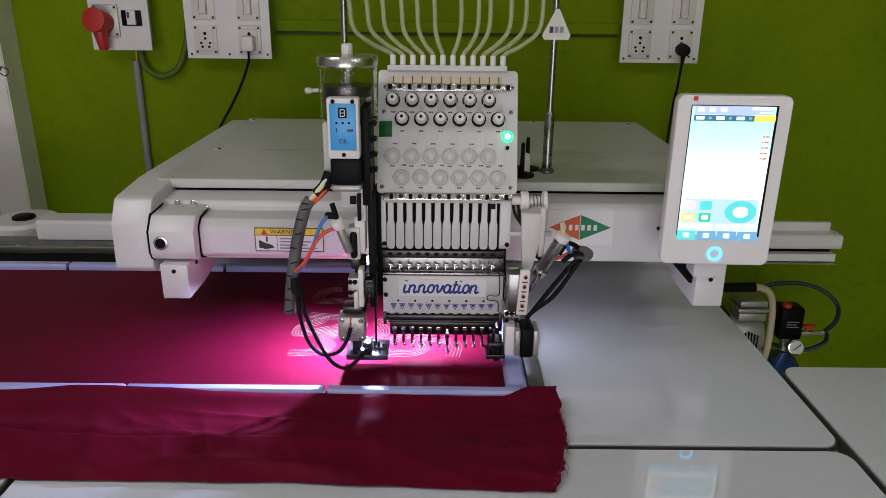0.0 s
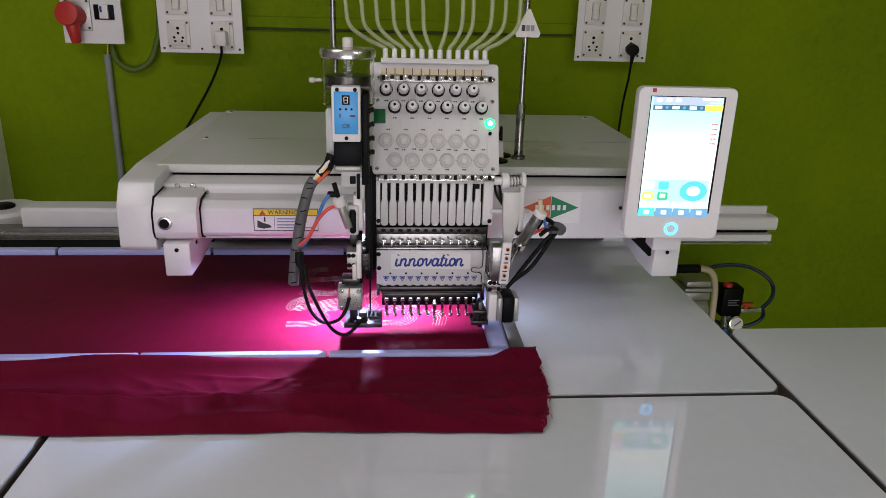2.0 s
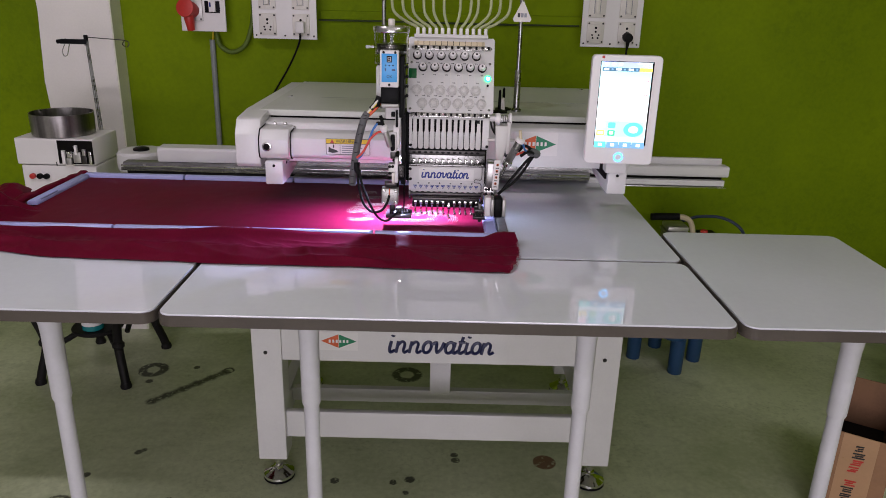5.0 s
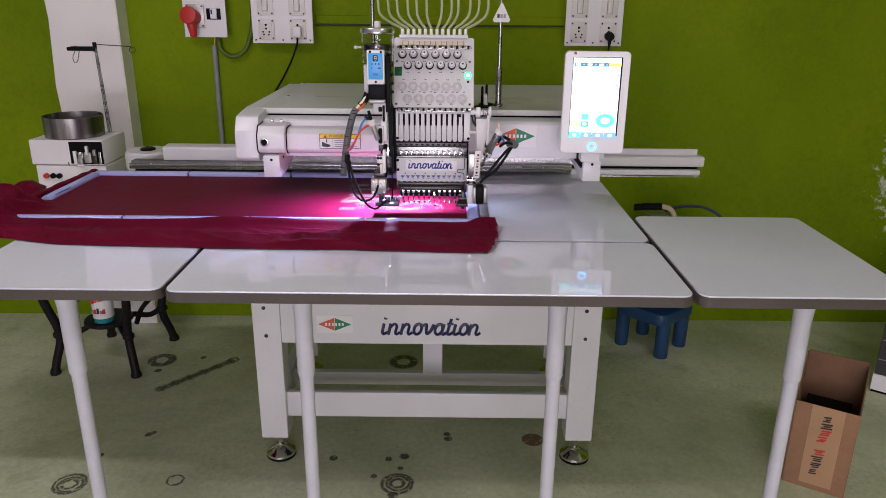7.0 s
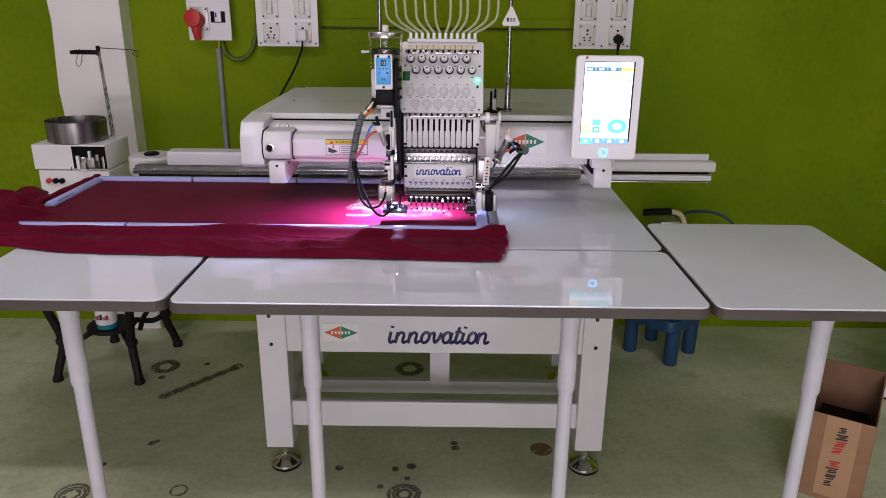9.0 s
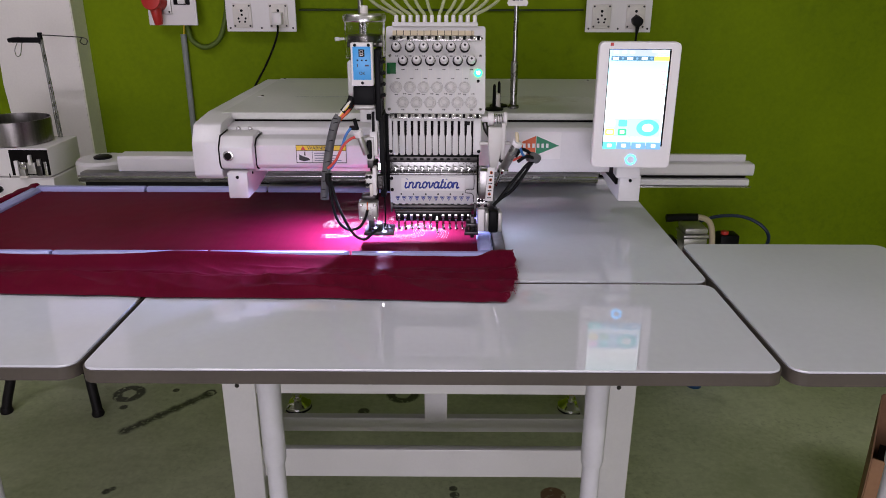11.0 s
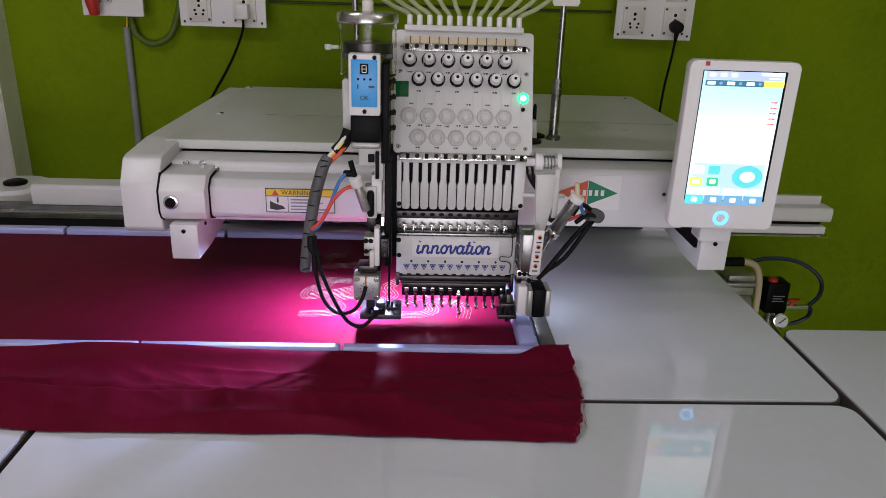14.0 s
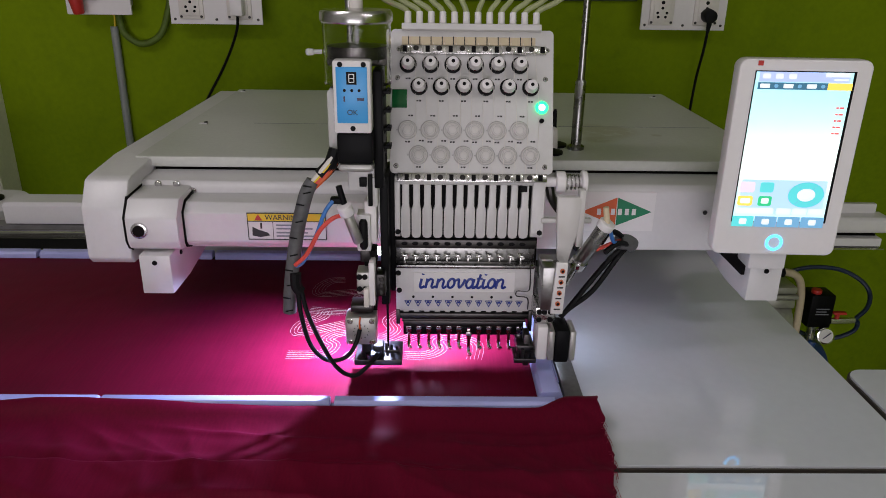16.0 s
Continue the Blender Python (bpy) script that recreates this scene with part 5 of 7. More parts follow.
part("motor_body", bm, BLACK, sq, "black stepper motor")
bm = B(); bx(bm, 0.074, 0.100, 1.28, 1.32, 1.022, 1.034, 0.001); bx(bm, 0.070, 0.104, 1.275, 1.315, 1.006, 1.014, 0.001); bx(bm, 0.085, 0.094, 1.285, 1.31, 0.996, 1.05, 0.001)
for k in range(4):
    cy(bm, (0.074 + 0.008 * k, 1.276, 1.016), (0.074 + 0.008 * k, 1.276, 1.024 + 0.006 * (k % 2)), 0.003, seg=8)
part("sequin_gate", bm, DSTEEL, sq)
bm = B(); cy(bm, (0.160, 1.295, 1.165), (0.190, 1.275, 1.232), 0.0105, seg=18, bev=0.001)
acy = part("air_cylinder", bm, POLE, sq, "steel air cylinder")
bm = B(); cy(bm, (0.189, 1.2755, 1.230), (0.1935, 1.2725, 1.2395), 0.0125, seg=18, bev=0.001)
part("cylinder_cap", bm, PANELW, acy)
bm = B(); cy(bm, (0.1925, 1.273, 1.238), (0.189, 1.274, 1.262), 0.0042, seg=10)
part("brass_fitting", bm, CREAM, acy)
bm = B(); cy(bm, (0.158, 1.297, 1.160), (0.163, 1.293, 1.172), 0.013, seg=18, bev=0.001)
part("collar", bm, CHROME, acy)
bm = B(); cy(bm, (0.145, 1.305, 1.125), (0.160, 1.296, 1.165), 0.004, seg=10)
part("piston_rod", bm, CHROME, acy)
for pts, m_ in (([(0.190, 1.29, 1.20), (0.205, 1.30, 1.215), (0.225, 1.31, 1.205), (0.232, 1.32, 1.185), (0.215, 1.32, 1.165), (0.185, 1.31, 1.13), (0.150, 1.30, 1.085)], RUBBER),
                ([(0.195, 1.28, 1.19), (0.215, 1.29, 1.20), (0.235, 1.31, 1.19), (0.225, 1.32, 1.165), (0.19, 1.31, 1.115), (0.155, 1.30, 1.09), (0.140, 1.295, 1.076)], RUBBER),
                ([(0.183, 1.285, 1.192), (0.205, 1.29, 1.200), (0.225, 1.31, 1.198)], REDW), ([(0.199, 1.275, 1.225), (0.208, 1.285, 1.205), (0.226, 1.31, 1.195)], BLUEW)):
    bm = B(); tube(bm, pts, 0.0042 if m_ is RUBBER else 0.003, 8)
    part("hose", bm, m_, sq)
bm = B(); tube(bm, [(0.222, 1.312, 1.196), (0.238, 1.318, 1.192), (0.246, 1.325, 1.186)], 0.012, 12)
part("hose_wrap", bm, GREY, sq)

# ---- cording unit at the left of the head ----
cd = thing("cording_unit", (-0.16, 1.28, 1.0), "cording unit with clear jar and blue keypad", "attachment")
JX, JY = -0.162, 1.305
bm = B()
n = 40
lathe(bm, [(0.046, 1.428), (0.046, 1.510), (0.044, 1.510), (0.044, 1.431), (0.010, 1.431)], (JX, JY, 0), n)
part("jar", bm, GLASS, cd, "clear acrylic jar").visible_shadow = False
bm = B(); lathe(bm, [(0.047, 1.508), (0.0485, 1.510), (0.0485, 1.520), (0.046, 1.524), (0.012, 1.526)], (JX, JY, 0), n)
jl = part("jar_lid", bm, STEEL, cd, "brushed metal lid")
bm = B(); lathe(bm, [(0.009, 1.525), (0.009, 1.540), (0.006, 1.542)], (JX, JY, 0), 16)
part("lid_knob", bm, IVORY, jl)
bm = B(); cy(bm, (JX, JY, 1.43), (JX, JY, 1.516), 0.0035, seg=10)
part("spindle", bm, STEEL, cd)
bm = B(); lathe(bm, [(0.040, 1.462), (0.040, 1.478), (0.02, 1.480)], (JX, JY, 0), 32); bx(bm, JX - 0.040, JX + 0.040, JY - 0.012, JY + 0.012, 1.452, 1.464, 0.002); bx(bm, JX + 0.005, JX + 0.030, JY - 0.028, JY - 0.01, 1.456, 1.472, 0.002)
part("inner_rotor", bm, DSTEEL, cd, "dark metal rotor inside the jar")
bm = B(); prism(bm, rounded(-0.201, -0.150, 1.335, 1.424, 0.006), "y", 1.272, 1.278, 0.001); bx(bm, -0.199, -0.193, 1.278, 1.315, 1.340, 1.424, 0.002)
part("milky_shield", bm, FROST, cd, "milky plastic shield behind the keypad")
bm = B(); bx(bm, JX - 0.036, JX + 0.036, JY - 0.02, JY + 0.02, 1.416, 1.428, 0.002)
part("jar_seat", bm, DSTEEL, cd)
bm = B(); cy(bm, (JX - 0.046, JY - 0.01, 1.470), (JX - 0.060, JY - 0.012, 1.470), 0.003, seg=8); lathe(bm, [(0.005, 1.466), (0.006, 1.470), (0.005, 1.474)], (JX - 0.062, JY - 0.012, 0), 12)
part("side_pin", bm, FROST, cd)
bm = B(); bx(bm, -0.188, -0.139, 1.238, 1.262, 1.372, 1.466, 0.003)
kp = part("keypad", bm, PANELW, cd, "white keypad housing")
bm = B(); bx(bm, -0.1835, -0.1435, 1.2365, 1.2395, 1.386, 1.458, 0.0008)
kf = part("blue_face", bm, BLUE, kp, "blue keypad face")
bm = B(); bx(bm, -0.170, -0.157, 1.2358, 1.238, 1.436, 1.452, 0)
dg = part("digit_display", bm, BLACK, kp)
bm = B()
for x0, x1, z0, z1 in ((-0.1667, -0.1603, 1.4485, 1.4495), (-0.1667, -0.1603, 1.4435, 1.4445), (-0.1667, -0.1603, 1.4385, 1.4395), (-0.1672, -0.1662, 1.439, 1.449), (-0.1608, -0.1598, 1.439, 1.449)):
    bx(bm, x0, x1, 1.2353, 1.2362, z0, z1, 0)
part("digit", bm, PAPER, kp)
letters("OK", 0.0095, INK, kp, facing(-0.1635, 1.2360, 1.400), "ok_print")
for x in (-0.173, -0.1635, -0.154):
    piece("indicator", HOLE, kp, Matrix.Translation((x, 1.2365, 1.4285)) @ TOFRONT @ Matrix.Diagonal((0.4, 0.4, 0.4, 1)))
bm = B(); bx(bm, -0.1745, -0.1725, 1.236, 1.238, 1.414, 1.421, 0); bx(bm, -0.157, -0.148, 1.236, 1.238, 1.4155, 1.419, 0)
part("print_bar", bm, NAVY, kp)
for x, z in ((-0.178, 1.461), (-0.148, 1.461), (-0.1635, 1.379)):
    piece("screw", BLACKSCREW, kp, Matrix.Translation((x, 1.238, z)) @ TOFRONT @ Matrix.Diagonal((0.8, 0.8, 1, 1)))
bm = B(); bx(bm, -0.186, -0.138, 1.240, 1.290, 1.330, 1.372, 0.004)
part("stepper_motor", bm, BLACK, cd, "black stepper motor")
bm = B(); bx(bm, -0.186, -0.138, 1.240, 1.290, 1.318, 1.330, 0.005)
part("motor_flange", bm, ALU, cd)
bm = B(); bx(bm, -0.139, -0.126, 1.262, 1.345, 1.29, 1.45, 0.002)
part("frame_plate", bm, BLACK, cd, "black upright frame plate")
bm = B(); bx(bm, -0.134, -0.122, 1.285, 1.355, 1.10, 1.30, 0.002); bx(bm, -0.128, -0.110, 1.335, 1.375, 1.10, 1.30, 0.002)
part("lower_frame", bm, BLACK, cd)
bm = B(); bx(bm, -0.176, -0.136, 1.268, 1.30, 1.285, 1.318, 0.002); bx(bm, -0.150, -0.135, 1.265, 1.285, 1.262, 1.305, 0.002)
part("upper_block", bm, PLATE, cd)
bm = B(); bx(bm, -0.160, -0.150, 1.262, 1.27, 1.292, 1.305, 0.001); bx(bm, -0.148, -0.142, 1.258, 1.268, 1.265, 1.310, 0.001)
part("black_catch", bm, BLACK, cd)
for k, (x0, x1, z0, z1, m_, y0) in enumerate(((-0.166, -0.146, 1.195, 1.250, PLATE, 1.265), (-0.155, -0.138, 1.205, 1.268, PANELW, 1.272), (-0.163, -0.148, 1.175, 1.200, DSTEEL, 1.272), (-0.158, -0.140, 1.165, 1.190, DARK, 1.28),
                                    (-0.168, -0.142, 1.128, 1.163, ALU, 1.262), (-0.150, -0.141, 1.112, 1.180, PANELW, 1.256), (-0.158, -0.150, 1.110, 1.140, IVORY, 1.254), (-0.140, -0.126, 1.125, 1.160, DSTEEL, 1.262), (-0.160, -0.140, 1.095, 1.130, DARK, 1.275))):
    bm = B(); bx(bm, x0, x1, y0, y0 + 0.030, z0, z1, 0.002)
    bl = part("slide_block", bm, m_, cd)
    if m_ is ALU:
        for x, z in ((-0.164, 1.156), (-0.156, 1.156), (-0.164, 1.137), (-0.156, 1.137)):
            piece("screw", BLACKSCREW, bl, Matrix.Translation((x, y0, z)) @ TOFRONT)
    if k == 7:
        for z in (1.153, 1.143, 1.132):
            piece("screw", SCREW, bl, Matrix.Translation((-0.132, y0, z)) @ TOFRONT)
bm = B(); lathe(bm, [(0.004, -0.022), (0.006, -0.018), (0.006, 0.018), (0.004, 0.022)], (0, 0, 0), 12); bm.transform(Matrix.Translation((-0.156, 1.262, 1.222)))
part("belt_wheel", bm, RUBBER, cd)
bm = B(); cy(bm, (-0.178, 1.250, 1.262), (-0.163, 1.258, 1.212), 0.0075, seg=16, bev=0.001)
ac = part("air_cylinder", bm, ALU, cd)
bm = B(); cy(bm, (-0.1805, 1.246, 1.270), (-0.1765, 1.250, 1.256), 0.0105, seg=18, bev=0.001)
part("cylinder_cap", bm, PANELW, ac)
bm = B(); cy(bm, (-0.180, 1.252, 1.268), (-0.188, 1.254, 1.296), 0.0045, seg=10, bev=0.0005); bx(bm, -0.200, -0.182, 1.250, 1.262, 1.270, 1.279, 0.002)
part("push_fitting", bm, BLACK, ac)
bm = B(); bx(bm, -0.186, -0.140, 1.250, 1.285, 1.050, 1.096, 0.004)
sm = part("foot_motor", bm, ALU, cd, "grey square stepper motor")
for x in (-0.1785, -0.1465):
    for z in (1.0560, 1.0900):
        piece("screw", BIGSCREW, sm, Matrix.Translation((x, 1.250, z)) @ TOFRONT @ Matrix.Diagonal((0.7, 0.7, 0.7, 1)))
bm = B(); bx(bm, -0.0006, 0.0006, -0.001, 0.001, 0, 0.0006, 0)
DASH = mesh_of("dial_dash", bm, INK)
for k in range(12):
    a = k * math.pi / 6
    piece("dial_dash", DASH, sm, Matrix.Translation((-0.1625 + 0.011 * math.cos(a), 1.2498, 1.073 + 0.011 * math.sin(a))) @ TOFRONT @ pose(0, 0, 0, 0, 0, math.degrees(a) - 90))
bm = B(); bx(bm, -0.178, -0.145, 1.258, 1.29, 1.100, 1.112, 0.002)
part("motor_seat", bm, DSTEEL, cd)
bm = B(); bx(bm, -0.176, -0.103, 1.262, 1.325, 1.008, 1.018, 0.002); bx(bm, -0.165, -0.150, 1.27, 1.30, 1.018, 1.060, 0.002); bx(bm, -0.148, -0.132, 1.275, 1.30, 1.018, 1.035, 0.002)
fp = part("foot_plate", bm, DSTEEL, cd, "dark foot plate")
bm = B(); lathe(bm, [(0.010, 1.018), (0.010, 1.026), (0.005, 1.028)], (-0.150, 1.272, 0), 16); bx(bm, -0.130, -0.108, 1.285, 1.31, 1.018, 1.022, 0.001)
for k in range(3):
    cy(bm, (-0.128 + 0.008 * k, 1.288, 1.018), (-0.128 + 0.008 * k, 1.288, 1.034 - 0.003 * k), 0.0022, seg=8)
part("foot_pieces", bm, DSTEEL, fp)
bm = B(); cy(bm, (-0.126, 1.30, 1.02), (-0.127, 1.305, 1.33), 0.0018, seg=8)
part("cord", bm, DARK, cd)
for k, z in enumerate((1.42, 1.395, 1.37, 1.345)):
    bm = B(); bx(bm, -0.132, -0.116, 1.275, 1.30, z - 0.002, z + 0.002, 0.0005); cy(bm, (-0.132, 1.28, z - 0.012), (-0.118, 1.28, z + 0.006), 0.002, seg=6)
    part("tray_arm", bm, BLACK, cd)
# cable bundle and hoses
bm = B(); tube(bm, [(-0.190, 1.262, 1.345), (-0.198, 1.258, 1.325), (-0.212, 1.255, 1.310)], 0.010, 10); 
part("cable_sleeve", bm, RUBBER, cd)
for m_, off in ((YELLOW, 0.0), (REDW, -0.006), (IVORY, 0.004), (ORANGE, -0.010)):
    bm = B(); tube(bm, [(-0.190, 1.256, 1.338 + off), (-0.204, 1.250, 1.320 + off), (-0.224 + off * 0.3, 1.250, 1.298 + off)], 0.0035, 7)
    part("wire", bm, m_, cd)
line = [(-0.222, 1.252, 1.303), (-0.232, 1.25, 1.285), (-0.245, 1.25, 1.24), (-0.255, 1.25, 1.19), (-0.262, 1.25, 1.145), (-0.266, 1.25, 1.105)]
bm = B(); tube(bm, line, 0.0098, 14)
slv = part("cable_sleeve", bm, GREY, cd, "grey spiral cable sleeve")
pts = smooth_line(line, 6)
bm = B(); bx(bm, -0.0065, 0.0045, -0.0005, 0.0005, -0.0009, 0.0009, 0)
SLIT = mesh_of("slit", bm, BLACK)
for k in range(2, len(pts) - 1, 3):
    p = pts[k]
    piece("slit", SLIT, slv, Matrix.Translation((p.x + (0.002 if k % 2 else -0.002), p.y - 0.0098, p.z)) @ pose(0, 0, 0, 0, -12 if k % 2 else 8, 0))
for m_, pp in ((BLUEW, [(-0.196, 1.252, 1.275), (-0.208, 1.248, 1.258), (-0.222, 1.245, 1.222), (-0.240, 1.243, 1.188), (-0.252, 1.243, 1.180)]),
               (REDW, [(-0.176, 1.254, 1.252), (-0.194, 1.248, 1.252), (-0.214, 1.243, 1.235), (-0.234, 1.241, 1.200), (-0.252, 1.241, 1.182)])):
    bm = B(); tube(bm, pp, 0.0031, 9)
    part("air_hose", bm, m_, cd)
bm = B(); tube(bm, [(-0.252, 1.242, 1.170), (-0.252, 1.240, 1.152), (-0.246, 1.240, 1.142)], 0.008, 9)
part("tape_knot", bm, RUBBER, cd)
for pp in ([(-0.250, 1.240, 1.15), (-0.247, 1.235, 1.11), (-0.235, 1.232, 1.06), (-0.212, 1.232, 1.035), (-0.185, 1.235, 1.038), (-0.170, 1.240, 1.058), (-0.164, 1.247, 1.078)],
           [(-0.246, 1.240, 1.148), (-0.236, 1.235, 1.105), (-0.215, 1.230, 1.055), (-0.195, 1.228, 1.022), (-0.172, 1.230, 1.010), (-0.152, 1.240, 1.022), (-0.138, 1.262, 1.030)]):
    bm = B(); tube(bm, pp, 0.0034, 9)
    part("black_cable", bm, RUBBER, cd)
bm = B(); tube(bm, [(-0.163, 1.2485, 1.098), (-0.1645, 1.248, 1.088), (-0.164, 1.248, 1.076)], 0.0014, 6)
part("wire", bm, ORANGE, cd)

# ---- control panel ----
cp = thing("control_panel", (0.484, 1.372, 1.138), "white touch-screen control panel with lit display", "control panel", turn=-2.5, local=True)
W, H0, H1 = 0.0965, 0.018, 0.322
bm = B(); prism(bm, rounded(-W, W, H0, H1, 0.013), "y", -0.010, 0.016, 0.003)
pb = part("housing", bm, PANELW, cp, "white plastic housing")
bm = B(); bx(bm, -0.03, 0.03, 0.0, 0.05, -0.012, 0.06, 0.004)
part("mount", bm, WHITE, cp)
SX, SB, ST = 0.0715, 0.0745, 0.304
bm = B(); bx(bm, -SX - 0.0015, SX + 0.0015, -0.0108, -0.008, SB - 0.0015, ST + 0.0015, 0)
part("screen_bezel", bm, BLACK, cp)
bm = B(); bx(bm, -SX, SX - 0.003, -0.0118, -0.010, SB, ST, 0)
sc = part("screen", bm, SCREEN, cp, "lit colour touch screen")


def tile(name, x0, x1, z0, z1, material, r=0.002, lift=0.0):
    x0, x1 = x0 * 0.94, x1 * 0.94
    bm = B(); prism(bm, rounded(x0, x1, z0, z1, min(r, 0.45 * (z1 - z0), 0.45 * (x1 - x0)), 3), "y", -0.0123 - lift, -0.0112)
    return part(name, bm, material, sc)


tile("title_bar", -SX, SX - 0.003, 0.290, ST, SC_BAR, 0.0005)
tile("step_bar", -SX, SX - 0.003, 0.279, 0.289, SC_NAV, 0.0005)
tile("step_tab", 0.036, 0.0735, 0.279, 0.289, SC_YEL, 0.0005, 0.0002)
for k in range(3):
    tile("step_icon", -0.068 + 0.036 * k, -0.053 + 0.036 * k, 0.281, 0.287, SC_WHT, 0.001, 0.0002)
    tile("step_arrow", -0.046 + 0.036 * k, -0.040 + 0.036 * k, 0.2815, 0.2865, SC_BLU, 0.002, 0.0002)
    tile("title_icon", -0.066 + 0.020 * k, -0.054 + 0.020 * k, 0.2945, 0.3015, SC_WHT, 0.002, 0.0002)
tile("maker_bar", 0.030, 0.068, 0.298, 0.304, SC_WHT, 0.0005, 0.0002)
tile("date_bar", 0.044, 0.066, 0.2925, 0.295, SC_WHT, 0.0005, 0.0002)
tile("lower_field", -SX + 0.001, SX - 0.004, 0.086, 0.142, SC_FIELD, 0.001)
for k in range(5):
    tile("colour_mark", 0.0560, 0.0600, 0.214 + 0.0095 * k, 0.2165 + 0.0095 * k, SC_RED, 0.0003)
    tile("colour_mark", 0.0615, 0.0680, 0.214 + 0.0095 * k, 0.2165 + 0.0095 * k, SC_RED, 0.0003)
tile("button", -0.073, -0.049, 0.122, 0.138, SC_PNK, 0.003, 0.0003)
tile("button", -0.073, -0.049, 0.100, 0.116, SC_YEL, 0.003, 0.0003)
tile("button_icon", -0.069, -0.053, 0.104, 0.112, SC_WHT, 0.002, 0.0006)
tile("button", -0.040, -0.018, 0.122, 0.138, SC_TEAL, 0.003, 0.0003)
tile("button", -0.040, -0.018, 0.100, 0.116, SC_GRN, 0.003, 0.0003)
tile("button_icon", -0.035, -0.023, 0.104, 0.113, SC_WHT, 0.002, 0.0006)
for x0, x1 in ((-0.073, -0.012), (-0.007, 0.016), (0.019, 0.042), (0.045, 0.070)):
    tile("button", x0, x1, 0.0865, 0.0965, SC_WHT, 0.002, 0.0003)
for x0, x1, m_ in ((-0.0765, -0.042, SC_TEAL), (-0.040, -0.004, SC_BLU), (-0.002, 0.034, SC_BLU), (0.036, 0.0735, SC_BLU)):
    t = tile("tab_button", x0, x1, 0.066, 0.083, m_, 0.0008, 0.0003)
    tile("tab_icon", (x0 + x1) / 2 - 0.006, (x0 + x1) / 2 + 0.006, 0.070, 0.079, SC_WHT, 0.002, 0.0006)
for r, m_, up in ((0.0275, SC_BLU, 0.0), (0.0268, SC_TEAL, 0.0002), (0.0142, SC_BLU, 0.0004), (0.0136, SC_WHT, 0.0007)):
    bm = B(); cy(bm, (0.034, -0.0112, 0.119), (0.034, -0.0124 - up, 0.119), r, seg=40); bm.transform(Matrix.Translation((0.034, 0, 0.119)) @ Matrix.Diagonal((1.0, 1, 0.74, 1)) @ Matrix.Translation((-0.034, 0, -0.119)))
    part("jog_wheel", bm, m_, sc)
for a in (45, 135):
    bm = B(); bx(bm, -0.024, 0.024, -0.0003, 0.0003, -0.0004, 0.0004, 0); bm.transform(Matrix.Translation((0.034, -0.0126, 0.119)) @ pose(0, 0, 0, 0, a, 0) @ Matrix.Diagonal((0.9, 1, 1, 1)))
    part("wheel_line", bm, SC_BLU, sc)
bm = B()
ring = [(0.0115 * math.cos(a * math.pi / 12), -0.0102, 0.039 + 0.0115 * math.sin(a * math.pi / 12)) for a in range(25)]
tube(bm, ring, 0.0021, 8, 1)
part("power_ring", bm, RING, cp, "glowing blue power button ring")
bm = B(); bx(bm, -0.071, -0.0635, -0.0108, -0.009, 0.3125, 0.3195, 0)
part("red_mark", bm, RED, cp)

# ---- cloth frame with its clamps ----
FX0, FX1, FY0, FY1 = -1.262, 0.128, 1.190, 1.795
fr = thing("embroidery_hoop", (-0.56, 1.5, 0.97), "aluminium cloth frame with pale lilac clamps", "embroidery hoop")
for x0, x1, y0, y1 in ((FX0, FX1 + 0.02, FY0 + 0.002, FY0 + 0.026), (FX0, FX1 + 0.02, FY1 - 0.026, FY1 - 0.002), (FX0 - 0.004, FX0 + 0.022, FY0 + 0.026, FY1 - 0.026), (FX1 + 0.002, FX1 + 0.026, FY0 + 0.026, FY1 + 0.05)):
    bm = B(); bx(bm, x0, x1, y0, y1, 0.966, 0.9735, 0.001)
    part("frame_bar", bm, RUBBER, fr, "dark metal frame bar")
bm = B(); bx(bm, FX1 + 0.014, FX1 + 0.042, FY0 + 0.03, FY1 + 0.05, 0.966, 0.982, 0.002)
part("side_rail", bm, RAILGREY, fr, "dark grey metal side rail")


def clamp(x0, x1, y0, y1, along):
    bm = B()
    if along == "x":
        prism(bm, [(y0, 0.9745), (y0 + 0.002, 0.984), (y0 + 0.006, 0.9885), (y1 - 0.007, 0.9885), (y1 - 0.001, 0.982), (y1, 0.9745)], "x", x0, x1, 0.001)
    else:
        prism(bm, [(x0, 0.9745), (x0 + 0.002, 0.984), (x0 + 0.006, 0.9885), (x1 - 0.007, 0.9885), (x1 - 0.001, 0.982), (x1, 0.9745)], "y", y0, y1, 0.001)
    c = part("clamp", bm, LILAC, fr, "pale lilac plastic clamp strip")
    if along == "y":
        # slot laid on as a flat strip, its shade put into the darker lilac
        bm = B(); bx(bm, x1 - 0.006, x1 - 0.002, y0 + 0.03, y0 + 0.13, 0.984, 0.9868, 0)
        part("clamp_slot", bm, SLOT, c)


cuts = [FX0, -0.916, -0.542, -0.203, FX1]
for a, b in zip(cuts, cuts[1:]):
    clamp(a + 0.0035, b - 0.0035, FY0, FY0 + 0.026, "x")
for a, b in ((FX0, -0.915), (-0.915, -0.535), (-0.535, -0.20), (-0.20, FX1)):
    clamp(a + 0.0035, b - 0.0035, FY1 - 0.030, FY1, "x")
for a, b in ((FY0 + 0.03, 1.335), (1.335, 1.56), (1.56, FY1 - 0.033)):
    clamp(FX1 - 0.026, FX1 + 0.012, a + 0.002, b - 0.002, "y")
for a, b in ((1.415, FY1 - 0.033),):
    clamp(FX0 - 0.008, FX0 + 0.024, a + 0.002, b - 0.002, "y")

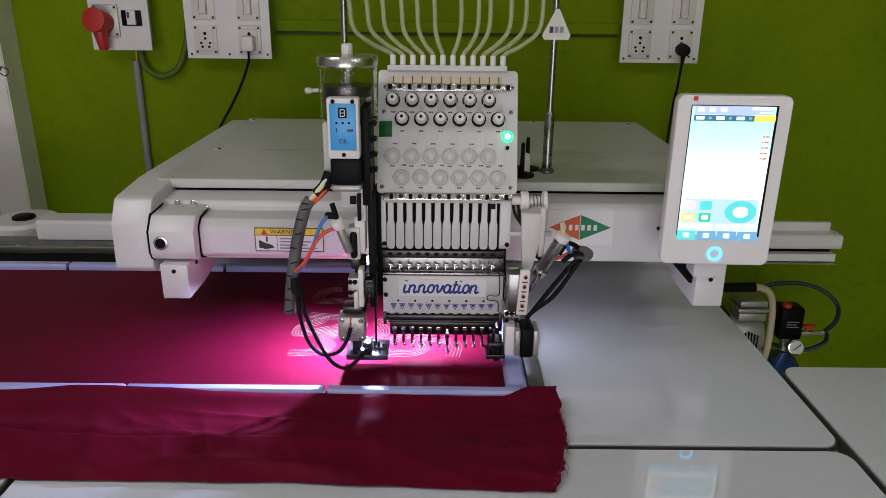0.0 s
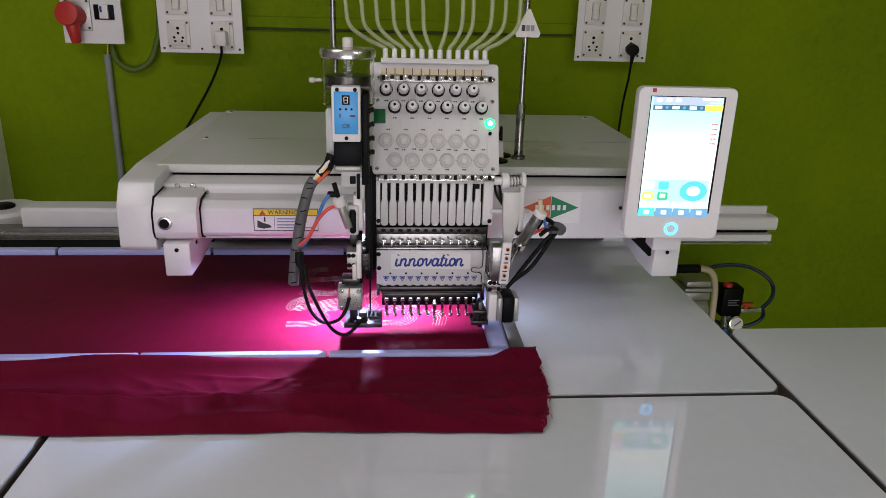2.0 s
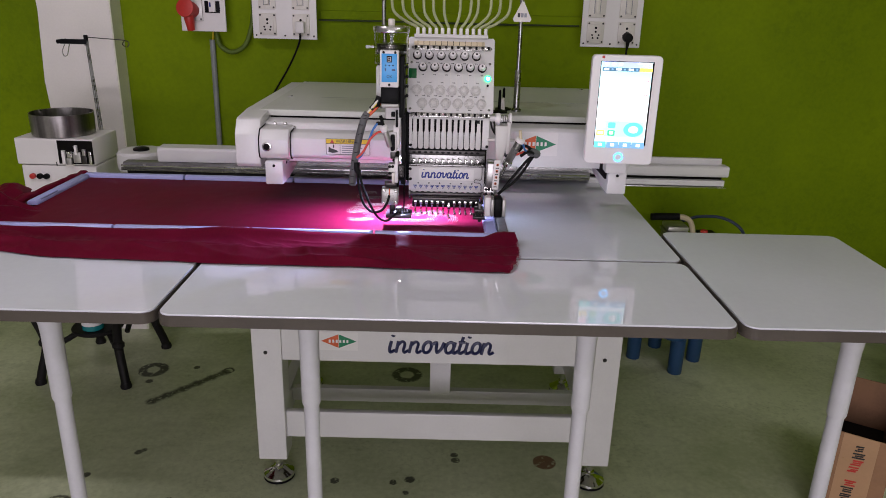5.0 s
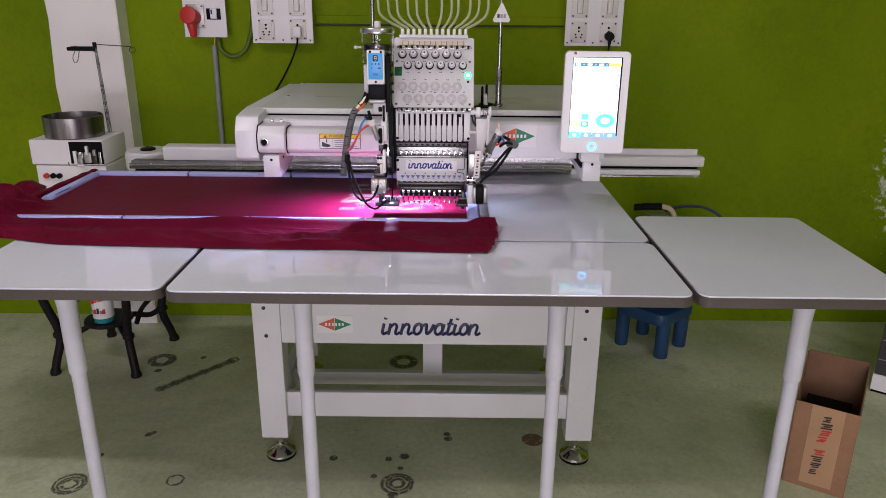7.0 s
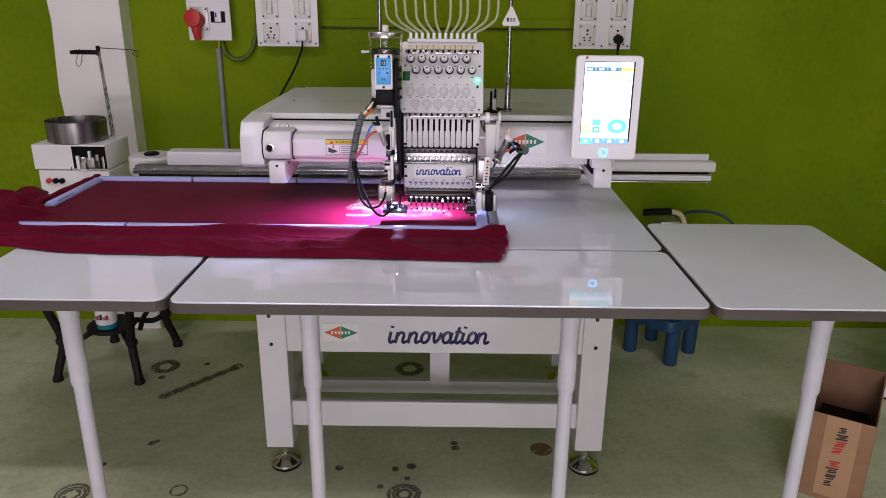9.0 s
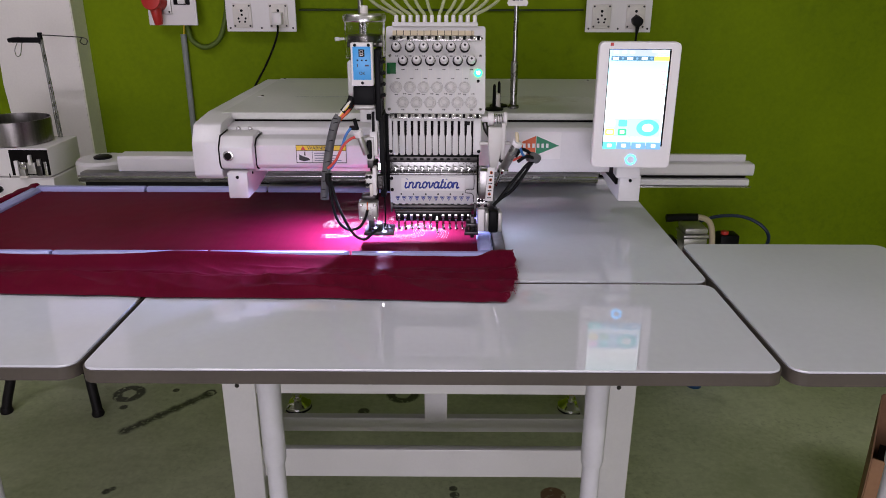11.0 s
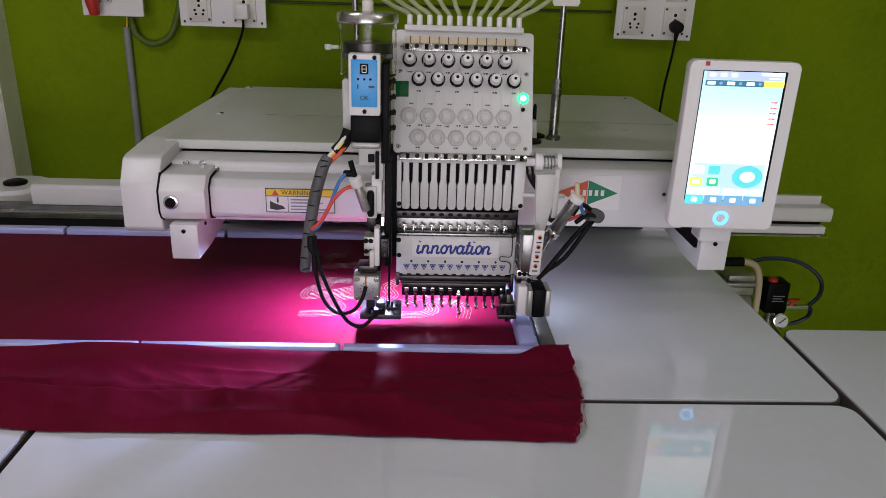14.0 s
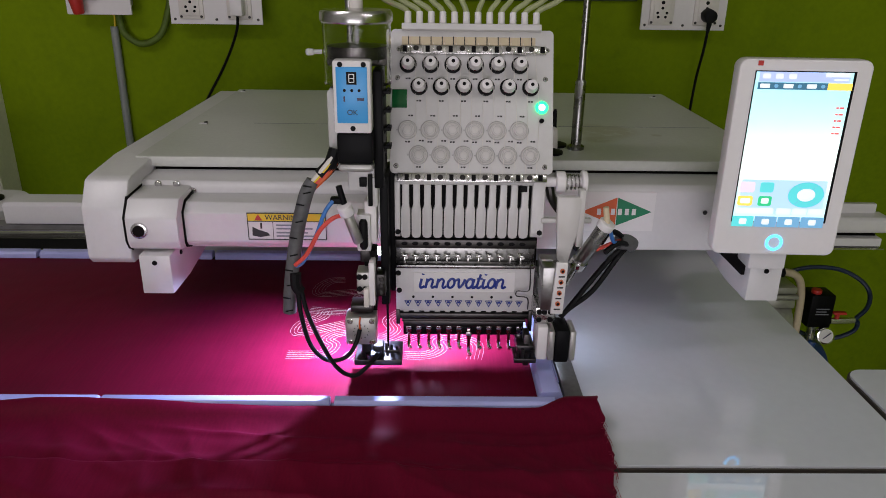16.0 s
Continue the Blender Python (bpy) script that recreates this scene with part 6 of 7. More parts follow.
# ---- the cloth ----
cl = thing("cloth", (-0.5, 1.4, 0.97), "wine-red woven cloth stretched in the frame, wrinkled hem", "cloth")


def sheet(name, us, vs, place):
    verts, faces = [], []
    nu, nv = len(us), len(vs)
    for v in vs:
        for u in us:
            verts.append(place(u, v))
    for j in range(nv - 1):
        for i in range(nu - 1):
            k = j * nu + i
            faces.append((k, k + 1, k + nu + 1, k + nu))
    me = bpy.data.meshes.new(name)
    me.from_pydata(verts, [], faces)
    me.polygons.foreach_set("use_smooth", [True] * len(faces))
    me.materials.append(CLOTH)
    return hang(new(name, me), cl)


def nz3(x, y, s, seed):
    return noise.noise(Vector((x * s, y * s, seed)))


def stretched(u, v):
    x, y = FX0 + 0.018 + u * (FX1 - 0.022 - FX0 - 0.018), FY0 + 0.022 + v * (FY1 - 0.028 - FY0 - 0.022)
    z = 0.9744 + 0.0012 * nz3(x, y * 0.3, 9, 1.3) + 0.0006 * nz3(x, y, 30, 4.1)
    return x, y, z


sheet("stretched_cloth", [i / 120 for i in range(121)], [j / 50 for j in range(51)], stretched)


def hem(u, v):
    """Loose margin in front of the frame: lies over the front of the clamps, drops to the tables, ends in a turned-up fold."""
    xr = 0.186 + 0.008 * nz3(v * 3, 0, 2, 7.7) + 0.005 * nz3(v, 0, 22, 3.2) - 0.040 * max(0, v - 0.45) - 0.05 * max(0, v - 0.8)
    x = -1.36 + u * (xr + 1.36)
    over = math.exp(-((x + 0.56) / 0.17) ** 2)
    corner = max(0.0, min(1.0, (x - 0.10) / 0.04))
    yb = FY0 - 0.003 + 0.005 * nz3(x, 0, 4.5, 2.0) + 0.010 * over + 0.012 * corner
    yf = 0.985 - 0.024 * math.tanh((x + 0.75) * 1.6) + 0.010 * nz3(x, 0, 2.2, 9.1) + 0.004 * nz3(x, 0, 11, 5.1) + 0.055 * max(0.0, min(1.0, (-0.98 - x) / 0.25))
    y = yb + (yf - yb) * v
    drop = math.exp(-(v / 0.13) ** 2)
    vf = 0.62 + 0.07 * nz3(x, 0, 1.7, 4.4) + 0.02 * nz3(x, 0, 9, 2.4)
    tall = 0.020 * max(0.15, 0.75 + 0.9 * nz3(x, 0, 2.1, 1.1)) * (1 - 0.75 * max(0.0, min(1.0, (x + 0.12) / 0.2)))
    k = max(0.0, min(1.0, (v - vf + 0.07) / 0.07))
    fold = tall * k * k * (3 - 2 * k) * (1.0 if v < vf else max(0.0, 1 - ((v - vf) / (1.02 - vf)) ** 1.2))
    a = max(0.0, 1 - 2.2 * abs(nz3(x * 0.8 + y * 1.3, y * 0.6 - x * 0.1, 6, 8.2))) ** 2
    b = max(0.0, 1 - 2.6 * abs(nz3(x * 0.30, y * 2.2 + 0.10 * x, 8, 2.7))) ** 2
    c = max(0.0, 1 - 2.0 * abs(nz3(x + 0.9 * y, y * 0.5, 15, 6.4))) ** 2
    g = max(0.0, 1 - 2.4 * abs(nz3(x + 0.25 * y, y * 0.14 + 0.3, 17, 7.3))) ** 2 * (0.4 + 0.6 * abs(nz3(x, 0, 3, 1.9)))
    wr = 0.0045 * a + 0.0065 * b + 0.0026 * c + 0.0060 * g + 0.0011 * nz3(x, y, 40, 5.5)
    fade = min(1.0, max(0.10, v * 3.0 - 0.2), (1 - v) * 8 + 0.12)
    z = ZT + 0.0022 + (0.0165 + 0.0078 * over + 0.002 * nz3(x, 0, 12, 3.9)) * drop + fold + wr * fade
    z += 0.016 * corner * math.exp(-((v - 0.10) / 0.16) ** 2) + 0.007 * corner * abs(nz3(x, y, 26, 9.4))
    return x, y, z


sheet("hem_front", [i / 320 for i in range(321)], [j / 60 for j in range(61)], hem)


def heap(u, v):
    """Spare cloth gathered beside the left corner of the frame, in folds that fan out from the corner."""
    x = -1.125 - u * 0.50 + 0.03 * nz3(v, 0, 3, 1.2)
    back = 1.36 + 0.05 * min(1.0, u / 0.3) + 0.19 * max(0.0, min(1.0, (u - 0.31) / 0.16)) - 0.40 * max(0.0, u - 0.58)
    y = 1.04 + 0.03 * u + v * (back - 1.04)
    e = min(1.0, u * 2.6)
    dome = math.sin(math.pi * min(1.0, max(0.0, v))) ** 0.6 * e * e * (3 - 2 * e)
    d = Vector((x + 1.17, y - 1.385))
    r, th = d.length, math.atan2(d.y, -d.x)
    fan = (0.5 + 0.5 * math.cos(th * 7.5 + 2.2 * nz3(x, y, 3.2, 5.1) + 0.7)) ** 1.6
    z = ZT + 0.006 + dome * (0.020 + 0.016 * nz3(x, y, 4, 3.3)) - 0.16 * max(0, u - 0.55) ** 1.3
    z += dome * min(1.0, r / 0.09) * (0.046 * fan + 0.016 * abs(nz3(d.x * 2.0, d.y * 6.0 - d.x * 3.0, 5.0, 4.7)) + 0.006 * abs(nz3(x, y, 22, 6.1)))
    return x, y, z


sheet("gathered_side", [i / 90 for i in range(91)], [j / 90 for j in range(91)], heap)


def roll_edge(u, v):
    """Cloth bunched over the left bar."""
    a = v * 2 * math.pi
    y = 1.42 + u * 0.385
    r = 0.011 + 0.004 * nz3(y, v, 14, 2.2)
    return FX0 - 0.016 - 0.03 * (1 - u) + r * math.cos(a) * 1.3, y, 0.980 + r * math.sin(a) + 0.004 * nz3(y, 0, 20, 1.0)


sheet("rolled_edge", [i / 60 for i in range(61)], [j / 14 for j in range(15)], roll_edge)

# loose threads along the cut end
bm = B()
rnd = random.Random(5)
for k in range(34):
    y = 0.965 + 0.23 * rnd.random()
    x = 0.180 - 0.024 * max(0, (1.07 - y) / 0.10) - 0.008 * max(0, (1.0 - y) / 0.03)
    L = 0.004 + 0.011 * rnd.random() ** 2
    z = ZT + 0.006 + 0.012 * rnd.random()
    tube(bm, [(x, y, z), (x + L * 0.5, y + 0.01 * (rnd.random() - 0.5), z + 0.003), (x + L, y + 0.02 * (rnd.random() - 0.6), max(ZT + 0.001, z - 0.008))], 0.00035, 4, 3)
fray = part("frayed_threads", bm, mat("fray", (0.30, 0.02, 0.06), 0.7, vary=0.2), cl, "frayed red threads")
tagged(fray, kind="stuff")

# stitched ornament: bands of five parallel lines
bands = [
    [(-0.297, 1.352), (-0.262, 1.352), (-0.235, 1.360), (-0.226, 1.385), (-0.240, 1.405), (-0.222, 1.428), (-0.185, 1.432), (-0.165, 1.412)],
    [(-0.160, 1.470), (-0.200, 1.470), (-0.262, 1.440), (-0.292, 1.430), (-0.290, 1.462), (-0.262, 1.490), (-0.255, 1.515)],
    [(-0.285, 1.520), (-0.240, 1.512), (-0.205, 1.515), (-0.190, 1.545), (-0.200, 1.575), (-0.170, 1.590)],
    [(-0.160, 1.610), (-0.215, 1.600), (-0.275, 1.592), (-0.280, 1.625), (-0.262, 1.655), (-0.235, 1.660)],
    [(-0.195, 1.340), (-0.180, 1.358), (-0.120, 1.354), (-0.070, 1.352), (-0.045, 1.372), (-0.050, 1.400), (-0.035, 1.415), (0.000, 1.408), (0.018, 1.385), (0.012, 1.338)],
    [(-0.190, 1.400), (-0.150, 1.410), (-0.125, 1.440), (-0.135, 1.480), (-0.110, 1.520)],
    [(-0.020, 1.450), (-0.060, 1.440), (-0.100, 1.410), (-0.135, 1.385), (-0.165, 1.385)],
]
bm = B()
for band in bands:
    line = smooth_line([(x, y, 0) for x, y in band], 16)
    for k in range(5):
        off = (k - 2) * 0.0062
        pts = []
        for i, p in enumerate(line):
            d = (line[min(i + 1, len(line) - 1)] - line[max(i - 1, 0)]).normalized()
            pts.append((p.x - d.y * off, p.y + d.x * off, 0.9754))
        for i in range(0, len(pts) - 2, 2):
            a, b = Vector(pts[i]), Vector(pts[i + 1])
            cy(bm, a - (b - a) * 0.42, b + (b - a) * 0.42, 0.00032, seg=5)
st = part("stitching", bm, THREAD, cl, "cream stitched wave ornament")

# ---- things at the far left ----
dv = thing("winding_machine", (-1.46, 2.15, 0.78), "white bench device with metal pan and thread arm", "winder")
bm = B(); bx(bm, -1.622, -1.330, 2.0, 2.215, 0.960, 1.060, 0.005)
up = part("upper_housing", bm, PANELW, dv)
bm = B(); bx(bm, -1.612, -1.330, 2.005, 2.215, 0.78, 0.957, 0.005)
lo = part("lower_housing", bm, PANELW, dv)
bm = B(); bx(bm, -1.462, -1.3315, 1.9975, 2.02, 0.966, 1.054, 0)
op = part("dark_opening", bm, DARK, dv)
for x0, x1, z0, z1, y0, m_ in ((-1.446, -1.434, 0.966, 1.018, 1.988, PANELW), (-1.428, -1.410, 0.964, 0.990, 1.984, ALU), (-1.426, -1.406, 0.990, 1.006, 1.987, STEEL), (-1.404, -1.376, 0.972, 1.012, 1.990, ALU),
                               (-1.395, -1.386, 1.004, 1.038, 1.986, PANELW), (-1.372, -1.352, 0.968, 1.000, 1.986, DSTEEL), (-1.368, -1.356, 1.000, 1.024, 1.988, ALU), (-1.346, -1.336, 0.966, 1.016, 1.990, STEEL), (-1.432, -1.405, 0.960, 0.966, 1.982, IVORY)):
    bm = B(); bx(bm, x0, x1, y0, 1.999, z0, z1, 0.001)
    part("mechanism", bm, m_, op)
bm = B(); cy(bm, (-1.416, 1.990, 1.006), (-1.416, 1.990, 1.016), 0.010, seg=16, bev=0.001)
part("mechanism_wheel", bm, CHROME, op)
for x, m_ in ((-1.572, RED), (-1.545, BLACK), (-1.520, BLACK)):
    bm = B(); cy(bm, (x, 2.008, 0.915), (x, 1.992, 0.915), 0.0105, seg=18, bev=0.002)
    part("knob", bm, m_, lo)
bm = B(); bx(bm, -1.475, -1.472, 1.998, 2.001, 0.958, 0.972, 0)
part("slot", bm, INK, up)
bm = B()
lathe(bm, [(0.108, 0), (0.112, 0.002), (0.114, 0.082), (0.111, 0.082), (0.108, 0.006), (0.01, 0.006)], (-1.485, 2.11, 1.061), 48)
part("metal_pan", bm, streaks(mat("brushed_pan", (0.38, 0.36, 0.35), 0.30, 1.0, vary=0.2, scale=9), (1, 1, 0.03), 26, 0.45, 1.35), dv, "brushed metal pan")
bm = B(); cy(bm, (-1.385, 2.195, 1.055), (-1.425, 2.26, 1.415), 0.0045, seg=12); cy(bm, (-1.375, 2.195, 1.055), (-1.420, 2.26, 1.40), 0.003, seg=8)
pz = part("thread_pole", bm, POLE, dv)
bm = B(); bx(bm, -1.525, -1.420, 2.25, 2.27, 1.385, 1.403, 0.002); cy(bm, (-1.54, 2.26, 1.392), (-1.50, 2.26, 1.397), 0.008, seg=12, bev=0.001); cy(bm, (-1.425, 2.26, 1.38), (-1.425, 2.26, 1.42), 0.008, seg=12, bev=0.001)
part("tension_arm", bm, BLACK, pz)
bm = B(); tube(bm, [(-1.425, 2.26, 1.412), (-1.35, 2.26, 1.408), (-1.275, 2.26, 1.403), (-1.258, 2.26, 1.392), (-1.268, 2.26, 1.378), (-1.284, 2.26, 1.388), (-1.275, 2.26, 1.402)], 0.0018, 6)
part("wire_arm", bm, DSTEEL, pz)
bm = B(); tube(bm, [(-1.505, 2.25, 1.385), (-1.515, 2.245, 1.36), (-1.512, 2.245, 1.340), (-1.498, 2.245, 1.345), (-1.485, 2.245, 1.385)], 0.0018, 6)
part("wire_loop", bm, STEEL, pz)

stl = thing("iron_stool", (-1.48, 2.2, 0), "black cast-iron stand with curved legs", "stand")
bm = B(); bx(bm, -1.70, -1.28, 1.99, 2.42, 0.750, 0.780, 0.006)
part("stand_top", bm, IRON, stl)
for fx, fy in ((-1.333, 2.015), (-1.700, 2.03), (-1.296, 2.385), (-1.62, 2.42)):
    inw = Vector((-1.49 - fx, 2.21 - fy, 0)).normalized()
    foot = Vector((fx, fy, 0))
    bm = B()
    tube(bm, [foot + inw * d + Vector((0, 0, z)) for d, z in ((0, 0.012), (0.012, 0.06), (0.040, 0.15), (0.038, 0.22), (0.005, 0.34), (-0.015, 0.46), (0.0, 0.60), (0.03, 0.755))], 0.0185, 12)
    lathe(bm, [(0.022, 0), (0.024, 0.008), (0.019, 0.025)], (fx, fy, 0), 14)
    q = foot + inw * 0.040
    lathe(bm, [(0.019, 0.168), (0.025, 0.176), (0.025, 0.190), (0.019, 0.198)], (q.x, q.y, 0), 16)
    part("curved_leg", bm, IRON, stl)
    bm = B(); tube(bm, [q + Vector((0, 0, 0.185)), q + inw * 0.06 + Vector((0, 0, 0.165)), q + inw * 0.14 + Vector((0, 0, 0.190)), (-1.49, 2.21, 0.198)], 0.013, 10)
    part("stretcher", bm, IRON, stl)
for dx in (-1, 1):
    bm = B(); tube(bm, [(-1.49 + dx * 0.17, 2.06, 0.24), (-1.49 + dx * 0.165, 2.14, 0.275), (-1.49 + dx * 0.165, 2.27, 0.275), (-1.49 + dx * 0.17, 2.36, 0.24)], 0.011, 8)
    part("side_arch", bm, IRON, stl)
bm = B(); lathe(bm, [(0.10, 0.200), (0.105, 0.206), (0.105, 0.212), (0.10, 0.217)], (-1.495, 2.17, 0), 28)
part("lower_shelf", bm, IRON, stl)
bt = thing("spray_bottle", (-1.495, 2.13, 0.217), "bottle of teal cleaner with printed white label", "bottle")
BX, BY = -1.495, 2.13
bm = B(); lathe(bm, [(0.040, 0.218), (0.044, 0.222), (0.044, 0.375), (0.034, 0.41), (0.015, 0.43), (0.015, 0.46)], (BX, BY, 0), 28)
part("bottle_body", bm, TEAL, bt)
bm = B(); lathe(bm, [(0.0446, 0.243), (0.0449, 0.244), (0.0449, 0.370), (0.0446, 0.371)], (BX, BY, 0), 28)
lab = part("bottle_label", bm, PAPER, bt)
for k in range(6):
    bm = B(); bx(bm, BX - 0.029 + 0.010 * k, BX - 0.022 + 0.010 * k, BY - 0.0475, BY - 0.036, 0.318 + 0.003 * k, 0.340 + 0.003 * k, 0)
    part("mark_bar", bm, RED, lab)
for k in range(5):
    bm = B(); bx(bm, BX - 0.030 + 0.012 * k, BX - 0.021 + 0.012 * k, BY - 0.0475, BY - 0.034, 0.270, 0.284 + 0.006 * (k % 3), 0)
    part("print_bar", bm, (GREYINK, RED, INK)[k % 3], lab)

# ---- compressor on its stool, behind the tables ----
bs_ = thing("plastic_stool", (1.05, 2.36, 0), "low blue plastic stool under the compressor", "stool")
bm = B(); prism(bm, rounded(-0.14, 0.14, -0.14, 0.14, 0.05), "z", 0.175, 0.235, 0.010); bm.transform(Matrix.Translation((1.05, 2.38, 0)) @ pose(0, 0, 0, 0, 0, 42))
part("seat", bm, BLUESTOOL, bs_)
for x, y in ((0.910, 2.40), (1.065, 2.258), (1.190, 2.385), (1.045, 2.52)):
    bm = B(); lathe(bm, [(0.030, 0), (0.031, 0.003), (0.034, 0.195)], (x, y, 0), 18)
    part("stool_leg", bm, BLUESTOOL, bs_)
co = thing("air_compressor", (1.03, 2.35, 0.235), "small oil-free air compressor with cream handle", "compressor")
bm = B(); cy(bm, (0.90, 2.38, 0.345), (1.22, 2.38, 0.345), 0.108, seg=32, bev=0.03)
part("tank", bm, mat("tank_paint", (0.02, 0.05, 0.16), 0.35, vary=0.15), co, "dark blue tank")
bm = B(); cy(bm, (0.935, 2.32, 0.560), (1.045, 2.32, 0.560), 0.068, seg=32, bev=0.008); bx(bm, 0.93, 1.05, 2.26, 2.38, 0.43, 0.52, 0.008)
mo = part("motor", bm, ALU, co, "cast aluminium motor")
for k in range(7):
    bm = B(); bx(bm, 0.956 + 0.010 * k, 0.960 + 0.010 * k, 2.249, 2.262, 0.535, 0.590 - 0.004 * abs(k - 3), 0.001)
    part("vent_slot", bm, DARK, mo)
bm = B(); bx(bm, 0.955, 1.045, 2.27, 2.37, 0.620, 0.648, 0.004); bx(bm, 0.950, 1.05, 2.265, 2.375, 0.652, 0.664, 0.003); bx(bm, 0.955, 1.045, 2.27, 2.37, 0.668, 0.690, 0.006)
part("cylinder_head", bm, ALU, co)
bm = B(); bx(bm, 0.895, 0.935, 2.28, 2.36, 0.50, 0.64, 0.01)
part("end_bell", bm, BLACK, co)
bm = B(); tube(bm, [(0.905, 2.30, 0.725), (0.96, 2.30, 0.728), (1.02, 2.30, 0.727), (1.055, 2.30, 0.708), (1.072, 2.30, 0.66), (1.078, 2.30, 0.58), (1.078, 2.30, 0.50), (1.07, 2.31, 0.42)], 0.0115, 12)
hd_ = part("handle", bm, CREAM, co, "cream tubular handle")
bm = B(); tube(bm, [(0.885, 2.30, 0.724), (0.93, 2.30, 0.727), (1.005, 2.30, 0.728)], 0.0155, 12)
part("grip", bm, RUBBER, hd_, "black rubber grip")
bm = B(); bx(bm, 1.105, 1.180, 2.29, 2.36, 0.545, 0.655, 0.006)
sb = part("pressure_switch", bm, BLACK, co, "black pressure switch box")
bm = B(); cy(bm, (1.125, 2.31, 0.655), (1.125, 2.31, 0.668), 0.015, seg=16, bev=0.002)
part("red_knob", bm, RED, sb)
for k in range(3):
    bm = B(); bx(bm, 1.125, 1.165 - 0.008 * (k % 2), 2.2885, 2.291, 0.590 + 0.009 * k, 0.593 + 0.009 * k, 0)
    part("print_bar", bm, GREYINK, sb)
bm = B(); cy(bm, (1.160, 2.285, 0.525), (1.158, 2.265, 0.530), 0.027, seg=26, bev=0.002)
ga = part("pressure_gauge", bm, CHROME, co, "round pressure gauge with white dial")
bm = B(); cy(bm, (1.158, 2.2660, 0.5298), (1.1579, 2.2640, 0.5303), 0.022, seg=24)
part("dial", bm, PAPER, ga)
bm = B(); tube(bm, [(1.148, 2.262, 0.522), (1.158, 2.262, 0.530), (1.170, 2.262, 0.542)], 0.0016, 6)
part("pointer", bm, NAVY, ga)
bm = B(); cy(bm, (1.145, 2.33, 0.45), (1.145, 2.33, 0.55), 0.014, seg=12); cy(bm, (1.16, 2.31, 0.515), (1.15, 2.33, 0.51), 0.010, seg=10); cy(bm, (1.18, 2.30, 0.565), (1.255, 2.30, 0.568), 0.010, seg=10)
part("pipe_fittings", bm, STEEL, co)
bm = B(); cy(bm, (1.200, 2.30, 0.565), (1.200, 2.30, 0.592), 0.007, seg=10); bx(bm, 1.185, 1.225, 2.292, 2.308, 0.588, 0.596, 0.002)
part("red_valve", bm, RED, co)
bm = B(); tube(bm, [(1.25, 2.30, 0.568), (1.275, 2.31, 0.555), (1.275, 2.32, 0.52), (1.23, 2.33, 0.49), (1.17, 2.34, 0.485), (1.12, 2.35, 0.50)], 0.007, 10)
part("air_hose", bm, HOSE, co, "dark blue air hose")
bm = B(); tube(bm, [(1.255, 2.30, 0.568), (1.30, 2.32, 0.60), (1.318, 2.35, 0.635), (1.295, 2.37, 0.67), (1.24, 2.39, 0.697), (1.17, 2.40, 0.704), (1.09, 2.40, 0.692), (0.98, 2.40, 0.64)], 0.007, 10)
part("air_hose", bm, HOSE, co, "dark blue air hose")
bm = B(); tube(bm, [(1.09, 2.26, 0.40), (1.095, 2.25, 0.47), (1.11, 2.25, 0.52)], 0.012, 10)
part("blue_pipe", bm, mat("blue_pipe_paint", (0.012, 0.05, 0.20), 0.4, vary=0.15), co)

# ---- cartons on the floor at the right ----
bxn = thing("cardboard_box", (1.3205, 1.2755, 0), "open brown cardboard box with printed tape", "box", turn=-31.6, local=True)


def board(x0, x1, y0, y1, z0, z1, name, m_=CARD):
    bm = B(); bx(bm, x0, x1, y0, y1, z0, z1, 0.001)
    return part(name, bm, m_, bxn)


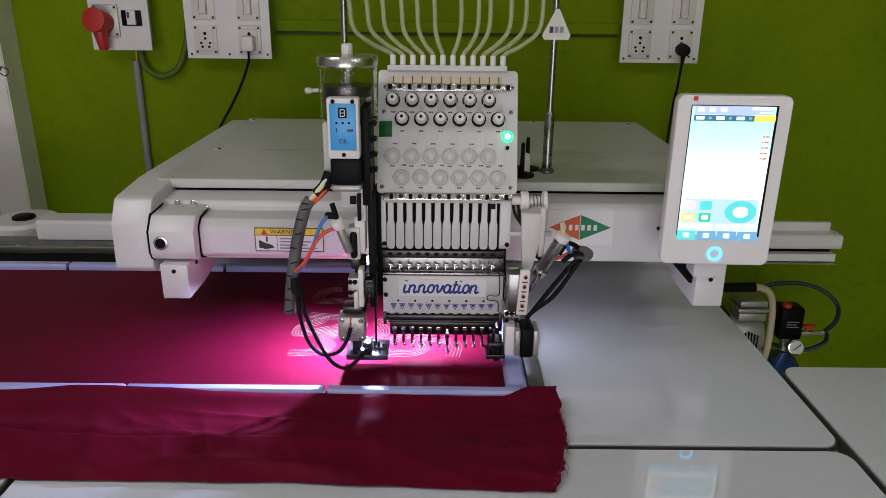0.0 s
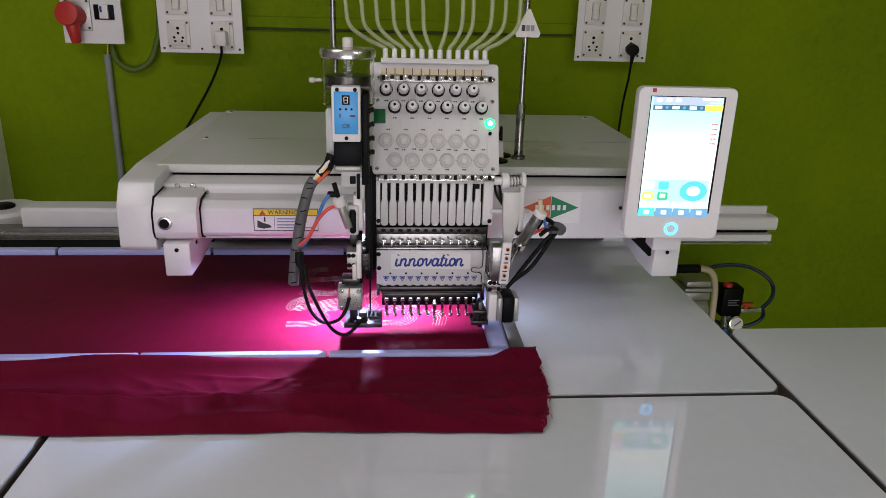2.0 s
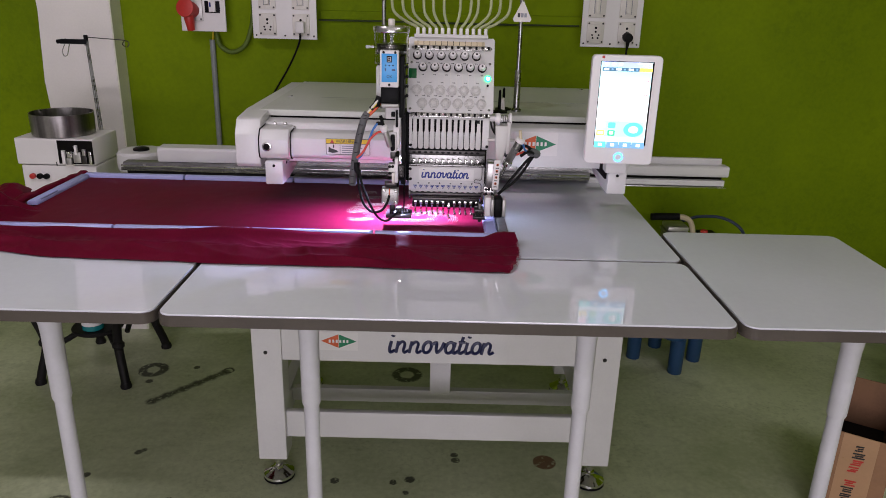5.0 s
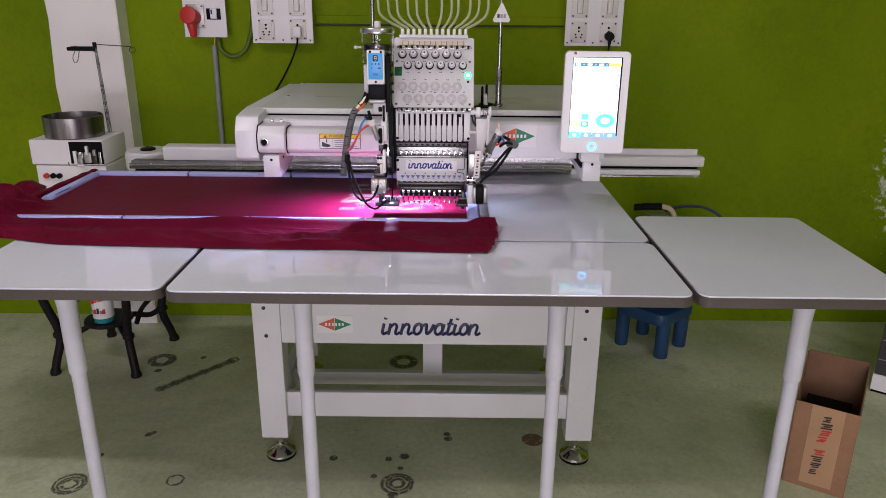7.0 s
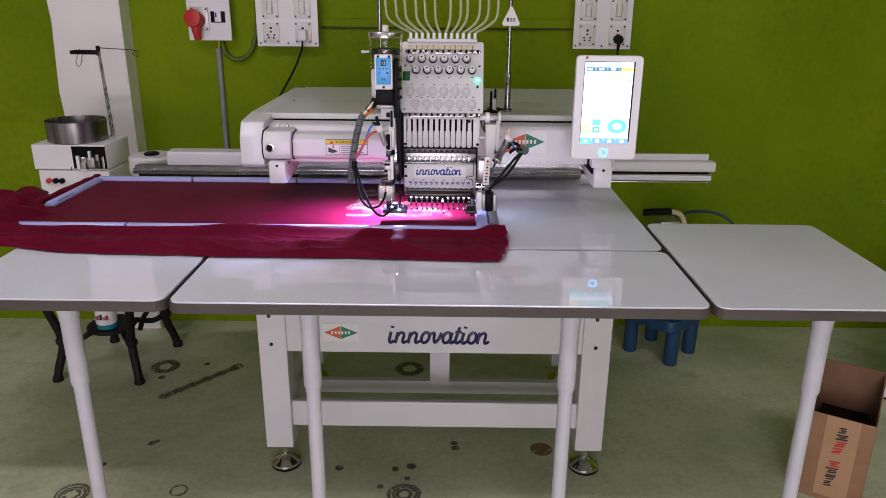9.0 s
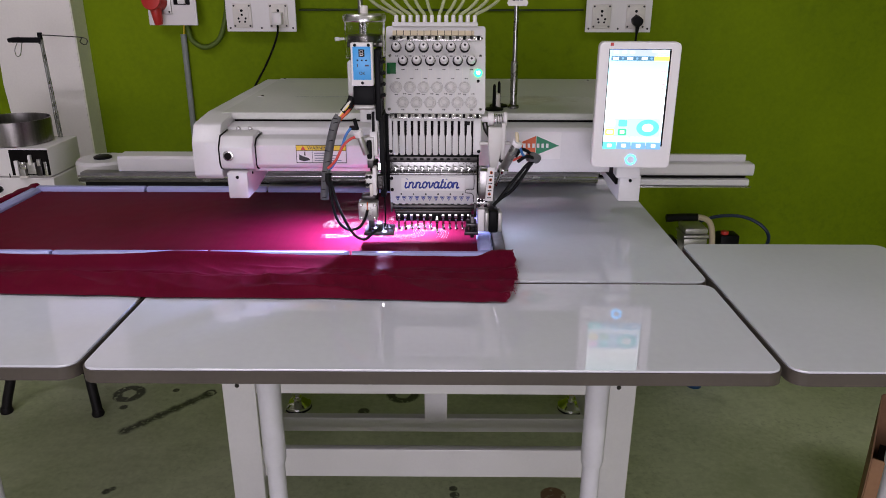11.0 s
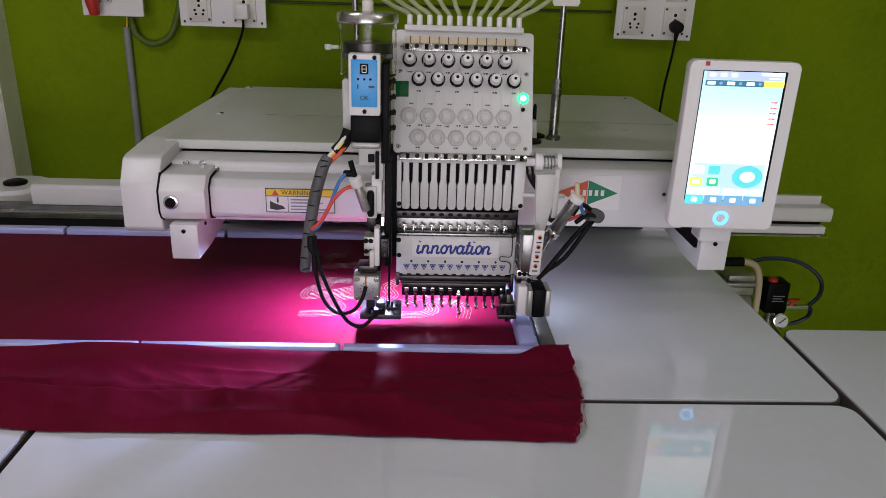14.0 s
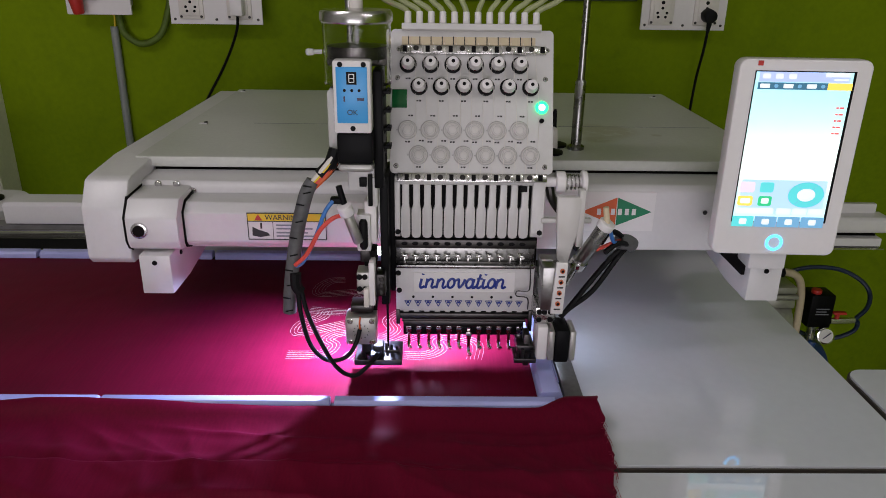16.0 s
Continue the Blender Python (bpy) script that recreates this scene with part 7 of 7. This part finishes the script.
bw, bd = 0.0945, 0.105
front = board(-bw, bw, -0.004, 0.0, 0, 0.323, "front_wall")
board(-bw, bw, 2 * bd, 2 * bd + 0.004, 0, 0.423, "back_wall", CARDIN)
board(-bw - 0.004, -bw, 0, 2 * bd, 0, 0.323, "side_wall")
board(bw, bw + 0.004, 0, 2 * bd, 0, 0.323, "side_wall")
board(-bw, bw, 0, 2 * bd, 0.0, 0.004, "bottom", CARDIN)
for s in (-1, 1):
    bm = B(); prism(bm, [(0.02, 0.323), (2 * bd, 0.323), (2 * bd, 0.420), (0.05, 0.345)], "x", s * (bw + 0.002) - 0.002, s * (bw + 0.002) + 0.002)
    part("raised_flap", bm, CARDIN, bxn)
board(-0.074, 0.070, 0.024, 0.192, 0.004, 0.262, "dark_contents", DARK)
bm = B(); bx(bm, -0.045, 0.055, -0.0052, -0.004, 0.02, 0.323, 0)
tp_ = part("tape", bm, mat("brown_tape", (0.46, 0.27, 0.15), 0.3, vary=0.08), front, "glossy brown tape with print")
rnd = random.Random(3)
for k in range(9):
    if k == 4:
        continue
    z = 0.060 + 0.026 * k
    m_ = RED if k in (3, 5, 6) else INK
    x0 = -0.026 + 0.002 * k
    for q in range(3):
        bm = B()
        a, b = z + 0.0075 * q, z + 0.0075 * q + 0.0042 + 0.0015 * rnd.random()
        w0, w1 = x0 + 0.010 * rnd.random(), x0 + 0.024 + 0.014 * rnd.random()
        prism(bm, [(w0, a), (w1, a + 0.004), (w1 + 0.001, b + 0.004), (w0 + 0.001, b)], "y", -0.0062, -0.005)
        part("print_bar", bm, m_, tp_)

bk = thing("dark_carton", (1.892, 1.955, 0), "dark printed carton with pale base", "box", turn=-35.0, local=True)
bm = B(); bx(bm, 0.004, 0.426, 0.004, 0.346, 0.085, 0.46, 0.003)
cb = part("carton_body", bm, CARTON, bk)
bm = B(); bx(bm, 0, 0.43, 0, 0.35, 0.010, 0.085, 0.003)
part("pale_base", bm, PANELW, bk)
bm = B(); bx(bm, 0.004, 0.426, 0.004, 0.346, 0.0, 0.010, 0)
part("skid", bm, DARK, bk)
for z in (0.155, 0.245, 0.335):
    bm = B(); bx(bm, 0.006, 0.424, 0.0022, 0.005, z, z + 0.003, 0)
    part("print_line", bm, GREYINK, cb)
bm = B(); bx(bm, 0.035, 0.30, 0.0022, 0.005, 0.268, 0.285, 0)
part("print_bar", bm, PAPER, cb)
